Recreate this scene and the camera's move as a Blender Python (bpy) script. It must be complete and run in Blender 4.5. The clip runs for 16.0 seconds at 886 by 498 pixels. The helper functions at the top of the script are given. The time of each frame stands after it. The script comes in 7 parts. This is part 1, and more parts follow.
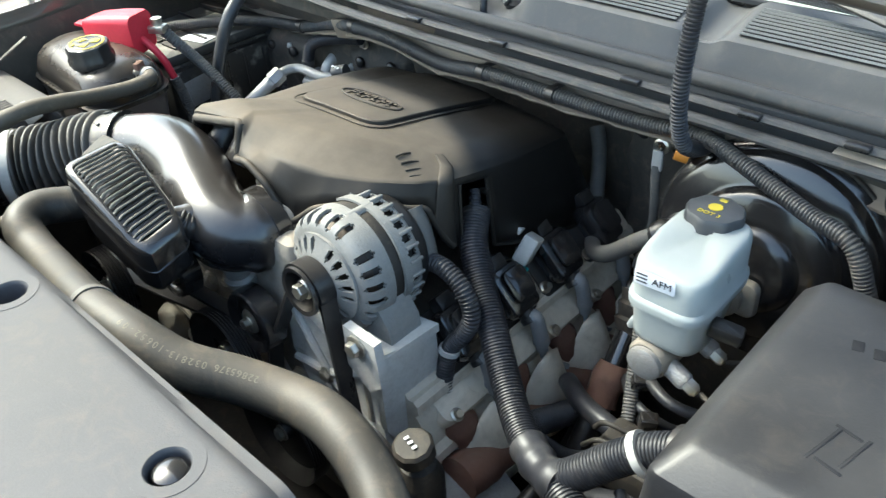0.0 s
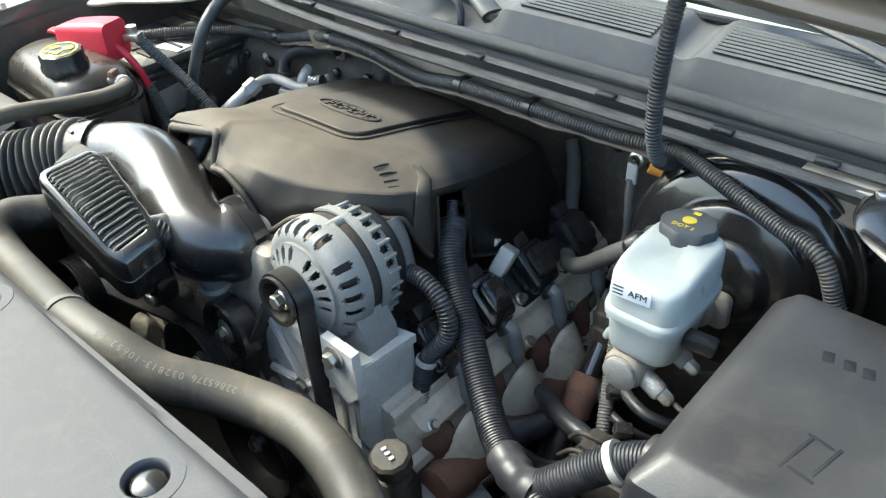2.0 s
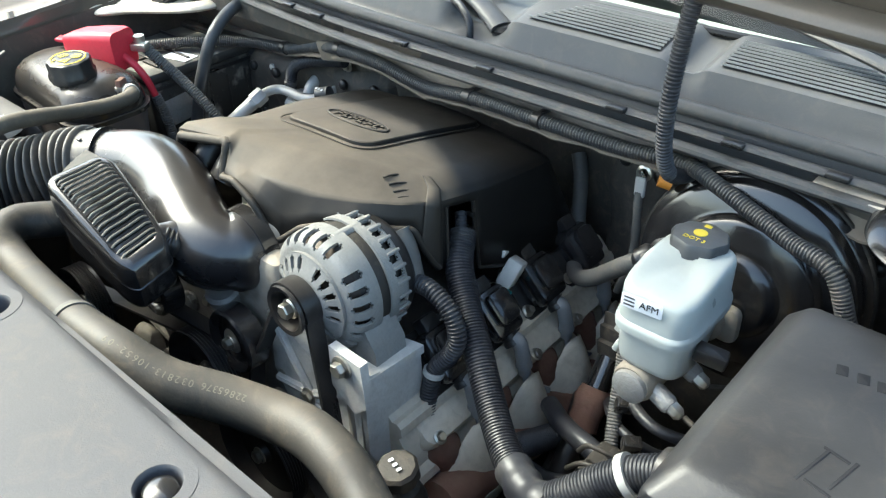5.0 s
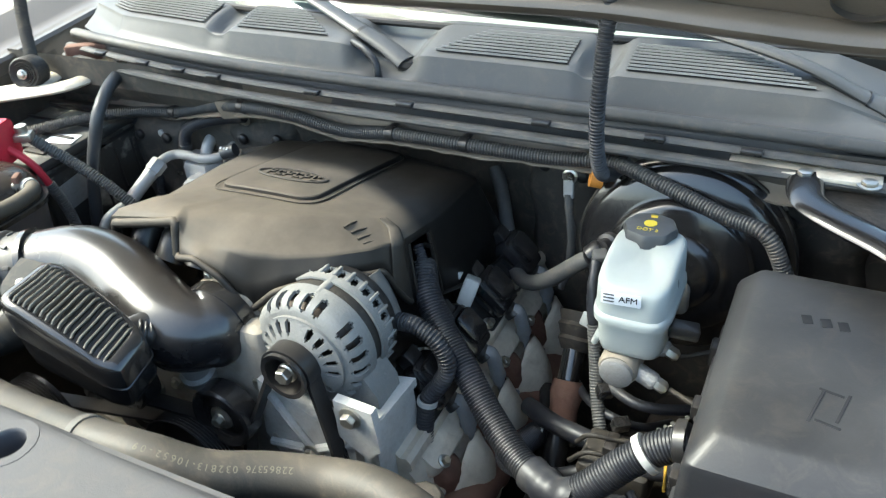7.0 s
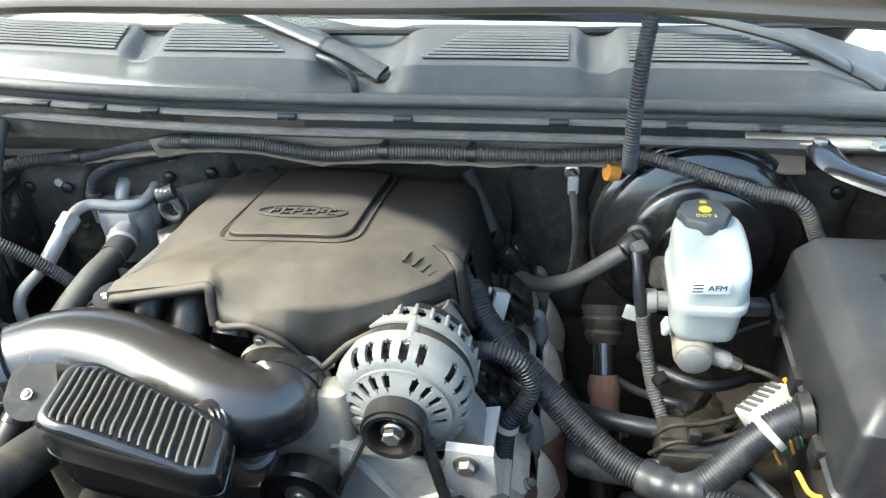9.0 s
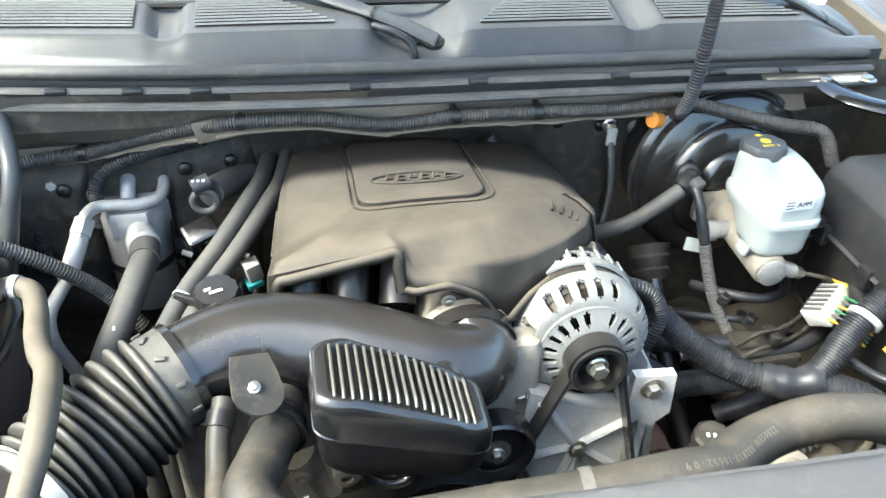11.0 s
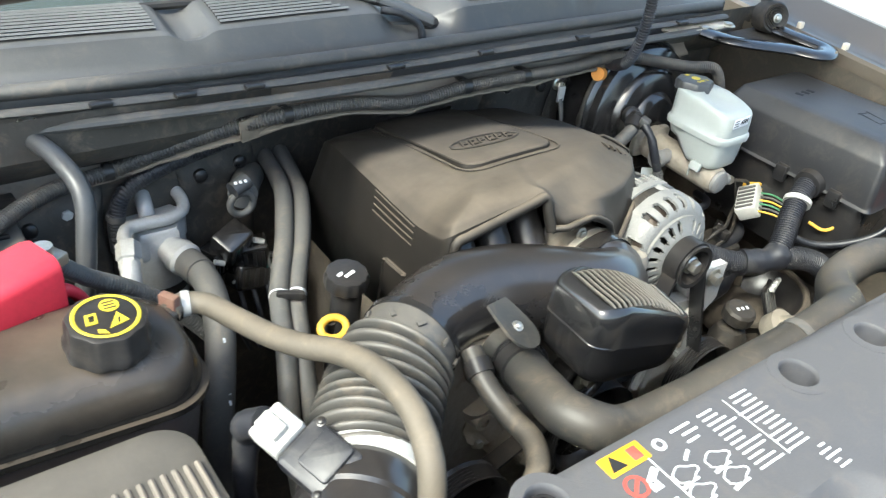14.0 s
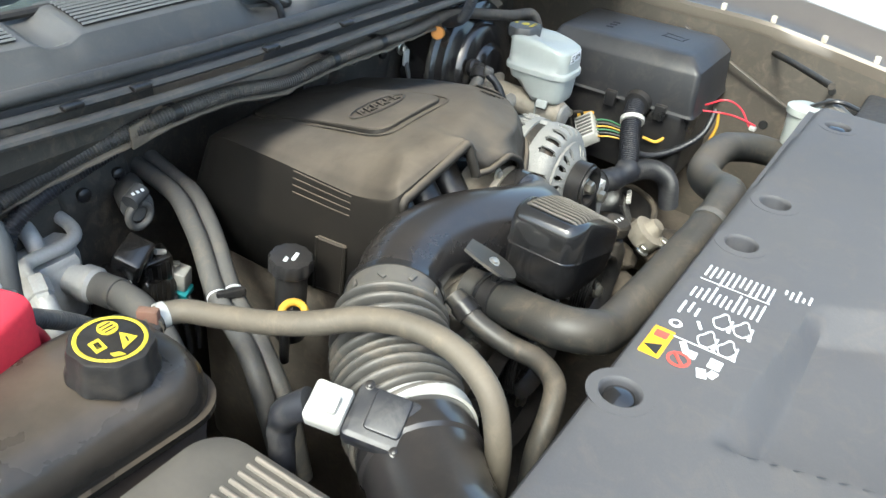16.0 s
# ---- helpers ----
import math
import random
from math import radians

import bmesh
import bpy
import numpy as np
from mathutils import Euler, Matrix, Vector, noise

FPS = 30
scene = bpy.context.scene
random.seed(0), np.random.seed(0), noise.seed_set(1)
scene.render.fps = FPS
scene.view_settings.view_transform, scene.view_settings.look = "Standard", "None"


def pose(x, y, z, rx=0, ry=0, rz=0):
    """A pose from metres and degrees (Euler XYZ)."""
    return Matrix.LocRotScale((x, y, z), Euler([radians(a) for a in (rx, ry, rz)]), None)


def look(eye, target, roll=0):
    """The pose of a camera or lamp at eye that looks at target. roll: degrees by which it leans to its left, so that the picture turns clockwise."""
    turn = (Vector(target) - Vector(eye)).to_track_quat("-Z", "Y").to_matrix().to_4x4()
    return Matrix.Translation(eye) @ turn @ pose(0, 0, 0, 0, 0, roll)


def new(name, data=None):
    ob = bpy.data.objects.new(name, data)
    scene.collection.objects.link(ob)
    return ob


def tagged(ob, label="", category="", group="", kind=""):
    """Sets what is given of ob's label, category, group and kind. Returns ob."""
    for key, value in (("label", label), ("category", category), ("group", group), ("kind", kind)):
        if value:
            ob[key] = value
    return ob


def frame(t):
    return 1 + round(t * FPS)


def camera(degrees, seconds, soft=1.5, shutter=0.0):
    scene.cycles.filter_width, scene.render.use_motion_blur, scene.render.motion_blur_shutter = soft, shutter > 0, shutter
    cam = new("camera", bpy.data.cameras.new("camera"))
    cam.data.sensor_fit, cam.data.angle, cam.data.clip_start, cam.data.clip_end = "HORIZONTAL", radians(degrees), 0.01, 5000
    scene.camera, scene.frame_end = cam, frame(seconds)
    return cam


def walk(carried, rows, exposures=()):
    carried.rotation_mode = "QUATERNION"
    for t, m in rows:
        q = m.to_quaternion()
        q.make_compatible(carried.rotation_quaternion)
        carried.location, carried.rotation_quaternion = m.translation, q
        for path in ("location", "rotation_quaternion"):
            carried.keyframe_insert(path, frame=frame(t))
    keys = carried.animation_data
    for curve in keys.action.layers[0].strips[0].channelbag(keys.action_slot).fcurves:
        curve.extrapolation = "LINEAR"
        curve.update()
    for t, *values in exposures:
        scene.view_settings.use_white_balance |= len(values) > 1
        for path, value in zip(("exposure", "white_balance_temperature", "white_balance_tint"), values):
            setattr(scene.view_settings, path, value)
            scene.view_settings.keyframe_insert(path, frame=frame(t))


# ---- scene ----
cam = camera(57.7, 16.0, soft=1.25, shutter=0.4)
PATH = [
    (0, (0.74, -0.084, 1.639), (-0.41, 1.059, 0.468), -4.0),
    (0.5, (0.743, -0.085, 1.639), (-0.357, 1.108, 0.47), -2.6),
    (1, (0.742, -0.089, 1.639), (-0.385, 1.087, 0.478), -3.2),
    (1.5, (0.741, -0.092, 1.643), (-0.387, 1.085, 0.484), -2.9),
    (2, (0.737, -0.092, 1.642), (-0.37, 1.112, 0.49), -2.2),
    (2.5, (0.734, -0.093, 1.641), (-0.391, 1.099, 0.494), -2.6),
    (3, (0.731, -0.094, 1.639), (-0.39, 1.107, 0.498), -2.4),
    (3.2, (0.725, -0.1, 1.624), (-0.387, 1.137, 0.514), -1.5),
    (5.5, (0.727, -0.105, 1.644), (-0.387, 1.12, 0.522), -1.4),
    (6, (0.701, -0.13, 1.657), (-0.349, 1.155, 0.54), -1.5),
    (6.5, (0.663, -0.179, 1.681), (-0.284, 1.183, 0.564), -4.2),
    (7, (0.623, -0.197, 1.693), (-0.19, 1.245, 0.571), -5.7),
    (7.5, (0.545, -0.207, 1.711), (-0.184, 1.272, 0.58), -6.4),
    (8, (0.45, -0.203, 1.712), (-0.249, 1.285, 0.574), -9.4),
    (8.2, (0.417, -0.206, 1.713), (-0.204, 1.308, 0.562), -8.5),
    (10.3, (-0.011, -0.254, 1.702), (0.033, 1.364, 0.528), -1.8),
    (10.5, (-0.059, -0.251, 1.694), (0.018, 1.368, 0.523), -1.8),
    (11, (-0.18, -0.264, 1.68), (0.167, 1.314, 0.501), 2.7),
    (11.5, (-0.28, -0.273, 1.682), (0.253, 1.26, 0.513), 5.1),
    (12, (-0.342, -0.243, 1.674), (0.279, 1.259, 0.509), 4.0),
    (12.5, (-0.393, -0.213, 1.67), (0.269, 1.282, 0.518), 2.0),
    (13, (-0.492, -0.186, 1.648), (0.287, 1.257, 0.502), 3.0),
    (13.5, (-0.601, -0.171, 1.645), (0.431, 1.123, 0.522), 7.3),
    (14, (-0.691, -0.159, 1.644), (0.376, 1.114, 0.53), 7.4),
    (14.5, (-0.727, -0.114, 1.639), (0.394, 1.123, 0.538), 6.4),
    (15, (-0.761, -0.072, 1.62), (0.46, 1.08, 0.532), 5.3),
    (15.5, (-0.82, -0.05, 1.61), (0.572, 0.922, 0.553), 4.9),
    (16, (-0.86, -0.046, 1.613), (0.585, 0.807, 0.524), 5.9),
]
walk(cam, [(t, look(eye, target, roll)) for t, eye, target, roll in PATH], exposures=[(0, 2.15, 6350, -4), (6, 2.15, 6350, -4), (7, 2.1, 6350, -4), (8, 2.35, 6330, -4), (10.5, 2.5, 6150, -4), (11, 2.57, 6200, -3), (12, 2.33, 6220, -2), (13, 2.3, 6250, -2), (13.5, 2.2, 6270, -2), (14.5, 1.83, 6200, -2), (16, 1.75, 6130, -2)])

import functools
import itertools

# ---- light: open sky, a hazy sun from the passenger side, the raised hood shading the rear of the bay ----
SUN_ELEV, SUN_AZ = 50.0, 258.0    # azimuth clockwise from +y
world = bpy.data.worlds.new("sky")
scene.world = world
world.use_nodes = True
wn = world.node_tree
sky = wn.nodes.new("ShaderNodeTexSky")
sky.sky_type = "NISHITA"
sky.sun_disc = False
sky.sun_elevation = radians(SUN_ELEV)
sky.sun_rotation = radians(SUN_AZ)
sky.air_density, sky.dust_density, sky.ozone_density = 1.0, 4.0, 1.0
wn.nodes["Background"].inputs["Strength"].default_value = 0.15
wn.links.new(sky.outputs[0], wn.nodes["Background"].inputs[0])
sun_data = bpy.data.lights.new("sun", "SUN")
sun_data.energy = 1.5
sun_data.angle = radians(14)
sun_data.color = (1.0, 0.965, 0.91)
sun = new("sun", sun_data)
az, el = radians(SUN_AZ), radians(SUN_ELEV)
SUN_DIR = Vector((math.sin(az) * math.cos(el), math.cos(az) * math.cos(el), math.sin(el)))
sun.matrix_world = look(SUN_DIR * 30, (0, 0.4, 1))


# ---- materials ----
def mat(name, col, rough=0.5, metal=0.0, vary=0.25, dust=0.0, dustcol=(0.27, 0.2, 0.135), scale=9.0, fine=140.0,
        bump=0.15, spec=0.5, spots=0.0, spotcol=(0.5, 0.46, 0.4), coat=0.0, cloudy=(0.22, 0.78), settle=(-0.08, 0.95), cling=1.0, rear_fade=None, grime=0.0, grimecol=(0.3, 0.235, 0.165)):
    """Base colour with wear at two scales, settled dust on surfaces that face up, and fine relief."""
    m = bpy.data.materials.new(name)
    m.use_nodes = True
    nt = m.node_tree
    n, l = nt.nodes, nt.links
    b = n["Principled BSDF"]
    tc = n.new("ShaderNodeTexCoord")
    big = n.new("ShaderNodeTexNoise"); big.inputs["Scale"].default_value = scale; big.inputs["Detail"].default_value = 6
    small = n.new("ShaderNodeTexNoise"); small.inputs["Scale"].default_value = fine; small.inputs["Detail"].default_value = 4
    l.new(tc.outputs["Object"], big.inputs["Vector"]); l.new(tc.outputs["Object"], small.inputs["Vector"])
    mix1 = n.new("ShaderNodeMix"); mix1.data_type = "RGBA"
    mix1.inputs["A"].default_value = (*[c * (1 - vary) for c in col], 1)
    mix1.inputs["B"].default_value = (*[min(1, c * (1 + vary)) for c in col], 1)
    add = n.new("ShaderNodeMath"); add.operation = "MULTIPLY_ADD"
    l.new(big.outputs["Fac"], add.inputs[0]); add.inputs[1].default_value = 1.6; add.inputs[2].default_value = -0.55
    half = n.new("ShaderNodeMath"); half.operation = "MULTIPLY_ADD"; half.use_clamp = True
    l.new(small.outputs["Fac"], half.inputs[0]); half.inputs[1].default_value = 0.5; l.new(add.outputs[0], half.inputs[2])
    l.new(half.outputs[0], mix1.inputs["Factor"])
    out = mix1.outputs["Result"]
    rgh = n.new("ShaderNodeMath"); rgh.operation = "MULTIPLY_ADD"; rgh.use_clamp = True
    l.new(big.outputs["Fac"], rgh.inputs[0]); rgh.inputs[1].default_value = 0.22; rgh.inputs[2].default_value = rough - 0.11
    rout = rgh.outputs[0]
    if dust > 0:
        geo = n.new("ShaderNodeNewGeometry")
        sep = n.new("ShaderNodeSeparateXYZ"); l.new(geo.outputs["Normal"], sep.inputs[0])
        up = n.new("ShaderNodeMapRange"); up.inputs["From Min"].default_value = settle[0]; up.inputs["From Max"].default_value = settle[1]
        l.new(sep.outputs["Z"], up.inputs["Value"])
        lie = n.new("ShaderNodeMath"); lie.operation = "POWER"; lie.inputs[1].default_value = cling
        l.new(up.outputs[0], lie.inputs[0])
        cloud = n.new("ShaderNodeTexNoise"); cloud.inputs["Scale"].default_value = scale * 0.7; cloud.inputs["Detail"].default_value = 9
        cloud.inputs["Roughness"].default_value = 0.62
        l.new(tc.outputs["Object"], cloud.inputs["Vector"])
        cr = n.new("ShaderNodeMapRange"); cr.inputs["From Min"].default_value = cloudy[0]; cr.inputs["From Max"].default_value = cloudy[1]
        l.new(cloud.outputs["Fac"], cr.inputs["Value"])
        mul = n.new("ShaderNodeMath"); mul.operation = "MULTIPLY"
        l.new(lie.outputs[0], mul.inputs[0]); l.new(cr.outputs[0], mul.inputs[1])
        mul2 = n.new("ShaderNodeMath"); mul2.operation = "MULTIPLY"; mul2.use_clamp = True
        l.new(mul.outputs[0], mul2.inputs[0]); mul2.inputs[1].default_value = dust
        if rear_fade:
            # the dust colour fades out at a line across, with a ragged edge, and further forward on one side
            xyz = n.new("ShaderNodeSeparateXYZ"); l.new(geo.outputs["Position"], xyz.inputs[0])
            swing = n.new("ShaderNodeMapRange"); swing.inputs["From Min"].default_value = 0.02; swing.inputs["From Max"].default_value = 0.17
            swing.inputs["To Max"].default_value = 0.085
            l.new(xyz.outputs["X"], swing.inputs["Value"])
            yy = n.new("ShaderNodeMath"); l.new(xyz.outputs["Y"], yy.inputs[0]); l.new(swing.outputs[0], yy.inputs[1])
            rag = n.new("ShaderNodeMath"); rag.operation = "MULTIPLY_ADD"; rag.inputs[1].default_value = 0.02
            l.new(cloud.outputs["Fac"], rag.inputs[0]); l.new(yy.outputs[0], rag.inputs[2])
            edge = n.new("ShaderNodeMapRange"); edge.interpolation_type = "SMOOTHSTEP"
            edge.inputs["From Min"].default_value = rear_fade; edge.inputs["From Max"].default_value = rear_fade + 0.04
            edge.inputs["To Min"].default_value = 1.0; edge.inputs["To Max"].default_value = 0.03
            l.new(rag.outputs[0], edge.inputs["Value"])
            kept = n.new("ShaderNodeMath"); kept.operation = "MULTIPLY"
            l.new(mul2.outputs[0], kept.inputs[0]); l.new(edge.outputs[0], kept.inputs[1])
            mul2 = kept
        mixd = n.new("ShaderNodeMix"); mixd.data_type = "RGBA"
        l.new(mul2.outputs[0], mixd.inputs["Factor"]); l.new(out, mixd.inputs["A"]); mixd.inputs["B"].default_value = (*dustcol, 1)
        out = mixd.outputs["Result"]
        rr = n.new("ShaderNodeMath"); rr.operation = "MULTIPLY_ADD"; rr.use_clamp = True
        l.new(mul2.outputs[0], rr.inputs[0]); rr.inputs[1].default_value = 0.45; l.new(rout, rr.inputs[2])
        rout = rr.outputs[0]
    if spots > 0:
        vor = n.new("ShaderNodeTexNoise"); vor.inputs["Scale"].default_value = fine * 0.35; vor.inputs["Detail"].default_value = 8
        l.new(tc.outputs["Object"], vor.inputs["Vector"])
        vr = n.new("ShaderNodeMapRange"); vr.inputs["From Min"].default_value = 0.56; vr.inputs["From Max"].default_value = 0.72
        vr.inputs["To Max"].default_value = spots
        l.new(vor.outputs["Fac"], vr.inputs["Value"])
        mixs = n.new("ShaderNodeMix"); mixs.data_type = "RGBA"
        l.new(vr.outputs[0], mixs.inputs["Factor"]); l.new(out, mixs.inputs["A"]); mixs.inputs["B"].default_value = (*spotcol, 1)
        out = mixs.outputs["Result"]
    if grime > 0:
        gn = n.new("ShaderNodeTexNoise"); gn.inputs["Scale"].default_value = 34; gn.inputs["Detail"].default_value = 10
        gn.inputs["Roughness"].default_value = 0.72; gn.inputs["Distortion"].default_value = 0.8
        l.new(tc.outputs["Object"], gn.inputs["Vector"])
        gr = n.new("ShaderNodeMapRange"); gr.inputs["From Min"].default_value = 0.5; gr.inputs["From Max"].default_value = 0.72
        gr.inputs["To Max"].default_value = grime
        l.new(gn.outputs["Fac"], gr.inputs["Value"])
        mixg = n.new("ShaderNodeMix"); mixg.data_type = "RGBA"
        l.new(gr.outputs[0], mixg.inputs["Factor"]); l.new(out, mixg.inputs["A"]); mixg.inputs["B"].default_value = (*grimecol, 1)
        out = mixg.outputs["Result"]
        rg = n.new("ShaderNodeMath"); rg.operation = "MULTIPLY_ADD"; rg.use_clamp = True
        l.new(gr.outputs[0], rg.inputs[0]); rg.inputs[1].default_value = 0.5; l.new(rout, rg.inputs[2])
        rout = rg.outputs[0]
    l.new(out, b.inputs["Base Color"])
    l.new(rout, b.inputs["Roughness"])
    b.inputs["Metallic"].default_value = metal
    b.inputs["Specular IOR Level"].default_value = spec
    b.inputs["Coat Weight"].default_value = coat
    if bump > 0:
        bp = n.new("ShaderNodeBump"); bp.inputs["Strength"].default_value = bump; bp.inputs["Distance"].default_value = 0.002
        l.new(small.outputs["Fac"], bp.inputs["Height"]); l.new(bp.outputs[0], b.inputs["Normal"])
    return m


TAN = (0.34, 0.26, 0.18)
# the cover's dust colour fades out behind the badge, leaving the rear darker
M_COVER = mat("cover_plastic", (0.009, 0.0085, 0.008), 0.42, spec=0.28, dust=0.92, settle=(-1.0, 1.0), cling=4.5, rear_fade=0.615, cloudy=(-0.35, 0.85), dustcol=(0.185, 0.150, 0.113), scale=30, fine=520, bump=0.05, grime=0.1, grimecol=(0.08, 0.062, 0.045))
M_BLACK = mat("black_plastic", (0.015, 0.015, 0.016), 0.3, dust=0.12, dustcol=(0.22, 0.17, 0.12), fine=260, bump=0.08, grime=0.07)
M_GLOSS = mat("gloss_black_plastic", (0.012, 0.012, 0.013), 0.2, dust=0.08, dustcol=(0.2, 0.16, 0.12), fine=200, bump=0.04, grime=0.05, spec=0.8, coat=0.4)
M_TUBE = mat("intake_plastic", (0.013, 0.013, 0.015), 0.27, dust=0.09, dustcol=TAN, scale=9, fine=300, bump=0.03, grime=0.05, spec=0.75, coat=0.45)
M_RUBBER = mat("dusty_rubber", (0.022, 0.023, 0.023), 0.46, dust=0.42, dustcol=(0.22, 0.175, 0.125), fine=300, bump=0.1, grime=0.25)
M_HOSE = mat("heater_hose_rubber", (0.078, 0.078, 0.076), 0.5, dust=0.5, dustcol=(0.21, 0.19, 0.165), fine=300, bump=0.1, grime=0.3)
M_HPRINT = mat("pale_hose_print", (0.17, 0.15, 0.105), 0.6, bump=0)
M_MARK = mat("faint_moulded_mark", (0.012, 0.012, 0.014), 0.7, bump=0)
M_TANHOSE = mat("tan_dusty_hose", (0.085, 0.075, 0.06), 0.55, dust=0.5, dustcol=(0.26, 0.205, 0.14), fine=300, bump=0.1, grime=0.3)
M_LOOM = mat("loom_plastic", (0.017, 0.018, 0.023), 0.4, dust=0.14, settle=(0.3, 0.98), dustcol=(0.17, 0.16, 0.145), fine=200, bump=0.06, grime=0.25, grimecol=(0.2, 0.185, 0.16))
M_LOOM2 = mat("dusty_loom_plastic", (0.045, 0.045, 0.047), 0.4, dust=0.5, dustcol=(0.24, 0.21, 0.17), fine=200, bump=0.06, grime=0.35)
M_RAD = mat("radiator_cover_plastic", (0.068, 0.069, 0.078), 0.6, spec=0.3, dust=0.3, dustcol=(0.2, 0.18, 0.155), scale=4, fine=700, bump=0.12, grime=0.1)
M_COWL = mat("cowl_plastic", (0.05, 0.052, 0.056), 0.36, dust=0.3, dustcol=(0.2, 0.19, 0.17), scale=5, fine=600, bump=0.1, grime=0.08)
M_SEAL = mat("weatherstrip_rubber", (0.05, 0.05, 0.05), 0.45, dust=0.35, dustcol=(0.26, 0.23, 0.19), fine=300, grime=0.25)
M_ALU = mat("cast_aluminium", (0.33, 0.33, 0.325), 0.45, metal=0.35, dust=0.35, dustcol=(0.38, 0.32, 0.24), fine=350, bump=0.5, spots=0.35, spotcol=(0.3, 0.27, 0.23), grime=0.35, grimecol=(0.2, 0.165, 0.125))
M_ALU2 = mat("tube_aluminium", (0.46, 0.455, 0.44), 0.36, metal=0.15, dust=0.25, dustcol=(0.4, 0.36, 0.3), fine=300, bump=0.15, grime=0.3)
M_STEEL = mat("zinc_steel", (0.6, 0.57, 0.5), 0.3, metal=0.9, fine=200, bump=0.1, spots=0.3, spotcol=(0.28, 0.2, 0.12))
M_BLOCK = mat("grimy_engine_metal", (0.3, 0.272, 0.23), 0.58, metal=0.1, dust=0.6, dustcol=(0.33, 0.265, 0.185), fine=120, bump=0.5, spots=0.45, spotcol=(0.1, 0.08, 0.06), grime=0.4)
M_RUST = mat("rusty_manifold", (0.17, 0.085, 0.062), 0.8, metal=0.2, dust=0.3, fine=120, bump=0.6, spots=0.4, spotcol=(0.2, 0.1, 0.06), grime=0.3)
M_SHIELD = mat("heat_shield", (0.64, 0.575, 0.47), 0.5, metal=0.05, dust=0.35, dustcol=(0.42, 0.34, 0.245), fine=90, bump=0.3, spots=0.5, spotcol=(0.34, 0.27, 0.19), grime=0.35)
M_PAINT = mat("bronze_truck_paint", (0.105, 0.088, 0.07), 0.35, metal=0.35, dust=0.35, dustcol=(0.22, 0.185, 0.145), scale=5, fine=400, bump=0.04, coat=0.4)
M_BAY = mat("dusty_bay_paint", (0.18, 0.152, 0.12), 0.5, metal=0.15, dust=0.4, dustcol=(0.28, 0.22, 0.16), scale=6, fine=200, bump=0.2, spots=0.2, spotcol=(0.06, 0.05, 0.04), grime=0.3)
M_FENDER = mat("inner_fender_paint", (0.055, 0.047, 0.037), 0.5, dust=0.25, dustcol=(0.2, 0.16, 0.12), scale=6, fine=200, bump=0.1, grime=0.2)
M_FIRE = mat("firewall_mat", (0.055, 0.05, 0.043), 0.62, dust=0.4, dustcol=(0.27, 0.22, 0.165), scale=7, fine=90, bump=0.6, spots=0.25, spotcol=(0.03, 0.027, 0.023), grime=0.4)
M_DARK = mat("grimy_dark_metal", (0.018, 0.016, 0.014), 0.6, dust=0.15, dustcol=(0.2, 0.16, 0.115), fine=90, bump=0.5, grime=0.2)
M_WHITE = mat("white_nylon", (0.5, 0.495, 0.465), 0.4, dust=0.15, fine=200, bump=0.05)
M_RED = mat("red_terminal_cover", (0.62, 0.03, 0.055), 0.4, dust=0.12, dustcol=(0.6, 0.2, 0.2), fine=200, bump=0.05)
M_YEL = mat("yellow_plastic", (0.62, 0.36, 0.04), 0.45, dust=0.15, fine=200, bump=0.05)
M_YPRINT = mat("yellow_print", (0.6, 0.47, 0.04), 0.5, vary=0.08, bump=0)
M_WPRINT = mat("white_print", (0.72, 0.73, 0.75), 0.5, vary=0.08, bump=0)
M_RPRINT = mat("red_print", (0.6, 0.08, 0.06), 0.5, vary=0.08, bump=0)
M_KPRINT = mat("black_print", (0.02, 0.02, 0.02), 0.5, vary=0.08, bump=0)
M_OPRINT = mat("orange_print", (0.78, 0.42, 0.02), 0.5, vary=0.08, bump=0)
M_ORANGE = mat("orange_connector", (0.5, 0.2, 0.03), 0.5, dust=0.2, bump=0.05)
M_GROUND = mat("pale_ground", (0.36, 0.345, 0.315), 0.9, scale=0.8, fine=14, bump=0.5)


def nylon_reservoir():
    m = mat("translucent_reservoir", (0.37, 0.395, 0.38), 0.3, vary=0.08, dust=0.08, scale=12, bump=0.05)
    b = m.node_tree.nodes["Principled BSDF"]
    b.inputs["Subsurface Weight"].default_value = 0.35
    b.inputs["Subsurface Radius"].default_value = (0.012, 0.013, 0.013)
    b.inputs["Subsurface Scale"].default_value = 1.0
    return m


M_RES = nylon_reservoir()


def glass(name, col, rough=0.03):
    m = bpy.data.materials.new(name)
    m.use_nodes = True
    b = m.node_tree.nodes["Principled BSDF"]
    b.inputs["Base Color"].default_value = (*col, 1)
    b.inputs["Roughness"].default_value = rough
    b.inputs["Transmission Weight"].default_value = 1.0
    b.inputs["IOR"].default_value = 1.45
    return m


M_GLASS = glass("windshield_glass", (0.55, 0.75, 0.66))


# ---- builders ----
def finish(bm, name, material, angle=38):
    """A mesh with smooth faces and sharp edges past the angle."""
    bmesh.ops.recalc_face_normals(bm, faces=bm.faces[:])
    for f in bm.faces:
        f.smooth = True
    lim = radians(angle)
    for e in bm.edges:
        if len(e.link_faces) == 2:
            e.smooth = e.calc_face_angle(3.0) < lim
    me = bpy.data.meshes.new(name)
    bm.to_mesh(me)
    bm.free()
    me.materials.append(material)
    return me


def thing(name, at, label, category, group="", kind=""):
    """An empty at a thing's base, to which its parts belong."""
    ob = new(name)
    ob.empty_display_size = 0.02
    ob.matrix_world = Matrix.Translation(at)
    return tagged(ob, label, category, group, kind)


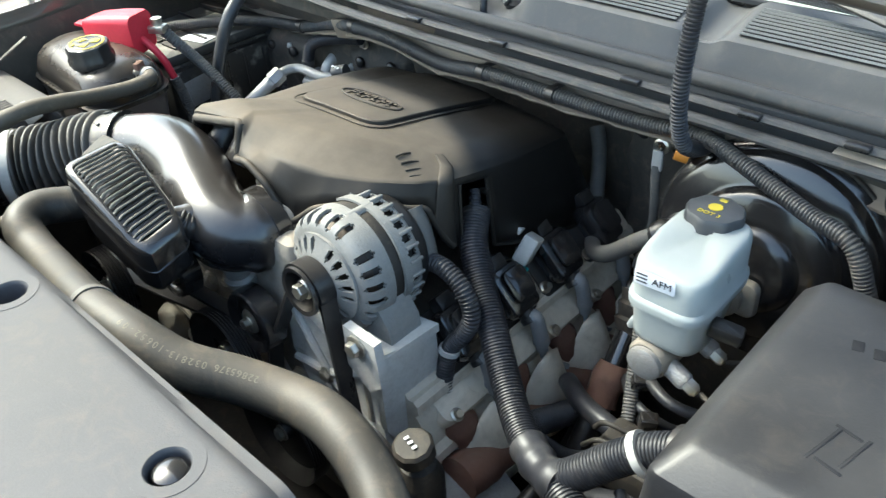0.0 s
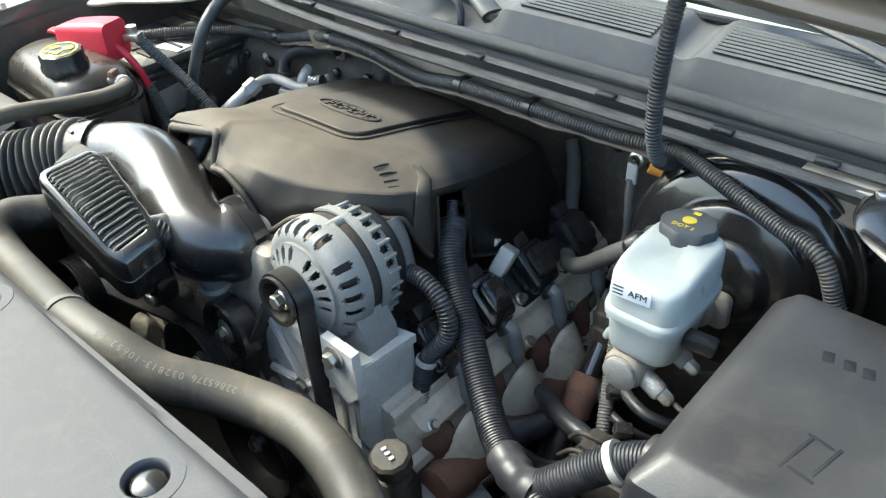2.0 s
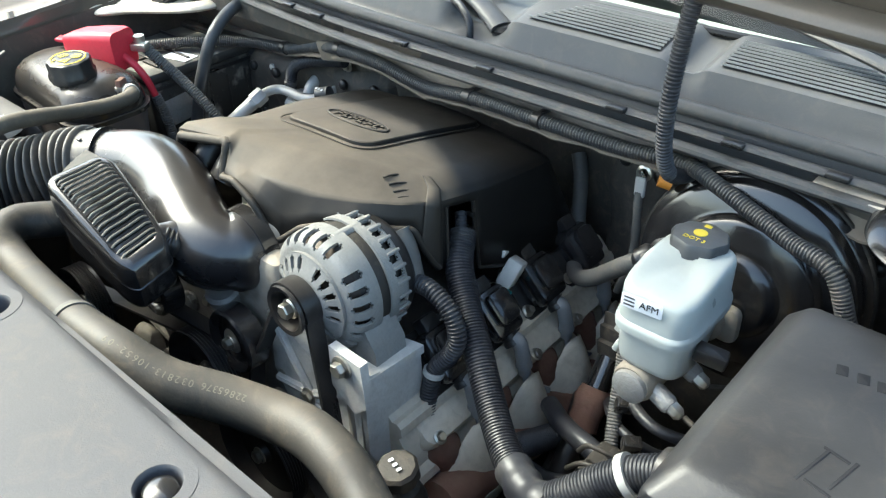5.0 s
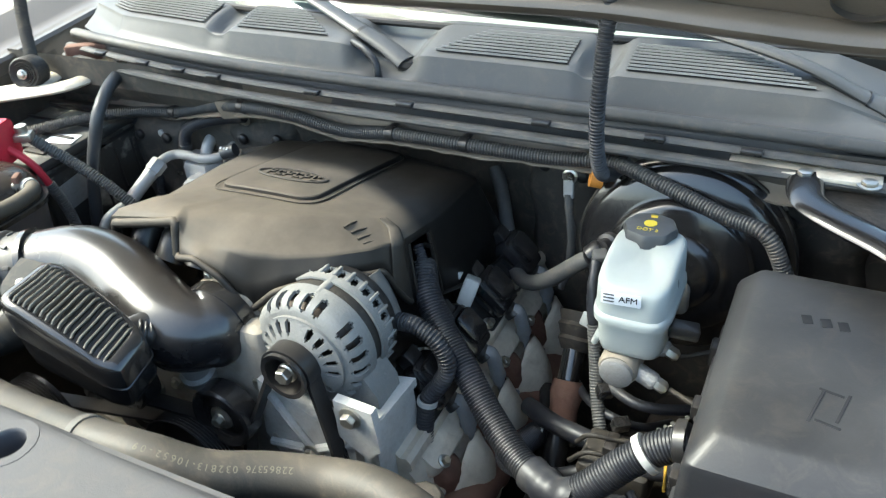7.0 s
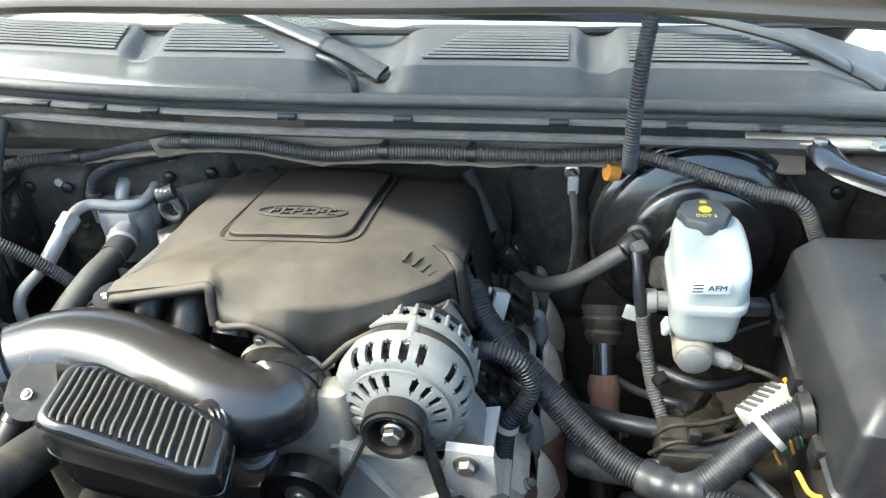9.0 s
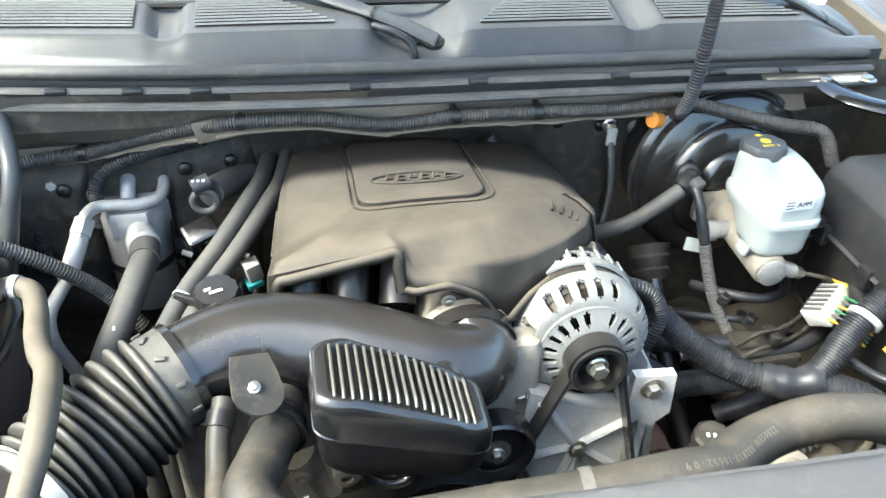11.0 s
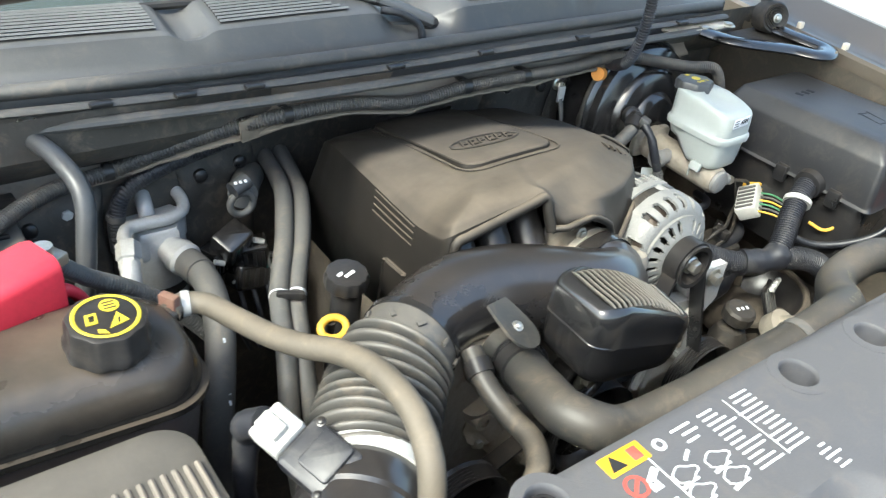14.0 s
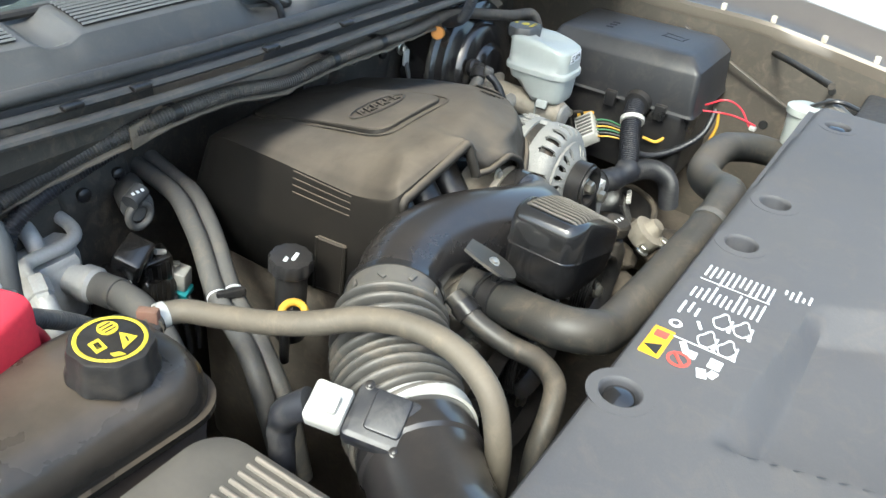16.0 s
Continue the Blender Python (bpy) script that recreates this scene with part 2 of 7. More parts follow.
def part(name, bm, material, parent, label="", angle=38):
    """One mesh in world coordinates under a thing or under a part."""
    ob = new(name, finish(bm, name, material, angle))
    ob.parent = parent
    ob.matrix_parent_inverse = world_of(parent).inverted()
    return tagged(ob, label)


def world_of(ob):
    """Where a parent stands: a thing at its base, a part at the origin."""
    return ob.matrix_basis.copy() if ob.parent is None else Matrix.Identity(4)


def solo(name, bm, material, label, category, group="", kind="", angle=38):
    """A thing of one mesh."""
    return tagged(new(name, finish(bm, name, material, angle)), label, category, group, kind)


def V(*a):
    return Vector(a)


def spline(pts, step=0.006):
    """Points at even steps along a Catmull-Rom curve."""
    p = [Vector(q) for q in pts]
    p = [p[0] * 2 - p[1]] + p + [p[-1] * 2 - p[-2]]
    out = []
    for i in range(1, len(p) - 2):
        a, b, c, d = p[i - 1:i + 3]
        ta = max((b - a).length, 1e-6) ** 0.5
        tb = max((c - b).length, 1e-6) ** 0.5
        td = max((d - c).length, 1e-6) ** 0.5
        m1 = (c - b + tb * ((b - a) / ta - (c - a) / (ta + tb)))
        m2 = (c - b + tb * ((d - c) / td - (d - b) / (tb + td)))
        k = max(2, int((c - b).length / 0.002))
        for j in range(k):
            t = j / k
            h = 2 * t**3 - 3 * t**2 + 1
            out.append(h * b + (t**3 - 2 * t**2 + t) * m1 + (-2 * t**3 + 3 * t**2) * c + (t**3 - t**2) * m2)
    out.append(p[-2])
    length = [0.0]
    for a, b in zip(out, out[1:]):
        length.append(length[-1] + (b - a).length)
    n = max(2, round(length[-1] / step))
    res, k = [], 0
    for i in range(n + 1):
        s = length[-1] * i / n
        while k < len(out) - 2 and length[k + 1] < s:
            k += 1
        f = (s - length[k]) / max(length[k + 1] - length[k], 1e-9)
        res.append(out[k].lerp(out[k + 1], min(max(f, 0), 1)))
    return res, length[-1]


def frames(path):
    """A steady side and up vector at each point of a path."""
    tan = [(path[min(i + 1, len(path) - 1)] - path[max(i - 1, 0)]).normalized() for i in range(len(path))]
    side = tan[0].cross(Vector((0, 0, 1)))
    if side.length < 0.2:
        side = tan[0].cross(Vector((0, 1, 0)))
    side.normalize()
    out = []
    for t in tan:
        side = (side - t * side.dot(t)).normalized()
        out.append((side, t.cross(side), t))
    return out


def sweep(bm, pts, radius, seg=14, step=0.006, ribs=0.0, depth=0.12, squash=1.0, caps=True, wobble=0.0):
    """A tube along a curve. radius: a number or a function of 0..1; ribs: the pitch of its rings; squash: its flatness."""
    if ribs:
        step = ribs / 4
    path, length = spline(pts, step)
    fr = frames(path)
    rings = []
    for i, (p, (sd, up, _)) in enumerate(zip(path, fr)):
        f = i / (len(path) - 1)
        r = radius(f) if callable(radius) else radius
        if ribs:
            r *= 1 + depth * (0.5 if i % 4 in (1, 2) else -0.5)
        if wobble:
            r *= 1 + wobble * noise.noise(p * 60)
        rings.append([bm.verts.new(p + sd * (r * math.cos(a)) + up * (r * squash * math.sin(a)))
                      for a in (2 * math.pi * k / seg for k in range(seg))])
    for a, b in zip(rings, rings[1:]):
        for k in range(seg):
            bm.faces.new((a[k], a[(k + 1) % seg], b[(k + 1) % seg], b[k]))
    if caps:
        bm.faces.new(rings[0][::-1])
        bm.faces.new(rings[-1])
    return rings


def tube(pts, radius, **kw):
    bm = bmesh.new()
    sweep(bm, pts, radius, **kw)
    return bm


def aim(p, d, up=(0, 0, 1)):
    """A matrix at p whose z points along d."""
    d = Vector(d).normalized()
    return Matrix.Translation(p) @ d.to_track_quat("Z", "Y").to_matrix().to_4x4()


def lathe(bm, profile, m=None, seg=32, lobes=0, lobe=0.0):
    """Turns (r, z) pairs about z, placed by m. lobes: scallops round the rim."""
    m = m or Matrix.Identity(4)
    rings = []
    for r, z in profile:
        if r < 1e-6:
            rings.append([bm.verts.new(m @ Vector((0, 0, z)))])
            continue
        ring = []
        for k in range(seg):
            a = 2 * math.pi * k / seg
            q = r * (1 + (lobe * math.cos(lobes * a) if lobes else 0))
            ring.append(bm.verts.new(m @ Vector((q * math.cos(a), q * math.sin(a), z))))
        rings.append(ring)
    for a, b in zip(rings, rings[1:]):
        if len(a) == 1 and len(b) == 1:
            continue
        for k in range(seg):
            j = (k + 1) % seg
            if len(a) == 1:
                bm.faces.new((a[0], b[j], b[k]))
            elif len(b) == 1:
                bm.faces.new((a[k], a[j], b[0]))
            else:
                bm.faces.new((a[k], a[j], b[j], b[k]))
    return bm


def turned(profile, m=None, **kw):
    return lathe(bmesh.new(), profile, m, **kw)


def loft(bm, rings, closed=True, caps=(True, True)):
    """Skin over rings of equally many points."""
    vs = [[bm.verts.new(p) for p in r] for r in rings]
    n = len(vs[0])
    for a, b in zip(vs, vs[1:]):
        for k in range(n if closed else n - 1):
            bm.faces.new((a[k], a[(k + 1) % n], b[(k + 1) % n], b[k]))
    if caps[0]:
        bm.faces.new(vs[0][::-1])
    if caps[1]:
        bm.faces.new(vs[-1])
    return bm


def rrect(w, d, r, n=5):
    """A rounded rectangle about the origin, in the plane."""
    r = min(r, w / 2 - 1e-4, d / 2 - 1e-4)
    out = []
    for cx, cy, a0 in ((w / 2 - r, d / 2 - r, 0), (-w / 2 + r, d / 2 - r, 90), (-w / 2 + r, -d / 2 + r, 180), (w / 2 - r, -d / 2 + r, 270)):
        for i in range(n + 1):
            a = radians(a0 + 90 * i / n)
            out.append((cx + r * math.cos(a), cy + r * math.sin(a)))
    return out


def block(bm, size, m=None, r=0.004, edge=None, taper=1.0):
    """A box with rounded upright corners and rounded top and bottom edges; its base at z = 0. taper: the top's share of the base."""
    m = m or Matrix.Identity(4)
    w, d, h = size
    e = edge if edge is not None else min(r, h / 3)
    rings = []
    lev = [(0, -e), (e * 0.3, -e * 0.3), (e, 0), (h - e, 0), (h - e * 0.3, -e * 0.3), (h, -e)]
    for z, inset in lev:
        k = 1 + (taper - 1) * z / h
        rings.append([m @ Vector((x, y, z)) for x, y in rrect(w * k + 2 * inset, d * k + 2 * inset, max(r + inset, 0.0006), 4)])
    return loft(bm, rings)


def boxed(size, m=None, **kw):
    return block(bmesh.new(), size, m, **kw)


def bolt(bm, p, d, r=0.0065, h=0.006, washer=1.5):
    """A flanged hexagon bolt head on p, pointing along d."""
    m = aim(p, d)
    lathe(bm, [(0, 0), (r * washer, 0), (r * washer, h * 0.22), (r * 1.05, h * 0.34)], m, seg=20)
    lathe(bm, [(r, h * 0.3), (r, h * 0.9), (r * 0.85, h), (0, h)], m @ pose(0, 0, 0, 0, 0, 13), seg=6)
    return bm


def strip(bm, pts, width, thick, normal):
    """A flat band along points, as wide as width across the normal."""
    p = [Vector(q) for q in pts]
    nv = Vector(normal).normalized()
    rings = []
    for i, q in enumerate(p):
        t = (p[min(i + 1, len(p) - 1)] - p[max(i - 1, 0)]).normalized()
        o = t.cross(nv).normalized()
        rings.append([q + nv * width / 2 + o * thick / 2, q - nv * width / 2 + o * thick / 2,
                      q - nv * width / 2 - o * thick / 2, q + nv * width / 2 - o * thick / 2])
    return loft(bm, rings)


def plate(bm, outline, thick, m):
    """A flat plate from an outline in its own plane, as thick as given, placed by m."""
    return loft(bm, [[m @ Vector((x, y, 0)) for x, y in outline], [m @ Vector((x, y, thick)) for x, y in outline]])


def text(name, body, size, m, material, parent, depth=0.0004):
    """Raised lettering in the built-in font."""
    cu = bpy.data.curves.new(name, "FONT")
    cu.body, cu.size, cu.extrude = body, size, depth
    cu.align_x, cu.align_y = "CENTER", "CENTER"
    tmp = bpy.data.objects.new(name, cu)
    scene.collection.objects.link(tmp)
    me = bpy.data.meshes.new_from_object(tmp.evaluated_get(bpy.context.evaluated_depsgraph_get()))
    bpy.data.objects.remove(tmp)
    me.transform(m)
    me.materials.clear()
    me.materials.append(material)
    ob = new(name, me)
    ob.parent = parent
    ob.matrix_parent_inverse = world_of(parent).inverted()
    return ob


# ---- ground and the truck's body round the bay ----
bm = bmesh.new()
bmesh.ops.create_grid(bm, x_segments=40, y_segments=40, size=400)
solo("ground", bm, M_GROUND, "pale dusty concrete ground outside the truck", "ground", kind="structure")

# radiator support cover, one relief with holes, a stepped hollow and a rounded rear edge
HOLES = ((0.030, 0.050), (-0.087, 0.055), (0.326, 0.038), (-0.378, 0.066))


def rad_z(x, y):
    z = 1.192
    # hollow towards the grille, with a sloping rear face
    rear = -0.009 - 0.112 * (x + 0.368)
    foot = -0.043 - 0.02 * (x + 0.383)
    a = min(1.0, max(0.0, (rear - y) / max(0.012, rear - foot)))
    b = min(1.0, max(0.0, (x + 0.383 + 0.3 * (y + 0.03)) / 0.014))
    c = min(1.0, max(0.0, (-0.150 - 0.6 * (y + 0.033) - x) / 0.03))
    z -= 0.027 * a * b * c
    # rounded rear edge
    back = 0.088 - y - 0.012 * min(1, max(0, (x + 0.1) / 0.5))
    if back < 0.012:
        z -= 0.012 - math.sqrt(max(0.0, 0.012**2 - (0.012 - max(back, 0)) ** 2))
    end = 0.415 - x
    if end < 0.03:
        z -= 0.03 - math.sqrt(max(0.0, 0.03**2 - (0.03 - max(end, 0)) ** 2))
    return z


def inside(x, y):
    return any(math.hypot(x - hx, y - hy) < 0.0205 for hx, hy in HOLES)


def relief(x0, x1, y0, y1, fn, cell, skirt):
    bm = bmesh.new()
    nx, ny = int((x1 - x0) / cell), int((y1 - y0) / cell)
    grid = [[bm.verts.new((x0 + (x1 - x0) * i / nx, y0 + (y1 - y0) * j / ny, fn(x0 + (x1 - x0) * i / nx, y0 + (y1 - y0) * j / ny))) for j in range(ny + 1)] for i in range(nx + 1)]
    for i in range(nx):
        for j in range(ny):
            if inside(x0 + (x1 - x0) * (i + 0.5) / nx, y0 + (y1 - y0) * (j + 0.5) / ny):
                continue
            bm.faces.new((grid[i][j], grid[i + 1][j], grid[i + 1][j + 1], grid[i][j + 1]))
    rim = [grid[i][0] for i in range(nx + 1)] + [grid[nx][j] for j in range(1, ny + 1)] + [grid[i][ny] for i in range(nx - 1, -1, -1)] + [grid[0][j] for j in range(ny - 1, 0, -1)]
    low = [bm.verts.new((v.co.x, v.co.y, v.co.z - skirt)) for v in rim]
    n = len(rim)
    for k in range(n):
        bm.faces.new((rim[k], rim[(k + 1) % n], low[(k + 1) % n], low[k]))
    return bm


rad = thing("radiator_cover", (0, 0, 1.15), "dusty grey plastic radiator cover with push-pin holes", "cover")
part("panel", relief(-0.70, 0.415, -0.30, 0.088, rad_z, 0.0045, 0.018), M_RAD, rad, angle=30)
for cx, cy in HOLES:
    part("hole_rim", turned([(0.0275, -0.001), (0.0275, 0.0005), (0.0180, 0.0006), (0.0168, -0.0005), (0.0162, -0.004), (0.0155, -0.036), (0.0, -0.0365)], Matrix.Translation((cx, cy, 1.192)), seg=36), M_RAD, rad, "round pressed hole")
for cx, cy in ((0.326, 0.038), (-0.378, 0.066)):
    part("push_pin", turned([(0, 0.0035), (0.008, 0.003), (0.0125, 0.0005), (0.0135, -0.004), (0.0135, -0.009)], Matrix.Translation((cx, cy, 1.187)), seg=28), M_GLOSS, rad, "round black push pin")

# firewall, cowl underside, inner fenders, floor of the bay
bm = bmesh.new()
nx, nz = 90, 30
g = []
for i in range(nx + 1):
    row = []
    for j in range(nz + 1):
        x, z = -0.82 + 1.64 * i / nx, 0.45 + 0.765 * j / nz
        y = 0.80 + 0.10 * math.exp(-((x - 0.0) / 0.28) ** 2) * (1 if z < 1.12 else 0.2) + 0.006 * noise.noise(Vector((x * 9, z * 9, 2)))
        if z > 1.125:
            y = 0.80 - 0.05 * min(1, (z - 1.125) / 0.02)
        row.append(bm.verts.new((x, y, z)))
    g.append(row)
for i in range(nx):
    for j in range(nz):
        bm.faces.new((g[i][j], g[i + 1][j], g[i + 1][j + 1], g[i][j + 1]))
solo("firewall", bm, M_FIRE, "dusty dark firewall behind the engine", "firewall", kind="structure", angle=25)
for k, (x, z) in enumerate(((-0.52, 1.06), (-0.50, 0.98), (-0.33, 1.10), (-0.24, 1.02), (0.24, 1.08), (0.27, 1.00), (0.31, 0.93), (0.36, 1.09), (0.58, 1.10), (0.60, 1.03), (0.25, 0.90), (-0.28, 0.93))):
    y = 0.80 + 0.10 * math.exp(-(x / 0.28) ** 2) - 0.004
    stud = thing("firewall_stud", (x, y, z), "pale nut on a firewall stud", "nut", "firewall studs")
    part("nut", bolt(bmesh.new(), (x, y - 0.004, z), (0, -1, 0), 0.0075, 0.009), M_STEEL if k % 3 else M_WHITE, stud)


def pad(x0, x1, z0, z1, depth, material, label, seed):
    """A lumpy moulded pad against the firewall."""
    bm = bmesh.new()
    n = 22
    rows = []
    for i in range(n + 1):
        row = []
        for j in range(n + 1):
            u, v = i / n, j / n
            x, z = x0 + (x1 - x0) * u, z0 + (z1 - z0) * v
            e = min(u, 1 - u, v, 1 - v)
            rise = depth * min(1.0, e / 0.12) ** 0.5
            y = 0.80 + 0.10 * math.exp(-(x / 0.28) ** 2) + 0.002 - rise
            y += 0.008 * noise.noise(Vector((x * 22, z * 22, seed))) * min(1.0, e / 0.1) + 0.003 * noise.noise(Vector((x * 70, z * 70, seed)))
            row.append(Vector((x + 0.012 * noise.noise(Vector((z * 15, seed, 0))), y, z + 0.012 * noise.noise(Vector((x * 15, seed, 1))))))
        rows.append(row)
    loft(bm, rows, closed=False, caps=(False, False))
    pad_thing = thing("firewall_pad", ((x0 + x1) / 2, 0.8, z0), label, "insulation pad", "firewall pads")
    part("mat", bm, material, pad_thing, angle=50)
    for k in range(2):
        x, z = x0 + (x1 - x0) * (0.25 + 0.5 * k), z1 - 0.03
        y = 0.80 + 0.10 * math.exp(-(x / 0.28) ** 2) - depth - 0.003
        part("push_fastener", turned([(0, 0.004), (0.007, 0.003), (0.010, 0.0), (0.010, -0.006)], aim((x, y, z), (0, -1, 0)), seg=16), M_BLACK, pad_thing)


M_PAD = mat("moulded_insulation", (0.04, 0.037, 0.033), 0.6, dust=0.4, dustcol=(0.22, 0.18, 0.135), scale=8, fine=80, bump=0.6, grime=0.5, grimecol=(0.22, 0.18, 0.135))
pad(-0.60, -0.47, 0.80, 1.085, 0.022, M_PAD, "dark moulded insulation pad beside the accumulator", 1.0)
pad(-0.37, -0.24, 0.78, 1.095, 0.016, M_PAD, "dirty dark insulation pad behind the dipstick", 4.0)
pad(0.205, 0.335, 0.80, 1.125, 0.020, M_PAD, "dusty black insulation pad beside the booster", 7.0)
pad(0.56, 0.70, 0.86, 1.12, 0.02, M_PAD, "dusty insulation pad behind the fuse box", 9.0)
solo("bay_floor", boxed((1.7, 1.25, 0.03), Matrix.Translation((0, 0.32, 0.45))), M_DARK, "dark grimy floor under the engine", "floor", kind="structure")


# near-black colour that stands for the shade inside the fender holes
M_KHOLE = mat("hole_shadow", (0.008, 0.008, 0.008), 0.9, bump=0)


def fender(sign, label):
    f = thing("fender", (sign * 0.85, 0.3, 0.45), label, "fender", "front fenders")
    prof = [(0.74, 0.48), (0.765, 0.75), (0.775, 0.98), (0.79, 1.10), (0.798, 1.162), (0.801, 1.180), (0.806, 1.186), (0.818, 1.187), (0.836, 1.180), (0.868, 1.181), (0.880, 1.186), (0.905, 1.200), (0.935, 1.213), (0.965, 1.208), (1.0, 1.15), (1.02, 0.95), (1.02, 0.5)]

    def rise(y):
        return -0.14 * max(0.0, 0.26 - y) + 0.07 * max(0.0, y - 0.43)

    bm = bmesh.new()
    rings = []
    for k in range(36):
        y = -0.42 + 1.45 * k / 35
        rings.append([Vector((sign * (x + 0.003 * noise.noise(Vector((y * 7, z * 9, sign)))), y, z + rise(y) * (z > 0.9))) for x, z in prof])
    loft(bm, rings, closed=False, caps=(False, False))
    part("panel", bm, M_PAINT, f, angle=30)
    inner = bmesh.new()
    rings = []
    for k in range(40):
        y = -0.4 + 1.22 * k / 39
        rings.append([Vector((sign * (x - 0.010 + 0.010 * noise.noise(Vector((y * 5, z * 6, sign * 3)))), y, z + rise(y) * (z > 1.1))) for x, z in ((0.70, 0.46), (0.735, 0.7), (0.755, 0.9), (0.772, 1.03), (0.782, 1.10), (0.790, 1.165))])
    loft(inner, rings, closed=False, caps=(False, False))
    inner_ob = part("inner_panel", inner, M_FENDER, f, "dusty brown inner fender panel")
    part("pressed_groove", tube([(sign * 0.752, 0.10 + 0.05 * k, 1.02 + 0.022 * k + rise(0.3)) for k in range(7)], 0.005, seg=8, squash=0.5), M_FENDER, inner_ob)
    # no holes are cut: dark discs carry the holes' shade in their colour
    for hy, hz, hr in ((0.06, 1.05, 0.022), (0.10, 1.10, 0.006), (0.20, 1.00, 0.008)):
        part("hole", turned([(0.0, 0.002), (hr, 0.002), (hr * 1.15, 0.0), (hr * 1.15, -0.004)], aim((sign * 0.757, hy, hz), (-sign, 0, 0.1)), seg=22), M_KHOLE, inner_ob, "dark disc standing for a round hole's shade")
    for k in range(9):
        y = -0.15 + 0.1 * k
        part("flange_tab", boxed((0.012, 0.010, 0.014), Matrix.Translation((sign * 0.812, y, 1.184 + rise(y))), r=0.002), M_SHIELD, f)
    return f


fender(1, "bronze painted fender lip beside the fuse box")
fender(-1, "bronze painted fender lip beside the battery")

# front end below the cover, so that the bay is closed
solo("radiator_support", boxed((1.5, 0.12, 0.62), Matrix.Translation((0, -0.02, 0.5)), r=0.01), M_DARK, "dark radiator and its support behind the grille", "radiator")
solo("front_grille", boxed((1.7, 0.12, 0.62), Matrix.Translation((0, -0.36, 0.5)), r=0.04), M_PAINT, "bronze painted front end below the radiator cover", "grille")

# cowl panel under the windshield
EDGE = ((-0.76, 0.93), (-0.6, 0.85), (-0.34, 0.802), (-0.1, 0.790), (0.07, 0.772), (0.32, 0.778), (0.60, 0.798), (0.70, 0.82))


def cowl_front(x):
    """How far back the cowl's upper front edge lies."""
    for (xa, ya), (xb, yb) in zip(EDGE, EDGE[1:]):
        if x <= xb:
            return ya + (yb - ya) * (x - xa) / (xb - xa) - 0.02
    return EDGE[-1][1] - 0.02


def cowl_lift(x):
    dip = 0.0
    for c in (-0.335, 0.325):
        dip = max(dip, math.exp(-((x - c) / 0.022) ** 4))
    return dip


def notch(x):
    return math.exp(-((x - 0.0) / 0.055) ** 4)


bm = bmesh.new()
nx = 220
rows = []
for i in range(nx + 1):
    x = -0.74 + 1.47 * i / nx
    yb = cowl_front(x)
    d, nt = cowl_lift(x), notch(x)
    top = 1.276 - 0.022 * (abs(x) / 0.75) ** 2 - 0.009 * d
    top -= 0.034 * min(1.0, max(0.0, (x - 0.61) / 0.10))
    e = 0.005
    prof = [(yb - 0.028, 1.190), (yb - 0.026, 1.222), (yb - 0.004, 1.232)]
    face = [(yb + 0.002 + 0.020 * k / 6 + 0.03 * nt * (k / 6), 1.234 + (top - e - 1.234) * k / 6 * (1 - 0.75 * nt)) for k in range(1, 7)]
    yt, zt = face[-1]
    prof += face + [(yt + e * 0.35, zt + e * 0.72), (yt + e, zt + e)]
    for k in range(1, 9):
        s = k / 8
        prof.append((yt + e + 0.105 * s + 0.004 * d, zt + e + 0.014 * s + 0.004 * math.sin(math.pi * s) * (1 - d) - 0.010 * d * (1 - s)))
    rows.append([Vector((x, y, z)) for y, z in prof])
loft(bm, rows, closed=False, caps=(False, False))
cowl = thing("windshield_cowl", (0, 0.76, 1.19), "dark grey plastic cowl panel with louvred vents below the windshield", "cowl panel")
part("panel", bm, M_COWL, cowl, angle=30)
LOUVRES = ((-0.66, -0.375, 0.0), (-0.295, -0.105, 0.35), (0.085, 0.285, -0.5), (0.365, 0.60, 0.35))
# near-black sheet below the slats: the vents' inner shade put into its colour
M_KVENT = mat("vent_painted_shade", (0.02, 0.02, 0.022), 0.8, bump=0)
# slats paler than the cowl: the sky's gleam on them put into the colour
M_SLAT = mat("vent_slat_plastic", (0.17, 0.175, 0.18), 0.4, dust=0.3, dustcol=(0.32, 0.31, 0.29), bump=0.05)
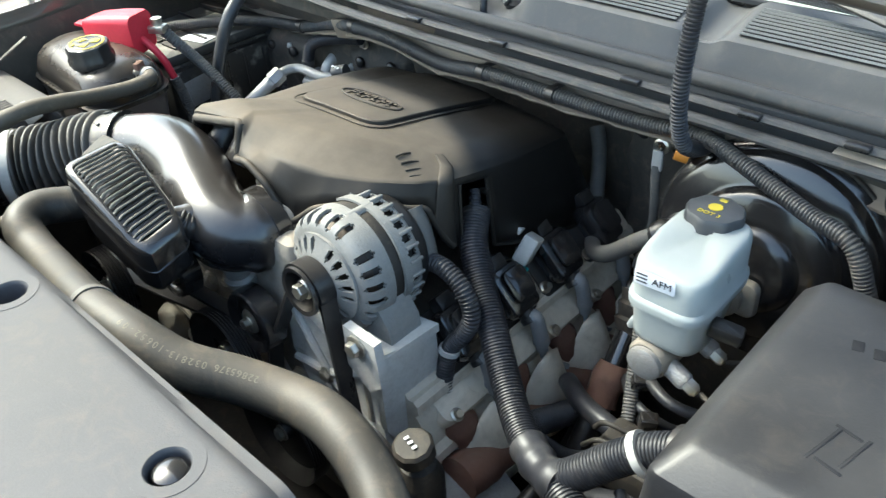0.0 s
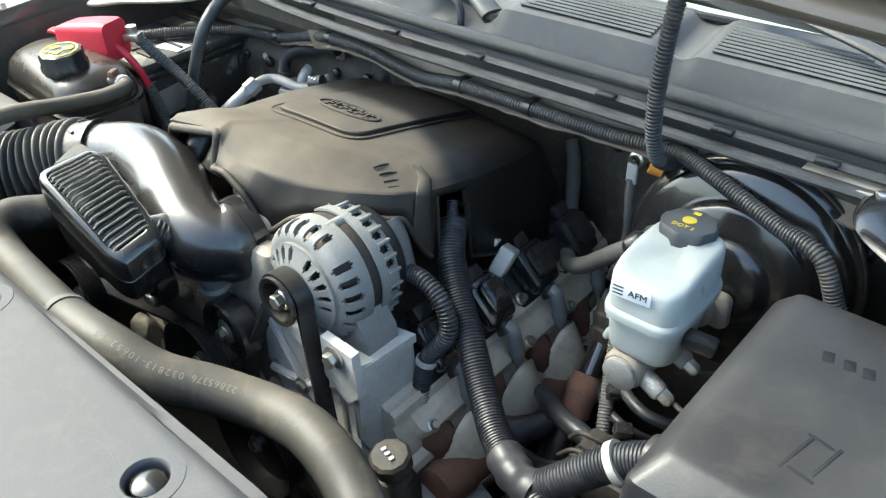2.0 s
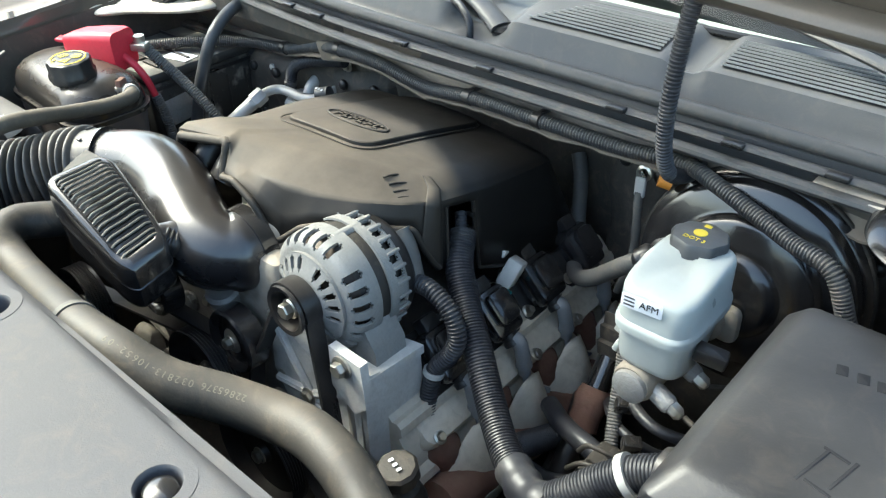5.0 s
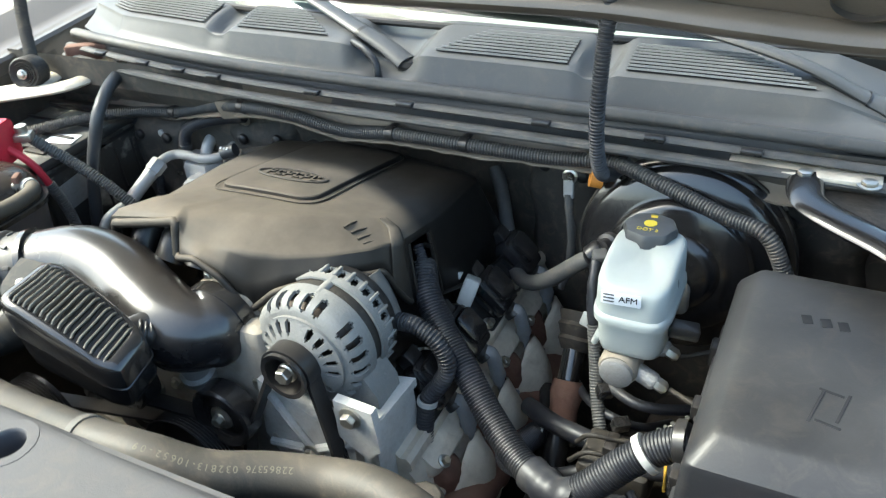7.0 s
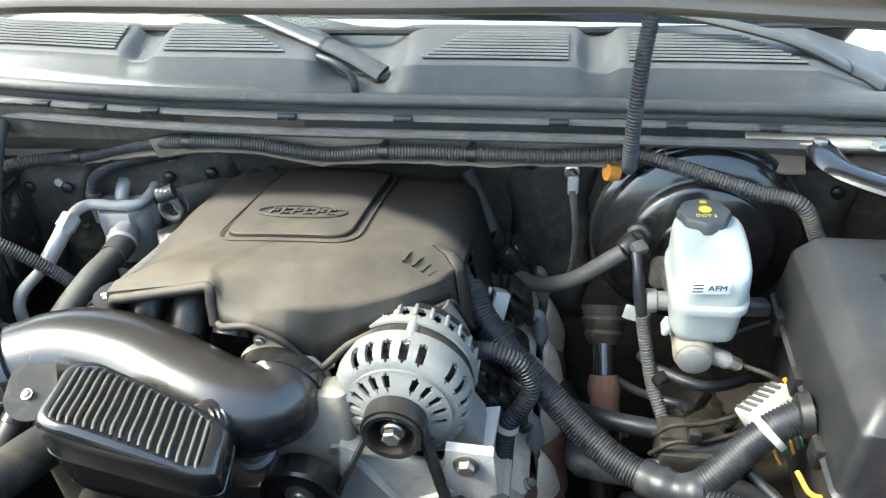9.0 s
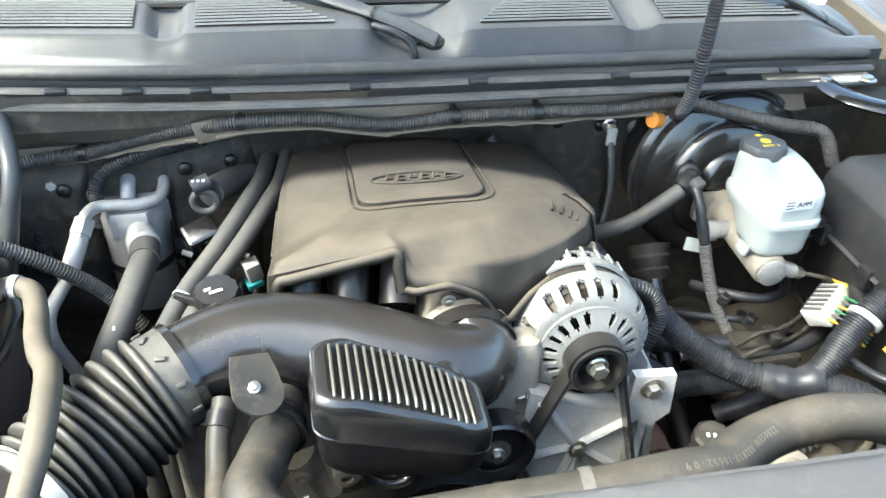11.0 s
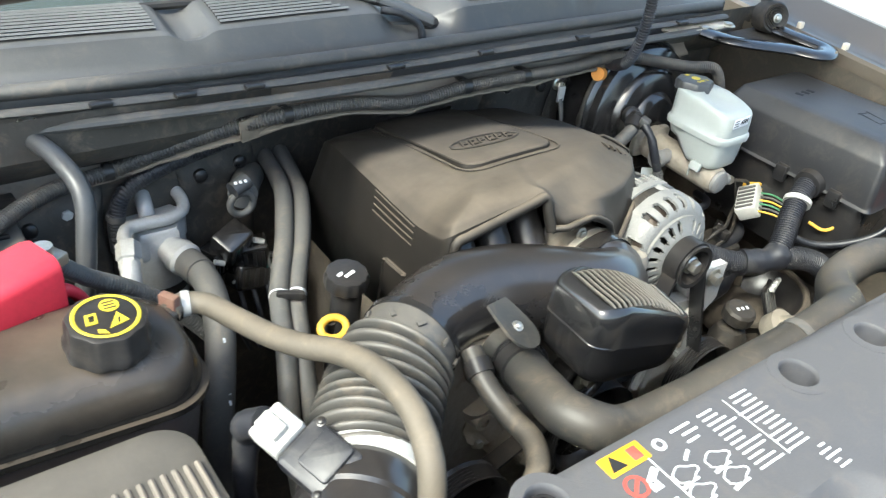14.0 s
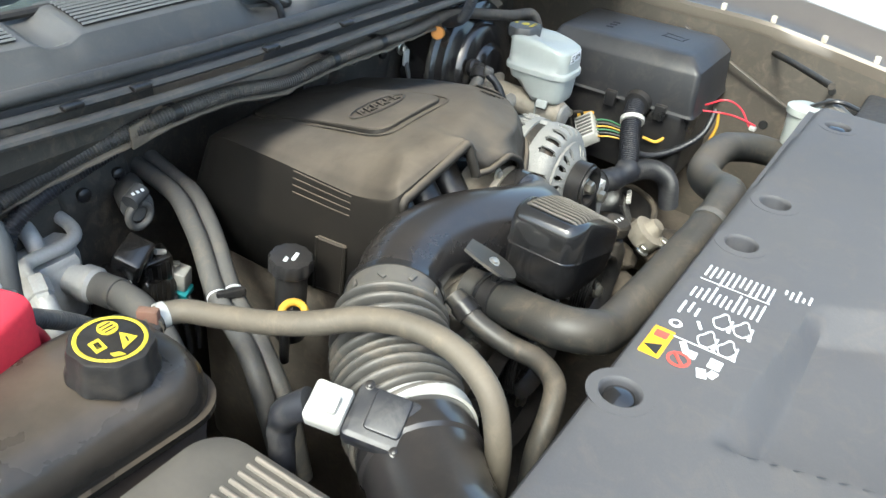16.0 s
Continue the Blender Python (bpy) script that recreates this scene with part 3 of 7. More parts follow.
for x0, x1, skew in LOUVRES:
    # added dark sheet that stands for the shade between the slats
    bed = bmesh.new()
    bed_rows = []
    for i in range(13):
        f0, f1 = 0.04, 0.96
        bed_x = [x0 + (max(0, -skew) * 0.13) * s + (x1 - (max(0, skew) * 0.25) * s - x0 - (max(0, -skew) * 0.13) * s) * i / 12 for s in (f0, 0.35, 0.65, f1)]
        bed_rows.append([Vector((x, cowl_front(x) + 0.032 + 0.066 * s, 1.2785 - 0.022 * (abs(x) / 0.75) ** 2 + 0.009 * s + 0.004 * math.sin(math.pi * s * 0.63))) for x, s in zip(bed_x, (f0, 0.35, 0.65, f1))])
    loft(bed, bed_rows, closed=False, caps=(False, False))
    part("vent_shade_sheet", bed, M_KVENT, cowl)
    for k in range(9):
        s = 0.06 + 0.88 * k / 8
        a0 = x0 + (max(0, -skew) * 0.13) * s * 1.0
        a1 = x1 - (max(0, skew) * 0.25) * s
        pts = []
        for i in range(9):
            x = a0 + (a1 - a0) * i / 8
            yb = cowl_front(x)
            pts.append((x, yb + 0.032 + 0.066 * s, 1.281 - 0.022 * (abs(x) / 0.75) ** 2 + 0.009 * s + 0.004 * math.sin(math.pi * s * 0.63)))
        sb = bmesh.new()
        strip(sb, pts, 0.0026, 0.0024, (0, 0.25, 1))
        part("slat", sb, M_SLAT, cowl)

# weatherstrip along the cowl's front, with its clips
strip_thing = thing("hood_seal", (0, 0.71, 1.19), "long black rubber hood seal clipped to the cowl edge", "weatherstrip")


def seal_y(x):
    return 0.715 + 0.105 * (x / 0.75) ** 2 * (1.0 if x < 0 else 0.22)


def seal_z(x):
    return 1.217 - 0.018 * (x / 0.75) ** 2


xs = [-0.73 + 1.42 * i / 24 for i in range(25)]
part("bulb", tube([(x, seal_y(x) + 0.026, seal_z(x) + 0.022) for x in xs], 0.011, seg=12, squash=0.8), M_SEAL, strip_thing)
part("lip", tube([(x, seal_y(x) + 0.004, seal_z(x) + 0.006) for x in xs], 0.0085, seg=10, squash=0.55), M_SEAL, strip_thing)
part("flange", tube([(x, seal_y(x) - 0.010, seal_z(x) - 0.010) for x in xs], 0.0095, seg=10, squash=0.7), M_SEAL, strip_thing)
for x in (-0.6, -0.47, -0.375, -0.29, -0.087, 0.072, 0.276, 0.425, 0.54):
    part("clip", boxed((0.026, 0.012, 0.007), Matrix.Translation((x, seal_y(x) - 0.004, seal_z(x) + 0.006)), r=0.002), M_BLACK, strip_thing)

LOOM = ((-0.70, 0.79, 1.115), (-0.54, 0.785, 1.115), (-0.465, 0.785, 1.112), (-0.36, 0.765, 1.145), (-0.245, 0.728, 1.176), (-0.15, 0.722, 1.178), (-0.05, 0.722, 1.164), (0.043, 0.713, 1.176), (0.162, 0.714, 1.175), (0.28, 0.722, 1.170), (0.384, 0.732, 1.172), (0.61, 0.735, 1.16))


def loom_line(x):
    """Where the loom runs along the firewall."""
    for (xa, ya, za), (xb, yb, zb) in zip(LOOM, LOOM[1:]):
        if x <= xb:
            f = (x - xa) / (xb - xa)
            return ya + (yb - ya) * f, za + (zb - za) * f
    return LOOM[-1][1], LOOM[-1][2]


# dusty sheet-metal ledge under the seal, with a ragged lip that carries the loom
bm = bmesh.new()
rows = []
for i in range(111):
    x = -0.70 + 1.30 * i / 110
    d = 0.003 * noise.noise(Vector((x * 14, 0.3, 1.1))) + 0.002 * noise.noise(Vector((x * 45, 2.3, 0)))
    yl, zl = loom_line(x)
    y0 = max(seal_y(x) + 0.018, yl + 0.014)
    rows.append([Vector((x, y, z)) for y, z in ((y0 + 0.004, 1.206), (y0 + 0.004, zl + 0.006), (y0 - 0.004, zl - 0.006 + d), (yl - 0.002 + d, zl - 0.014 + d), (yl - 0.002 + d, zl - 0.017 + d), (y0 + 0.002, zl - 0.010 + d), (y0 + 0.008, zl + 0.006), (y0 + 0.008, 1.206))])
loft(bm, rows)
solo("cowl_ledge", bm, M_BAY, "dusty brown sheet-metal ledge under the hood seal", "ledge", kind="structure")

# windshield, and the dash seen through it
bm = bmesh.new()
rings = []
for k in range(9):
    s = k / 8
    rings.append([Vector((-0.74 + 1.48 * i / 20, 0.875 + 0.09 * ((-0.74 + 1.48 * i / 20) / 0.74) ** 2 + 0.62 * s, 1.285 - 0.02 * ((-0.74 + 1.48 * i / 20) / 0.74) ** 2 + 0.48 * s)) for i in range(21)])
loft(bm, rings, closed=False, caps=(False, False))
ws = thing("windshield", (0, 0.9, 1.28), "pale green tinted windshield glass above the cowl", "windshield")
pane = part("glass", bm, M_GLASS, ws)
pane.visible_shadow = False
part("lower_trim", tube([(-0.72 + 1.44 * i / 16, 0.870 + 0.09 * ((-0.72 + 1.44 * i / 16) / 0.74) ** 2, 1.284 - 0.02 * ((-0.72 + 1.44 * i / 16) / 0.74) ** 2) for i in range(17)], 0.006, seg=8), M_BLACK, ws, "black rubber trim")
solo("dashboard", boxed((1.46, 0.5, 0.09), Matrix.Translation((0, 1.28, 1.22)) @ pose(0, 0, 0, 6), r=0.03), M_COWL, "dark dashboard behind the windshield glass", "dashboard")
solo("cab_wall", boxed((1.7, 0.05, 0.9), Matrix.Translation((0, 2.0, 0.9)), r=0.02), M_BAY, "brown cab interior behind the dashboard", "cab")

# raised hood, seen from below
hood = thing("hood", (0, 0.93, 1.40), "raised bronze painted hood over the engine bay", "hood")
HA = radians(67)


def on_hood(u, v, w):
    """u across, v from the hinge edge forwards, w off the inner face."""
    sag = 0.030 * min(1.0, max(0.0, (abs(u) - 0.35) / 0.3)) * max(0.0, 1 - v / 0.3)
    return Vector((u, 0.705 - v * math.cos(HA) - w * math.sin(HA), 1.380 - sag + v * math.sin(HA) - w * math.cos(HA)))


bm = bmesh.new()
rings = []
for k in range(17):
    v = 1.18 * k / 16
    top = [on_hood(-0.80 + 1.60 * i / 24, v, -0.035 - 0.02 * (1 - ((i - 12) / 12) ** 2)) for i in range(25)]
    low = [on_hood(0.80 - 1.60 * i / 24, v, 0.012 * math.cos((0.80 - 1.60 * i / 24) * 9) * math.sin(math.pi * min(1, v / 0.25))) for i in range(25)]
    rings.append(top + low)
loft(bm, rings)
part("panel", bm, M_PAINT, hood)
part("opening", turned([(0.034, 0.0), (0.034, -0.018), (0.03, -0.02), (0, -0.02)], Matrix.Translation(on_hood(0.63, 0.075, 0.014)) @ pose(0, 0, 0, 98, 0, 0) @ Matrix.Diagonal((1, 0.6, 1, 1)), seg=28), M_DARK, hood, "dark oval opening in the inner panel")
part("rear_rail", tube([on_hood(-0.76 + 1.52 * i / 12, 0.02 + 0.02 * ((i - 6) / 6) ** 2, 0.012) for i in range(13)], 0.026, seg=14, squash=0.6), M_PAINT, hood)


# hood hinges
def hinge(sign, inner, spring, tip, width):
    """A pressed arm from the cowl end forwards, with a coiled spring standing on it."""
    ix, iy, iz = inner
    tx, ty, tz = tip
    out = sign * width
    bm = bmesh.new()
    loop = [(ix, iy, iz), (ix + sign * 0.012, (iy * 2 + ty) / 3, iz), (tx - sign * 0.045, ty + 0.045, tz), (tx - sign * 0.015, ty + 0.005, tz), (tx + sign * 0.03, ty + 0.02, tz), (ix + out, (iy + ty) / 2, iz), (ix + out, iy - 0.005, iz)]
    sweep(bm, loop, 0.021, seg=12, squash=0.4)
    arm = part("hinge", bm, M_GLOSS if sign > 0 else M_SHIELD, hood, "pressed steel hood hinge")
    part("web", loft(bmesh.new(), [[Vector((ix + sign * 0.0, iy, z)), Vector((ix + out, iy, z)), Vector((tx + sign * 0.03, ty + 0.03, z)), Vector((tx - sign * 0.03, ty + 0.03, z))] for z in (iz - 0.016, iz - 0.012)]), M_DARK, arm)
    sp = aim(spring, (-0.35 * sign, -0.85, 0.2))
    part("spring", turned([(0, 0.022), (0.008, 0.022), (0.009, 0.018), (0.012, 0.0185), (0.0125, 0.016), (0.016, 0.0185), (0.017, 0.016), (0.021, 0.0185), (0.022, 0.016), (0.027, 0.018), (0.030, 0.014), (0.030, -0.018), (0, -0.018)], sp, seg=30), M_DARK, arm)
    part("spring_bolt", bolt(bmesh.new(), sp @ Vector((0, 0, 0.022)), sp.to_3x3() @ Vector((0, 0, 1)), 0.006), M_STEEL, arm)
    part("link", tube([Vector(spring) + Vector((0.01 * sign, 0.02, 0)), Vector(spring) + Vector((0.03 * sign, 0.05, 0.09)), Vector(spring) + Vector((0.04 * sign, 0.09, 0.2))], 0.012, seg=8, squash=0.4), M_DARK, arm)
    part("base_bolt", bolt(bmesh.new(), (ix, iy - 0.004, iz + 0.005), (0, 0, 1), 0.009), M_STEEL, arm)
    part("base_bolt", bolt(bmesh.new(), (ix + sign * 0.068, iy - 0.008, iz + 0.005), (0, 0, 1), 0.009), M_STEEL, arm)


hinge(1, (0.603, 0.722, 1.195), (0.765, 0.69, 1.215), (0.755, 0.55, 1.19), 0.17)
hinge(-1, (-0.633, 0.785, 1.170), (-0.715, 0.705, 1.195), (-0.80, 0.60, 1.165), 0.085)
# cowl end brackets under the bolts
for sgn, x, y, z in ((1, 0.60, 0.735, 1.196), (-1, -0.59, 0.795, 1.180)):
    solo("cowl_bracket", boxed((0.17, 0.045, 0.006), Matrix.Translation((x, y, z)), r=0.006), M_SHIELD, "dusty pale steel bracket at the end of the cowl", "bracket", "cowl brackets")
solo("rusty_hinge_plate", boxed((0.10, 0.022, 0.03), Matrix.Translation((-0.665, 0.815, 1.185)) @ pose(0, 0, 0, 0, 0, 28), r=0.004), M_RUST, "rusty steel plate beside the hood hinge", "plate")


# ---- engine: cover, intake, alternator, belts ----
cover = thing("engine_cover", (-0.02, 0.57, 0.97), "dusty black plastic engine cover with an oval embossed badge", "engine cover")


# stations round the shell: lower rim, edge of the skirt, foot of the step, rim of the top
COVER = (
    ((-0.195, 0.792, 0.965), (-0.172, 0.750, 1.112), (-0.161, 0.740, 1.121), (-0.146, 0.724, 1.129)),
    ((-0.206, 0.745, 0.968), (-0.184, 0.712, 1.126), (-0.175, 0.706, 1.132), (-0.160, 0.692, 1.139)),
    ((-0.214, 0.600, 0.975), (-0.201, 0.600, 1.138), (-0.189, 0.600, 1.147), (-0.165, 0.600, 1.153)),
    ((-0.222, 0.470, 1.000), (-0.212, 0.468, 1.143), (-0.197, 0.470, 1.156), (-0.168, 0.478, 1.169)),
    ((-0.226, 0.408, 1.045), (-0.217, 0.412, 1.158), (-0.207, 0.420, 1.170), (-0.166, 0.438, 1.184)),
    ((-0.218, 0.394, 1.060), (-0.209, 0.400, 1.168), (-0.200, 0.409, 1.177), (-0.160, 0.432, 1.187)),
    ((-0.080, 0.378, 1.150), (-0.085, 0.394, 1.1930), (-0.088, 0.401, 1.1955), (-0.094, 0.420, 1.1950)),
    ((-0.066, 0.366, 1.157), (-0.069, 0.386, 1.178), (-0.071, 0.403, 1.1895), (-0.077, 0.413, 1.1935)),
    ((-0.034, 0.360, 1.166), (-0.034, 0.386, 1.172), (-0.034, 0.415, 1.1864), (-0.034, 0.430, 1.1907)),
    ((0.000, 0.360, 1.147), (0.000, 0.386, 1.172), (0.000, 0.426, 1.1857), (0.000, 0.441, 1.189)),
    ((0.030, 0.365, 1.104), (0.032, 0.390, 1.169), (0.032, 0.436, 1.1835), (0.032, 0.451, 1.187)),
    ((0.062, 0.381, 1.127), (0.068, 0.404, 1.164), (0.066, 0.450, 1.1785), (0.064, 0.465, 1.183)),
    ((0.112, 0.412, 1.138), (0.112, 0.430, 1.160), (0.100, 0.470, 1.1720), (0.096, 0.485, 1.176)),
    ((0.150, 0.450, 1.127), (0.150, 0.464, 1.155), (0.132, 0.492, 1.1640), (0.124, 0.505, 1.169)),
    ((0.164, 0.466, 1.122), (0.160, 0.482, 1.1525), (0.144, 0.505, 1.1605), (0.132, 0.513, 1.1665)),
    ((0.183, 0.488, 1.066), (0.172, 0.503, 1.148), (0.160, 0.515, 1.156), (0.140, 0.520, 1.164)),
    ((0.196, 0.600, 1.016), (0.175, 0.600, 1.128), (0.165, 0.600, 1.139), (0.143, 0.600, 1.150)),
    ((0.192, 0.765, 0.958), (0.166, 0.735, 1.104), (0.154, 0.728, 1.114), (0.134, 0.715, 1.123)),
    ((0.170, 0.815, 0.965), (0.140, 0.765, 1.096), (0.130, 0.752, 1.108), (0.112, 0.735, 1.119)),
    ((0.000, 0.830, 0.980), (0.000, 0.775, 1.100), (0.000, 0.765, 1.112), (0.000, 0.745, 1.121)),
)


def closed_curve(pts, n):
    """n points round a closed, gently rounded curve through pts."""
    p = [Vector(q) for q in pts]
    m = len(p)
    out = []
    for i in range(m):
        a, b, c, d = p[i - 1], p[i], p[(i + 1) % m], p[(i + 2) % m]
        for j in range(n):
            t = j / n
            k = 0.5
            m1, m2 = (c - a) * 0.5 * k, (d - b) * 0.5 * k
            lim = (c - b).length
            m1 = m1.normalized() * min(m1.length, lim)
            m2 = m2.normalized() * min(m2.length, lim)
            out.append((2 * t**3 - 3 * t**2 + 1) * b + (t**3 - 2 * t**2 + t) * m1 + (-2 * t**3 + 3 * t**2) * c + (t**3 - t**2) * m2)
    return out


NSUB = 10
RB, RC, RS, RT = (closed_curve([st[k] for st in COVER], NSUB) for k in range(4))


def between(a, b, f):
    return [p.lerp(q, f) for p, q in zip(a, b)]


def crown(x, y):
    u, v = x + 0.02, y - 0.44
    return 1.1886 - 0.0011 * u - 0.176 * v - 0.3389 * u * u - 0.0312 * u * v - 0.1081 * v * v


RM = between(RB, RC, 0.5)
RE = [(c * 0.5 + b.lerp(c, 0.90) * 0.25 + c.lerp(q, 0.10) * 0.25) for b, c, q in zip(RB, RC, RS)]
shell = [RB, RM, between(RB, RC, 0.90), between(RB, RC, 0.96), RE, between(RC, RS, 0.05), between(RC, RS, 0.11), between(RC, RS, 0.6), RS, RT]
centre = Vector((-0.015, 0.575, 1.160))
for f in (0.08, 0.2, 0.35, 0.5, 0.75):
    ring = []
    for p in RT:
        q = p.lerp(centre, f)
        q.z = crown(q.x, q.y) + (p.z - crown(p.x, p.y)) * (1 - f) ** 3
        ring.append(q)
    shell.append(ring)
bm = bmesh.new()
vs = [[bm.verts.new(p) for p in r] for r in shell]
n = len(vs[0])
MOUTH = (5 * NSUB + 1, 6 * NSUB)
WINDOW = (15 * NSUB + 2, 15 * NSUB + 6)
for lv, (a, b) in enumerate(zip(vs, vs[1:])):
    for k in range(n):
        if lv < 2 and (MOUTH[0] <= k < MOUTH[1] or WINDOW[0] <= k < WINDOW[1]):
            continue
        bm.faces.new((a[k], a[(k + 1) % n], b[(k + 1) % n], b[k]))
bm.faces.new(vs[-1])
bmesh.ops.recalc_face_normals(bm, faces=bm.faces[:])
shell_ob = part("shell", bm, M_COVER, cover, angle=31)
so = shell_ob.modifiers.new("thickness", "SOLIDIFY")
so.thickness, so.offset = 0.004, -1
# lips round the mouth and along the front edge
mouth_pts = [shell[j][5 * NSUB + 1] for j in range(3)] + [shell[2][k] for k in range(5 * NSUB + 2, 6 * NSUB - 1, 2)] + [shell[j][6 * NSUB] for j in (2, 1, 0)]
part("mouth_lip", tube(mouth_pts, 0.0066, seg=12, step=0.004), M_COVER, cover)
part("front_lip", tube([RB[k] for k in range(6 * NSUB, 15 * NSUB + 2, 2)], 0.0045, seg=10, step=0.004), M_COVER, cover)


def on_top(x, y, off=0.0):
    """A point just above the cover's top."""
    return Vector((x, y, crown(x, y) + off))


# raised panel with a dark groove round it, and the badge
def patch_on_top(outline, h, inset=0.004):
    bm = bmesh.new()
    c = Vector((sum(p[0] for p in outline) / len(outline), sum(p[1] for p in outline) / len(outline)))
    rings = []
    for f, z in ((1.02, -0.004), (1.0, h * 0.72), (0.985, h * 0.95), (1 - inset / 0.06, h), (0.6, h), (0.3, h)):
        rings.append([on_top(c.x + (x - c.x) * f, c.y + (y - c.y) * f, z) for x, y in outline])
    return loft(bm, rings, caps=(False, True))


def rounded(poly, r, n=5):
    out = []
    m = len(poly)
    for i in range(m):
        a, b, c = Vector(poly[i - 1]), Vector(poly[i]), Vector(poly[(i + 1) % m])
        u, w = (a - b).normalized(), (c - b).normalized()
        p0, p1 = b + u * r, b + w * r
        for k in range(n + 1):
            t = k / n
            q = (1 - t) ** 2 * p0 + 2 * t * (1 - t) * b + t**2 * p1
            out.append((q.x, q.y))
    dense = []
    for p, q in zip(out, out[1:] + out[:1]):
        s = max(1, int(math.dist(p, q) / 0.012))
        dense += [(p[0] + (q[0] - p[0]) * k / s, p[1] + (q[1] - p[1]) * k / s) for k in range(s)]
    return dense


PANEL = [(-0.106, 0.742), (-0.112, 0.502), (0.040, 0.507), (0.046, 0.742)]
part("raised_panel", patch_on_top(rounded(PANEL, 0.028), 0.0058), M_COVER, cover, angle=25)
groove = rounded([(-0.113, 0.742), (-0.121, 0.490), (0.050, 0.496), (0.055, 0.742)], 0.034)
part("groove", tube([on_top(x, y, 0.0016) for x, y in groove[len(groove) // 4 - 14:] + groove[:len(groove) // 4 - 12]], 0.0018, seg=8, squash=0.6), M_COVER, cover)
oval = [on_top(-0.034 + 0.056 * math.cos(a), 0.568 + 0.018 * math.sin(a), 0.0068) for a in (2 * math.pi * k / 48 for k in range(49))]
badge = part("badge", tube(oval, 0.0018, seg=6, step=0.004), M_COVER, cover, "embossed oval badge")
for k in range(6):
    x = -0.068 + 0.0145 * k
    glyph = bmesh.new()
    for dx, dy, w, d, a in ((-0.004, 0, 0.003, 0.017, -14), (0.001, 0.006, 0.009, 0.003, 0), (0.001, -0.006 if k % 2 else 0.0, 0.008, 0.003, 0)):
        block(glyph, (w, d, 0.003), Matrix.Translation(on_top(x + dx, 0.568 + dy, 0.0055)) @ pose(0, 0, 0, 0, 0, a), r=0.0008)
    part("raised_mark", glyph, M_COVER, badge)
# pressed lines at the rear left, ribs on the left wall, notched corner at the right front
def on_wall(f, k, off=0.0):
    """A point on the shell's left side: f 0..1 wall to crease, 1..2 crease to top."""
    p = RM[k].lerp(RC[k], f) if f <= 1 else RC[k].lerp(RT[k], f - 1)
    return p + Vector((-0.75, 0, 0.65)) * off


for f in (0.60, 0.72, 0.84, 0.96):
    part("pressed_rib", tube([on_wall(f, k, 0.0006) for k in range(2 * NSUB + 3, 3 * NSUB + 1)], 0.0013, seg=8, step=0.01), M_COVER, cover)
rows = []
for k in range(2 * NSUB + 6, 3 * NSUB + 1):
    rows.append([RB[k].lerp(RM[k], v) + Vector((-1, 0, 0.1)) * o for v, o in ((0.05, -0.002), (0.05, 0.003), (0.08, 0.005), (0.5, 0.005), (1.0, 0.005), (1.04, 0.003), (1.04, -0.002))])
part("wall_panel", loft(bmesh.new(), rows, closed=False, caps=(False, False)), M_COVER, cover, angle=30)
for k in (2 * NSUB + 6, 3 * NSUB):
    part("wall_rib", tube([RB[k].lerp(RM[k], v) + Vector((-0.004, 0, 0)) for v in (0.05, 0.5, 1.03)], 0.0028, seg=8), M_COVER, cover)
for a, b in (((0.1095, 0.4741, 1.1720), (0.1200, 0.5126, 1.1803)), ((0.1201, 0.4724, 1.1673), (0.1385, 0.5122, 1.1729)), ((0.1302, 0.4693, 1.1623), (0.1496, 0.5078, 1.1671)), ((0.1383, 0.4674, 1.1584), (0.1600, 0.5030, 1.1614))):
    part("corner_step", tube([Vector(a), Vector(a).lerp(Vector(b), 0.25) - Vector((0, 0, 0.0015)), Vector(a).lerp(Vector(b), 0.5) - Vector((0, 0, 0.006))], 0.0017, seg=8, step=0.005), M_COVER, cover)
rows = []
for ring in (RB, RM, between(RB, RC, 0.90), RE, between(RC, RS, 0.5), RS, RT):
    o, i = ring[15 * NSUB + 1], ring[14 * NSUB + 4]
    out = Vector((0.45, -0.7, 0.55)).normalized() * 0.0065
    rows.append([o - out, o + out * 0.6, o.lerp(i, 0.15) + out, o.lerp(i, 0.85) + out, i + out * 0.6, i - out])
part("corner_frame", loft(bmesh.new(), rows), M_COVER, cover, angle=50)
part("window_lip", tube([shell[j][15 * NSUB + 2] for j in (0, 1, 2)], 0.0022, seg=8), M_COVER, cover)
part("window_lip", tube([shell[j][15 * NSUB + 6] for j in (0, 1, 2)], 0.0028, seg=8), M_COVER, cover)
for k in range(3):
    part("side_tooth", boxed((0.012, 0.005, 0.007), Matrix.Translation((0.176, 0.556, 1.105 - 0.022 * k)), r=0.001), M_COVER, cover)
part("side_lip", tube([RB[k] for k in range(15 * NSUB + 6, 17 * NSUB, 3)], 0.0028, seg=8), M_COVER, cover)

# intake manifold runners seen through the mouth
man = thing("intake_manifold", (-0.1, 0.45, 1.02), "black plastic intake manifold runners under the cover", "manifold")
for k in range(3):
    part("runner", tube([(-0.185 + 0.052 * k, 0.405, 1.110), (-0.18 + 0.052 * k, 0.44, 1.142), (-0.17 + 0.052 * k, 0.50, 1.135), (-0.16 + 0.052 * k, 0.58, 1.10)], 0.021, seg=16), M_BLACK, man)
part("plenum", boxed((0.24, 0.32, 0.10), Matrix.Translation((-0.03, 0.60, 0.985)), r=0.03), M_BLACK, man)

# throttle body and air intake
tb = thing("throttle_body", (0.0, 0.37, 1.03), "cast aluminium throttle body at the end of the intake tube", "throttle body")
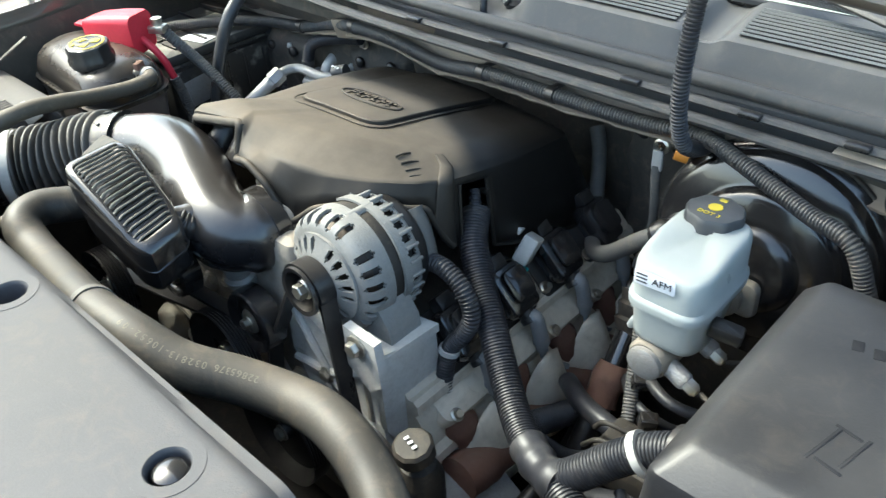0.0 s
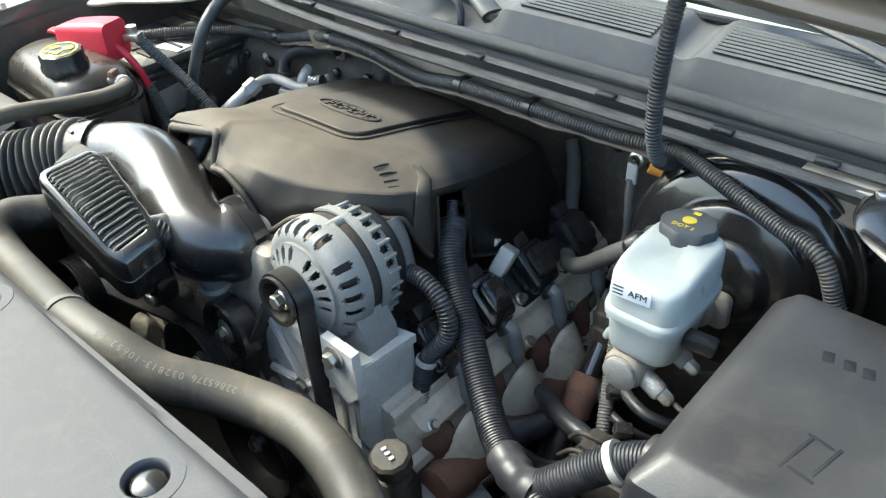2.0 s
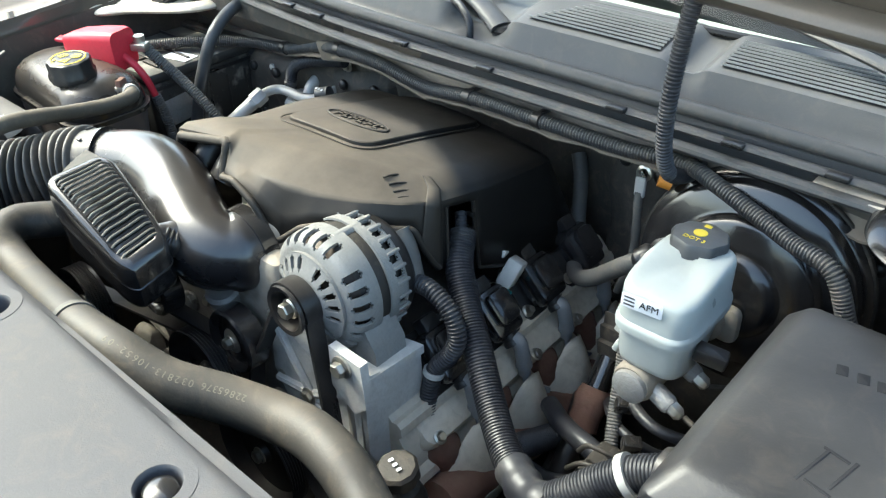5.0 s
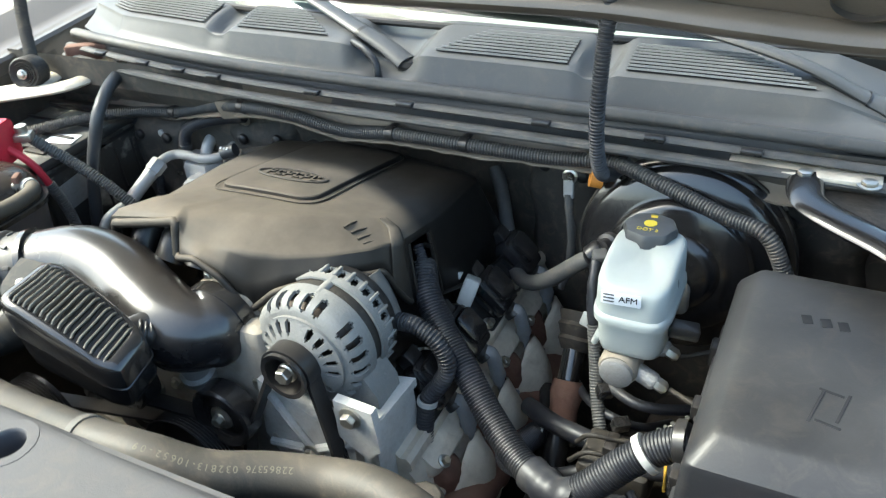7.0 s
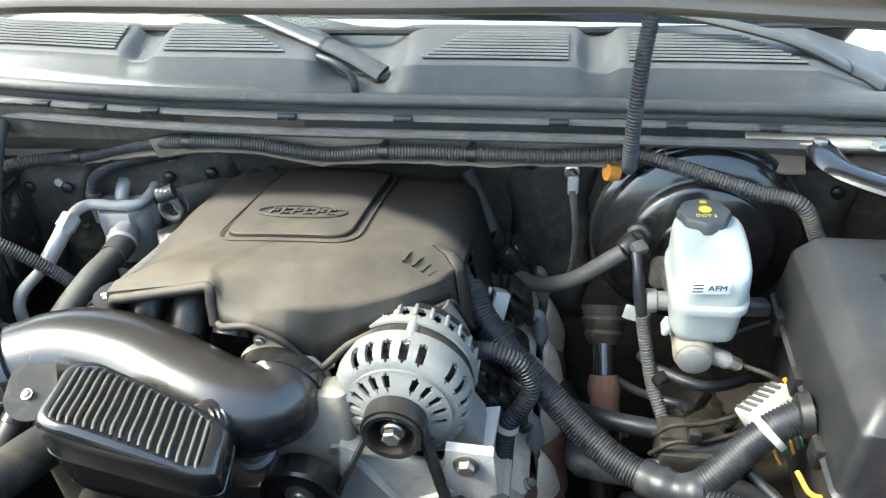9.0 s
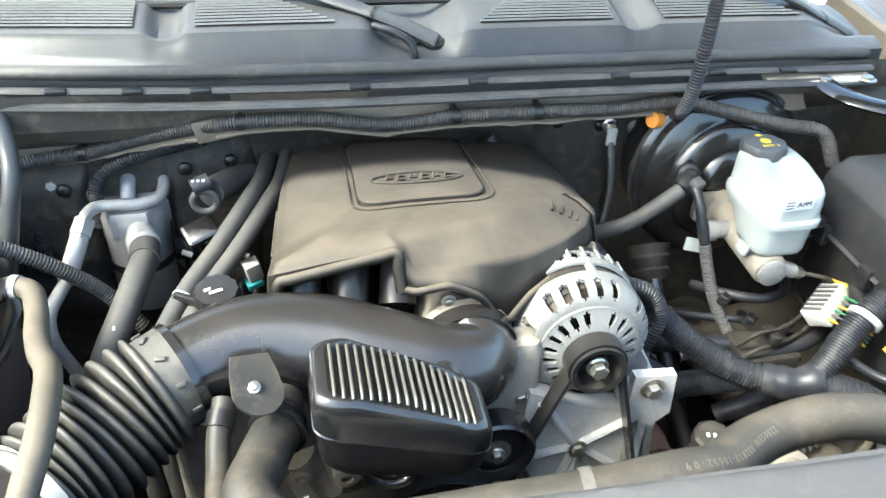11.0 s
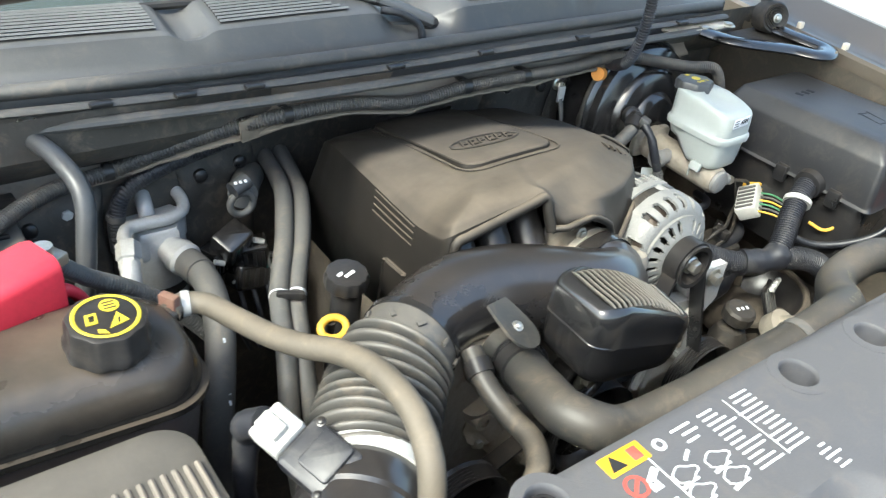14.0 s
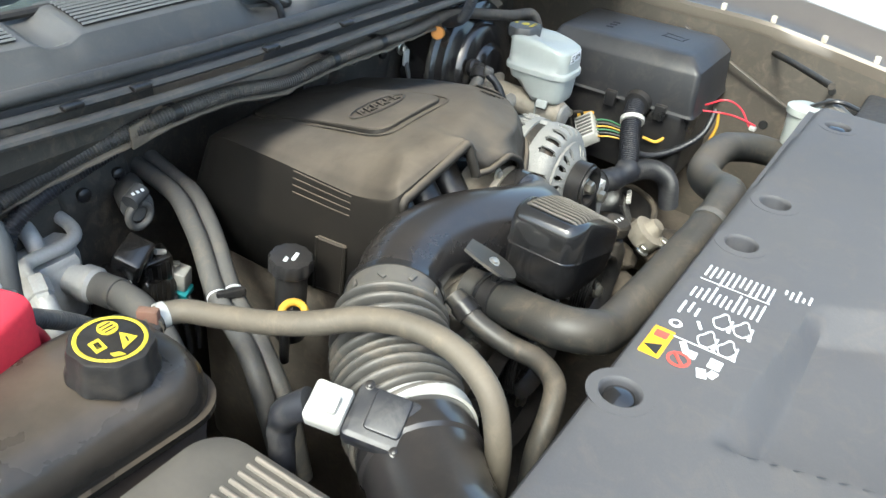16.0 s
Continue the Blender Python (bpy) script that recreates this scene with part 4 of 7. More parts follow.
part("bore", turned([(0.0, 0.0), (0.052, 0.0), (0.054, 0.008), (0.050, 0.012), (0.046, 0.03), (0.05, 0.055), (0, 0.055)], aim((-0.012, 0.366, 1.082), (0.05, 1, 0.02))), M_BLOCK, tb)
for a in (25, 110, 205, 300):
    p = Vector((-0.012 + 0.056 * math.cos(radians(a)), 0.374, 1.082 + 0.056 * math.sin(radians(a))))
    part("bolt", bolt(bmesh.new(), p, (0, -1, 0), 0.0055), M_STEEL, tb)

intake = thing("air_intake_tube", (-0.2, 0.33, 1.05), "dusty black plastic air intake tube bending to the throttle", "intake tube")
TUBE = [(-0.322, 0.324, 1.104), (-0.290, 0.342, 1.110), (-0.238, 0.356, 1.117), (-0.17, 0.350, 1.115), (-0.105, 0.328, 1.106), (-0.052, 0.314, 1.096), (-0.022, 0.322, 1.088), (-0.012, 0.348, 1.084), (-0.012, 0.362, 1.084)]
part("elbow", tube(TUBE, lambda f: 0.0465 + 0.004 * math.sin(math.pi * f) + (0.004 if f > 0.9 else 0.0), seg=36, step=0.006, squash=1.0), M_TUBE, intake)
part("ridge", tube([(-0.072, 0.276, 1.068), (-0.040, 0.280, 1.056), (-0.008, 0.300, 1.050), (0.014, 0.345, 1.050)], 0.003, seg=6), M_TUBE, intake)
part("throttle_clamp", tube([(-0.012, 0.342, 1.084), (-0.012, 0.362, 1.084)], 0.0535, seg=36), M_GLOSS, intake, "wide black rubber collar")
part("spout", turned([(0.026, -0.02), (0.024, 0.012), (0.019, 0.022), (0.0185, 0.04)], aim((-0.055, 0.297, 1.112), (-0.2, -0.85, 0.15))), M_TUBE, intake)

bellows = thing("intake_bellows", (-0.37, 0.26, 1.03), "ribbed dusty black rubber intake bellows", "bellows")
BEL = [(-0.322, 0.324, 1.104), (-0.347, 0.307, 1.097), (-0.385, 0.270, 1.085), (-0.415, 0.238, 1.082), (-0.43, 0.215, 1.082)]
M_BEL = mat("dusty_bellows_rubber", (0.05, 0.049, 0.047), 0.34, dust=0.55, settle=(0.0, 0.9), dustcol=(0.23, 0.205, 0.17), scale=12, fine=200, bump=0.08, grime=0.3)
part("sleeve", tube([(-0.298, 0.338, 1.109), (-0.312, 0.3300, 1.106), (-0.326, 0.3210, 1.103)], 0.0520, seg=40, step=0.005), M_BEL, bellows)
part("clamp_ring", tube([(-0.300, 0.337, 1.108), (-0.307, 0.333, 1.107)], 0.0535, seg=40, step=0.004), M_GLOSS, bellows)
bm = bmesh.new()
path, L = spline(BEL, 0.001)
fr = frames(path)
rings = []
for i, (p, (sd, up, _)) in enumerate(zip(path, fr)):
    s = i / (len(path) - 1) * L
    r = 0.0400 + 0.0190 * (1 - abs(2 * ((s / 0.0140) % 1.0) - 1) ** 2.6) + 0.003 * math.sin(math.pi * s / L)
    rings.append([p + sd * (r * math.cos(a)) + up * (r * math.sin(a)) for a in (2 * math.pi * k / 40 for k in range(40))])
loft(bm, rings)
part("ribbed_hose", bm, M_BEL, bellows, angle=70)
for k in range(10):
    a = radians(20 + 33 * k)
    sd, up, tn = fr[0]
    c = Vector((-0.315, 0.328, 1.105))
    p = c + sd * (0.0525 * math.cos(a)) + up * (0.0525 * math.sin(a))
    nrm = sd * math.cos(a) + up * math.sin(a)
    part("lug", boxed((0.010, 0.005, 0.003), aim(p, nrm), r=0.001), M_BEL, bellows)

maf = thing("air_meter_housing", (-0.46, 0.2, 1.03), "black plastic air meter housing with a white plug", "sensor housing")
part("duct", turned([(0.054, -0.005), (0.056, 0.0), (0.056, 0.03), (0.053, 0.033), (0.052, 0.09), (0.06, 0.11), (0.06, 0.14)], aim((-0.428, 0.218, 1.082), (-0.62, -0.72, -0.05)), seg=40), M_TUBE, maf)
part("band_clamp", tube([(-0.421, 0.226, 1.082), (-0.430, 0.215, 1.082)], 0.0585, seg=40, step=0.003), M_WHITE, maf, "pale steel band clamp")
mm = Matrix.Translation((-0.460, 0.232, 1.112)) @ pose(0, 0, 0, 8, -24, 14)
part("sensor_body", boxed((0.050, 0.058, 0.024), mm, r=0.006), M_LOOM, maf)
part("sensor_lid", boxed((0.036, 0.032, 0.005), mm @ Matrix.Translation((0.004, -0.004, 0.0235)), r=0.004), M_LOOM, maf)
for dx, dy in ((-0.023, -0.02), (0.023, 0.02)):
    part("screw", bolt(bmesh.new(), mm @ Vector((dx, dy, 0.024)), mm.to_3x3() @ Vector((0, 0, 1)), 0.003, 0.003), M_BLACK, maf)
part("plug", boxed((0.036, 0.034, 0.024), mm @ Matrix.Translation((-0.004, 0.046, 0.002)), r=0.004), M_WHITE, maf, "white plastic plug")
part("plug_latch", boxed((0.016, 0.024, 0.009), mm @ Matrix.Translation((-0.006, 0.048, 0.025)), r=0.002), M_WHITE, maf)
part("plug_boot", tube([mm @ Vector((-0.006, 0.062, 0.012)), mm @ Vector((-0.014, 0.078, 0.0)), (-0.490, 0.318, 1.085), (-0.497, 0.312, 1.05), (-0.50, 0.30, 0.98)], lambda f: 0.015 - 0.006 * f, seg=12, wobble=0.15), M_LOOM, maf, "taped black wire boot")
part("clamp_screw", boxed((0.020, 0.012, 0.014), Matrix.Translation((-0.424, 0.208, 1.093)) @ pose(0, 0, 0, 60, 0, 0) @ pose(0, 0, 0, 20, 30, 40), r=0.003), M_STEEL, maf)

# resonator box with its ribbed lid
reso = thing("intake_resonator", (-0.1, 0.235, 1.05), "black plastic intake resonator box with a ribbed lid", "resonator")


def reso_pt(u, v, w):
    """u along 0..1, v front to back 0..1, w height 0..1."""
    top_f, top_b = Vector((-0.184, 0.192, 1.188)).lerp(Vector((-0.018, 0.196, 1.122)), u), Vector((-0.184, 0.282, 1.192)).lerp(Vector((-0.022, 0.262, 1.136)), u)
    hump = 0.014 * math.sin(math.pi * min(1, u * 1.2))
    top = top_f.lerp(top_b, v) + Vector((0, 0, hump))
    bot = top_f.lerp(top_b, v) + Vector((0.004 - 0.01 * u, 0.006, -0.098 + 0.030 * u))
    return bot.lerp(top, w)


bm = bmesh.new()
outline = rrect(1, 1, 0.2, 6)
rings = []
for w, ins in ((0.0, 0.80), (0.03, 0.90), (0.10, 0.955), (0.20, 0.975), (0.52, 0.99), (0.530, 1.008), (0.555, 1.008), (0.565, 0.995), (0.80, 0.99), (0.90, 0.972), (0.955, 0.94), (0.985, 0.90), (1.0, 0.84), (1.0, 0.80), (0.975, 0.765), (0.972, 0.5), (0.972, 0.25)):
    rings.append([reso_pt(0.5 + x * ins, 0.5 + y * ins, w) for x, y in outline])
loft(bm, rings)
part("box", bm, M_GLOSS, reso, angle=35)
M_WORN = mat("worn_rib_plastic", (0.06, 0.055, 0.048), 0.32, dust=0.5, settle=(0.3, 0.95), dustcol=(0.4, 0.35, 0.28), bump=0.05)
for k in range(17):
    u = 0.13 + 0.0465 * k
    part("rib", tube([reso_pt(u, 0.135, 0.975), reso_pt(u, 0.16, 1.0), reso_pt(u, 0.5, 1.005), reso_pt(u, 0.84, 1.0), reso_pt(u, 0.865, 0.975)], 0.0016, seg=8, step=0.006), M_WORN, reso)
part("neck", tube([reso_pt(0.80, 0.97, 0.62), (-0.046, 0.278, 1.112), (-0.045, 0.298, 1.110)], 0.0165, seg=20, ribs=0.006, depth=0.1), M_BLACK, reso)
brk = bmesh.new()
plate(brk, [(-0.018, 0.034), (-0.022, 0.016)] + [(0.024 * math.cos(radians(a)), -0.002 + 0.024 * math.sin(radians(a))) for a in range(165, 376, 15)] + [(0.022, 0.016), (0.018, 0.034)], 0.003, Matrix.Translation((-0.229, 0.263, 1.146)) @ pose(0, 0, 0, 24, 14, 18))
part("mount_plate", brk, M_RUBBER, reso, "rounded black mounting plate with one screw")
part("mount_screw", bolt(bmesh.new(), (-0.231, 0.262, 1.1505), (0, -0.35, 0.9), 0.004, 0.004), M_STEEL, reso)

# alternator
alt = thing("alternator", (0.12, 0.36, 0.99), "dusty cast aluminium alternator with slotted vents", "alternator")
AX = Vector((0.02, 1.0, -0.04)).normalized()
AC = Vector((0.12, 0.30, 1.08))
AM = aim(AC, AX)


def vented(profile, slots, opened, solid=()):
    """A shell about the shaft from (r, z) pairs; the bands named in opened are cut into slots, but for the solid ones."""
    bm = bmesh.new()
    seg = slots * 6
    vs = [[bm.verts.new(AM @ Vector((r * math.cos(2 * math.pi * k / seg), r * math.sin(2 * math.pi * k / seg), z))) for k in range(seg)] for r, z in profile]
    for j in range(len(profile) - 1):
        for k in range(seg):
            ends = j in (opened[0], opened[-1])
            if j in opened and k % 6 in ((2,) if ends else (1, 2, 3)) and (k // 6) not in solid:
                continue
            bm.faces.new((vs[j][k], vs[j][(k + 1) % seg], vs[j + 1][(k + 1) % seg], vs[j + 1][k]))
    bmesh.ops.recalc_face_normals(bm, faces=bm.faces[:])
    bmesh.ops.solidify(bm, geom=bm.faces[:], thickness=0.0042)
    return bm


R = 0.0752
M_CAST = mat("oxidised_cast_aluminium", (0.20, 0.20, 0.195), 0.5, metal=0.1, dust=0.3, dustcol=(0.5, 0.45, 0.36), fine=300, bump=0.5, spots=0.25, spotcol=(0.3, 0.28, 0.25), grime=0.3, grimecol=(0.26, 0.235, 0.2))
part("front_case", vented([(0.0560, 0.0405), (0.0605, 0.0410), (0.0640, 0.0422), (0.0665, 0.0438), (0.0705, 0.0465), (0.0735, 0.0515), (0.0748, 0.0580), (R, 0.0640), (R, 0.0665), (R, 0.0685), (R, 0.0800), (0.0725, 0.0805)], 24, (2, 3, 4, 5, 6, 7), (2, 8, 16, 17)), M_CAST, alt, angle=50)
part("front_face", vented([(0.026, 0.031), (0.031, 0.0315), (0.0345, 0.0325), (0.038, 0.0340), (0.046, 0.0370), (0.0505, 0.0390), (0.0535, 0.0402), (0.0565, 0.0406)], 20, (2, 3, 4, 5), (5, 11)), M_CAST, alt, angle=50)
part("stator", turned([(0.066, 0.06), (0.0712, 0.072), (0.0712, 0.102), (0.066, 0.12), (0.02, 0.12)], AM, seg=48), M_DARK, alt, "dark laminated stator core")
part("stator_winding", turned([(0.048, 0.046), (0.058, 0.050), (0.0635, 0.060), (0.0655, 0.072), (0.05, 0.078)], AM, seg=60), mat("copper_winding", (0.05, 0.036, 0.026), 0.45, metal=0.4, fine=60, bump=0.8), alt)
part("rotor", turned([(0.0, 0.046), (0.045, 0.046), (0.047, 0.07), (0, 0.07)], AM, seg=32), M_DARK, alt)
part("rear_case", vented([(0.0725, 0.0945), (R, 0.095), (R, 0.103), (R, 0.105), (R, 0.107), (R - 0.001, 0.120), (R - 0.002, 0.122), (R - 0.004, 0.125)], 26, (3, 4, 5), (4, 12, 20)), M_CAST, alt, angle=50)
part("rear_cap", turned([(R - 0.004, 0.118), (R - 0.004, 0.134), (R - 0.010, 0.142), (0, 0.144)], AM, seg=48), M_BLACK, alt, "black plastic rear cap")
text("cap_mark", "XR", 0.014, AM @ Matrix.Rotation(radians(-8), 4, "Z") @ Matrix.Translation((R - 0.0036, 0, 0.127)) @ pose(0, 0, 0, 90, 0, 90), M_WPRINT, alt, 0.0002)
for k in range(26):
    a = 2 * math.pi * k / 26
    fin = AM @ Matrix.Rotation(a, 4, "Z") @ Matrix.Translation((R - 0.0005, 0, 0.106))
    part("fin", boxed((0.0045, 0.0040, 0.019), fin, r=0.0012), M_CAST, alt)
for a in (20, 98, 215, 300):
    m = AM @ Matrix.Rotation(radians(a), 4, "Z")
    bm = bmesh.new()
    lathe(bm, [(0, 0.068), (0.0055, 0.068), (0.0065, 0.071), (0.0065, 0.106), (0, 0.106)], m @ Matrix.Translation((R - 0.006, 0, 0)), seg=16)
    part("ear", bm, M_CAST, alt)
    part("through_bolt", bolt(bmesh.new(), m @ Vector((R - 0.006, 0, 0.068)), -AX, 0.0042, 0.005), M_STEEL, alt)
pulley = part("pulley", turned([(0.0, 0.012), (0.0105, 0.012), (0.012, 0.02), (0.022, 0.021), (0.025, 0.0), (0.0305, -0.001), (0.031, 0.003), (0.0285, 0.005), (0.0285, 0.026), (0.031, 0.028), (0.031, 0.031), (0.012, 0.032)], AM, seg=40), M_BLACK, alt, "ribbed black pulley")
part("shaft_nut", bolt(bmesh.new(), AM @ Vector((0, 0, 0.010)), -AX, 0.010, 0.014, 1.25), M_STEEL, pulley)
part("foot", loft(bmesh.new(), [[Vector((0.158 + x, y, z)) for x, z in ((-0.03, 1.045), (0.030, 1.060), (0.048, 1.030), (0.050, 1.005), (-0.02, 1.0))] for y in (0.352, 0.400)]), M_CAST, alt)

# alternator bracket
# lighter copy of the alternator's casting: light its side lacks, put into the colour
M_BRKT = mat("lightened_cast_bracket", (0.54, 0.53, 0.50), 0.55, metal=0.05, dust=0.3, dustcol=(0.46, 0.42, 0.35), fine=220, bump=0.5, spots=0.35, spotcol=(0.36, 0.34, 0.30), grime=0.25)
brk = thing("alternator_bracket", (0.15, 0.36, 0.86), "cast aluminium alternator bracket with stiffening ribs", "bracket")
part("ear_plate", loft(bmesh.new(), [[Vector((x, y, z)) for x, z in ((0.172, 1.050), (0.222, 1.046), (0.226, 0.985), (0.205, 0.965), (0.170, 0.99))] for y in (0.314, 0.326)]), M_BRKT, brk)
part("side_plate", loft(bmesh.new(), [[Vector((x, y, z)) for y, z in ((0.322, 1.02), (0.415, 0.995), (0.42, 0.88), (0.34, 0.86), (0.322, 0.90))] for x in (0.206, 0.216)]), M_BRKT, brk)
part("top_plate", loft(bmesh.new(), [[Vector((x, y, z)) for x, y in ((0.165, 0.325), (0.216, 0.325), (0.222, 0.415), (0.172, 0.405))] for z in (1.000, 1.012)]), M_BRKT, brk)
part("front_web", loft(bmesh.new(), [[Vector((x, y, z)) for x, z in ((0.055, 1.035), (0.125, 1.0), (0.205, 0.99), (0.212, 0.86), (0.09, 0.85), (0.045, 0.94))] for y in (0.322, 0.345)]), M_BRKT, brk)
for a, b in (((0.07, 1.02), (0.12, 0.94)), ((0.12, 0.94), (0.12, 0.855)), ((0.055, 0.93), (0.12, 0.94)), ((0.12, 0.94), (0.205, 0.99)), ((0.12, 0.94), (0.10, 0.86)), ((0.12, 0.94), (0.20, 0.87))):
    part("rib", tube([(a[0], 0.320, a[1]), (b[0], 0.320, b[1])], 0.006, seg=8), M_BRKT, brk)
part("spacer", turned([(0, 0), (0.010, 0), (0.010, 0.10), (0, 0.10)], Matrix.Translation((0.188, 0.330, 0.90)), seg=20), M_BLOCK, brk)
part("bolt", bolt(bmesh.new(), (0.194, 0.313, 1.032), (0, -1, 0), 0.0095, 0.012), M_STEEL, brk)
part("bolt", bolt(bmesh.new(), (0.048, 0.335, 1.02), (0, -1, 0), 0.008, 0.010), M_STEEL, brk)
part("bolt", bolt(bmesh.new(), (0.12, 0.316, 0.94), (0, -1, 0), 0.008, 0.008), M_STEEL, brk)

# idler, lower pulleys and the belt
def smooth_pulley(name, p, r, label, group="belt pulleys"):
    t = thing(name, (p[0], p[1], p[2] - r), label, "pulley", group)
    m = aim(p, AX)
    part("wheel", turned([(0.016, 0.006), (0.020, 0.003), (r * 0.72, 0.007), (r - 0.008, 0.002), (r - 0.003, -0.001), (r, 0.002), (r, 0.028), (r - 0.004, 0.03), (0, 0.03)], m, seg=40), M_GLOSS, t)
    part("hub", turned([(0, 0.002), (0.012, 0.002), (0.0165, 0.004), (0.0165, 0.02)], m, seg=24), M_STEEL, t)
    part("bolt", bolt(bmesh.new(), m @ Vector((0, 0, 0.003)), -AX, 0.0075, 0.010, 1.2), M_STEEL, t)
    return t


smooth_pulley("idler_pulley", (0.012, 0.284, 0.985), 0.044, "smooth black idler pulley with a steel bolt")
smooth_pulley("tensioner_pulley", (-0.105, 0.255, 1.025), 0.036, "black belt tensioner pulley under the resonator")


def grooved_pulley(name, p, r, label):
    t = thing(name, (p[0], p[1], p[2] - r), label, "pulley", "belt pulleys")
    m = aim(p, AX)
    prof = [(0.0, 0.01), (0.014, 0.01), (0.016, 0.018), (r * 0.8, 0.02), (r - 0.006, 0.004), (r, 0.0)]
    for k in range(6):
        prof += [(r, 0.002 + 0.004 * k), (r - 0.0025, 0.004 + 0.004 * k)]
    prof += [(r, 0.028), (r - 0.01, 0.03), (0, 0.03)]
    part("wheel", turned(prof, m, seg=44), M_BLACK, t)
    part("hub", bolt(bmesh.new(), m @ Vector((0, 0, 0.010)), -AX, 0.010, 0.010, 1.3), M_STEEL, t)


grooved_pulley("power_steering_pulley", (0.205, 0.275, 0.86), 0.062, "large black grooved power steering pulley")
grooved_pulley("crank_pulley", (0.0, 0.29, 0.76), 0.085, "dark crankshaft pulley low on the engine")
grooved_pulley("water_pump_pulley", (-0.05, 0.262, 0.905), 0.068, "black water pump pulley behind the belt")
grooved_pulley("compressor_pulley", (-0.285, 0.225, 0.93), 0.058, "grooved black pulley low beside the intake")
belt = thing("serpentine_belt", (0.1, 0.31, 0.8), "black ribbed rubber drive belt round the pulleys", "belt")


def belt_run(a, b):
    bm = bmesh.new()
    strip(bm, [Vector(a).lerp(Vector(b), k / 8) for k in range(9)], 0.022, 0.0045, AX)
    part("run", bm, M_BLACK, belt)


def wrap(c, r, a0, a1):
    m = aim(c, AX)
    bm = bmesh.new()
    pts = []
    for k in range(21):
        a = radians(a0 + (a1 - a0) * k / 20)
        pts.append(m @ Vector((0, 0, 0)) + Vector((r * math.cos(a), 0.016, r * math.sin(a))))
    strip(bm, pts, 0.022, 0.0045, AX)
    part("wrap", bm, M_BLACK, belt)


wrap(AC, 0.031, -15, 205)
belt_run((0.150, 0.315, 1.073), (0.198, 0.293, 0.86))
belt_run((0.092, 0.315, 1.068), (0.040, 0.30, 0.955))
belt_run((-0.02, 0.300, 0.965), (-0.12, 0.272, 0.995))
belt_run((0.0, 0.305, 0.947), (-0.33, 0.245, 0.945))
belt_run((0.04, 0.30, 0.955), (0.02, 0.295, 0.84))

# block, heads, valve covers, coils, plug wires, exhaust on the driver's side
eng = thing("engine_block", (0, 0.55, 0.5), "grimy grey aluminium engine block and heads", "engine")
M_CRANK = mat("dark_engine_iron", (0.07, 0.06, 0.05), 0.65, dust=0.4, dustcol=(0.2, 0.165, 0.12), fine=90, bump=0.5, spots=0.3, spotcol=(0.03, 0.026, 0.022), grime=0.3)
part("block", boxed((0.36, 0.44, 0.45), Matrix.Translation((0.0, 0.585, 0.5)), r=0.03), M_CRANK, eng)
part("front_cover", boxed((0.32, 0.07, 0.36), Matrix.Translation((0.0, 0.39, 0.58)), r=0.03), M_BLOCK, eng)
part("front_cover", boxed((0.40, 0.04, 0.26), Matrix.Translation((-0.13, 0.350, 0.84)), r=0.015), M_BLOCK, eng)
for x, z, r in ((-0.27, 0.90, 0.020), (-0.22, 0.80, 0.026), (-0.15, 0.945, 0.016), (-0.08, 0.82, 0.022), (0.04, 0.87, 0.018), (-0.20, 0.955, 0.013)):
    part("cover_boss", turned([(r * 1.25, 0), (r, 0.004), (r * 0.9, 0.022), (r * 0.45, 0.023), (r * 0.45, 0.016), (0, 0.016)], aim((x, 0.332, z), (0, -1, 0)), seg=20), M_BLOCK, eng)
for xa, za, xb, zb in ((-0.29, 0.93, -0.22, 0.80), (-0.20, 0.955, -0.10, 0.82), (-0.05, 0.95, 0.05, 0.80), (-0.31, 0.84, -0.12, 0.78)):
    part("cover_rib", tube([(xa, 0.330, za), (xb, 0.330, zb)], 0.007, seg=8), M_BLOCK, eng)
part("water_pump", boxed((0.24, 0.06, 0.12), Matrix.Translation((-0.08, 0.36, 0.915)), r=0.03), M_BLOCK, eng)
part("pump_neck", turned([(0.026, 0), (0.026, 0.06), (0, 0.06)], aim((-0.20, 0.33, 1.03), (-0.25, -0.4, 0.6)), seg=24), M_BLOCK, eng)
for k, (x, z, r) in enumerate(((-0.02, 1.02, 0.018), (0.045, 1.0, 0.016), (-0.13, 0.99, 0.020), (-0.19, 0.98, 0.022))):
    part("boss", turned([(0, 0), (r, 0), (r * 1.1, 0.03), (0, 0.06)], aim((x, 0.335, z), (0, 1, 0)), seg=18), M_BLOCK, eng)
for k in range(8):
    part("cover_bolt", bolt(bmesh.new(), (-0.14 + 0.04 * k, 0.329, 0.955 + 0.02 * math.sin(k * 2.3)), (0, -1, 0), 0.0065, 0.008), M_STEEL, eng)
vc = thing("valve_cover", (0.21, 0.6, 0.9), "dusty aluminium valve cover with ignition coils", "valve cover")
VM = Matrix.Translation((0.190, 0.60, 0.885)) @ pose(0, 0, 0, 0, 42, 0)
part("shell", boxed((0.11, 0.44, 0.05), VM, r=0.02), M_SHIELD, vc)
head_rows = []
for k in range(9):
    y = 0.355 + 0.06 * k
    head_rows.append([Vector((x, y, z)) for x, z in ((0.180, 0.930), (0.196, 0.948), (0.204, 0.948), (0.222, 0.930), (0.230, 0.932), (0.236, 0.926), (0.237, 0.914), (0.232, 0.908), (0.240, 0.896), (0.243, 0.850), (0.252, 0.842), (0.253, 0.828), (0.240, 0.815), (0.238, 0.76), (0.18, 0.76))])
part("head_rail", loft(bmesh.new(), head_rows), M_SHIELD, vc, "grimy beige cylinder head flange", angle=40)
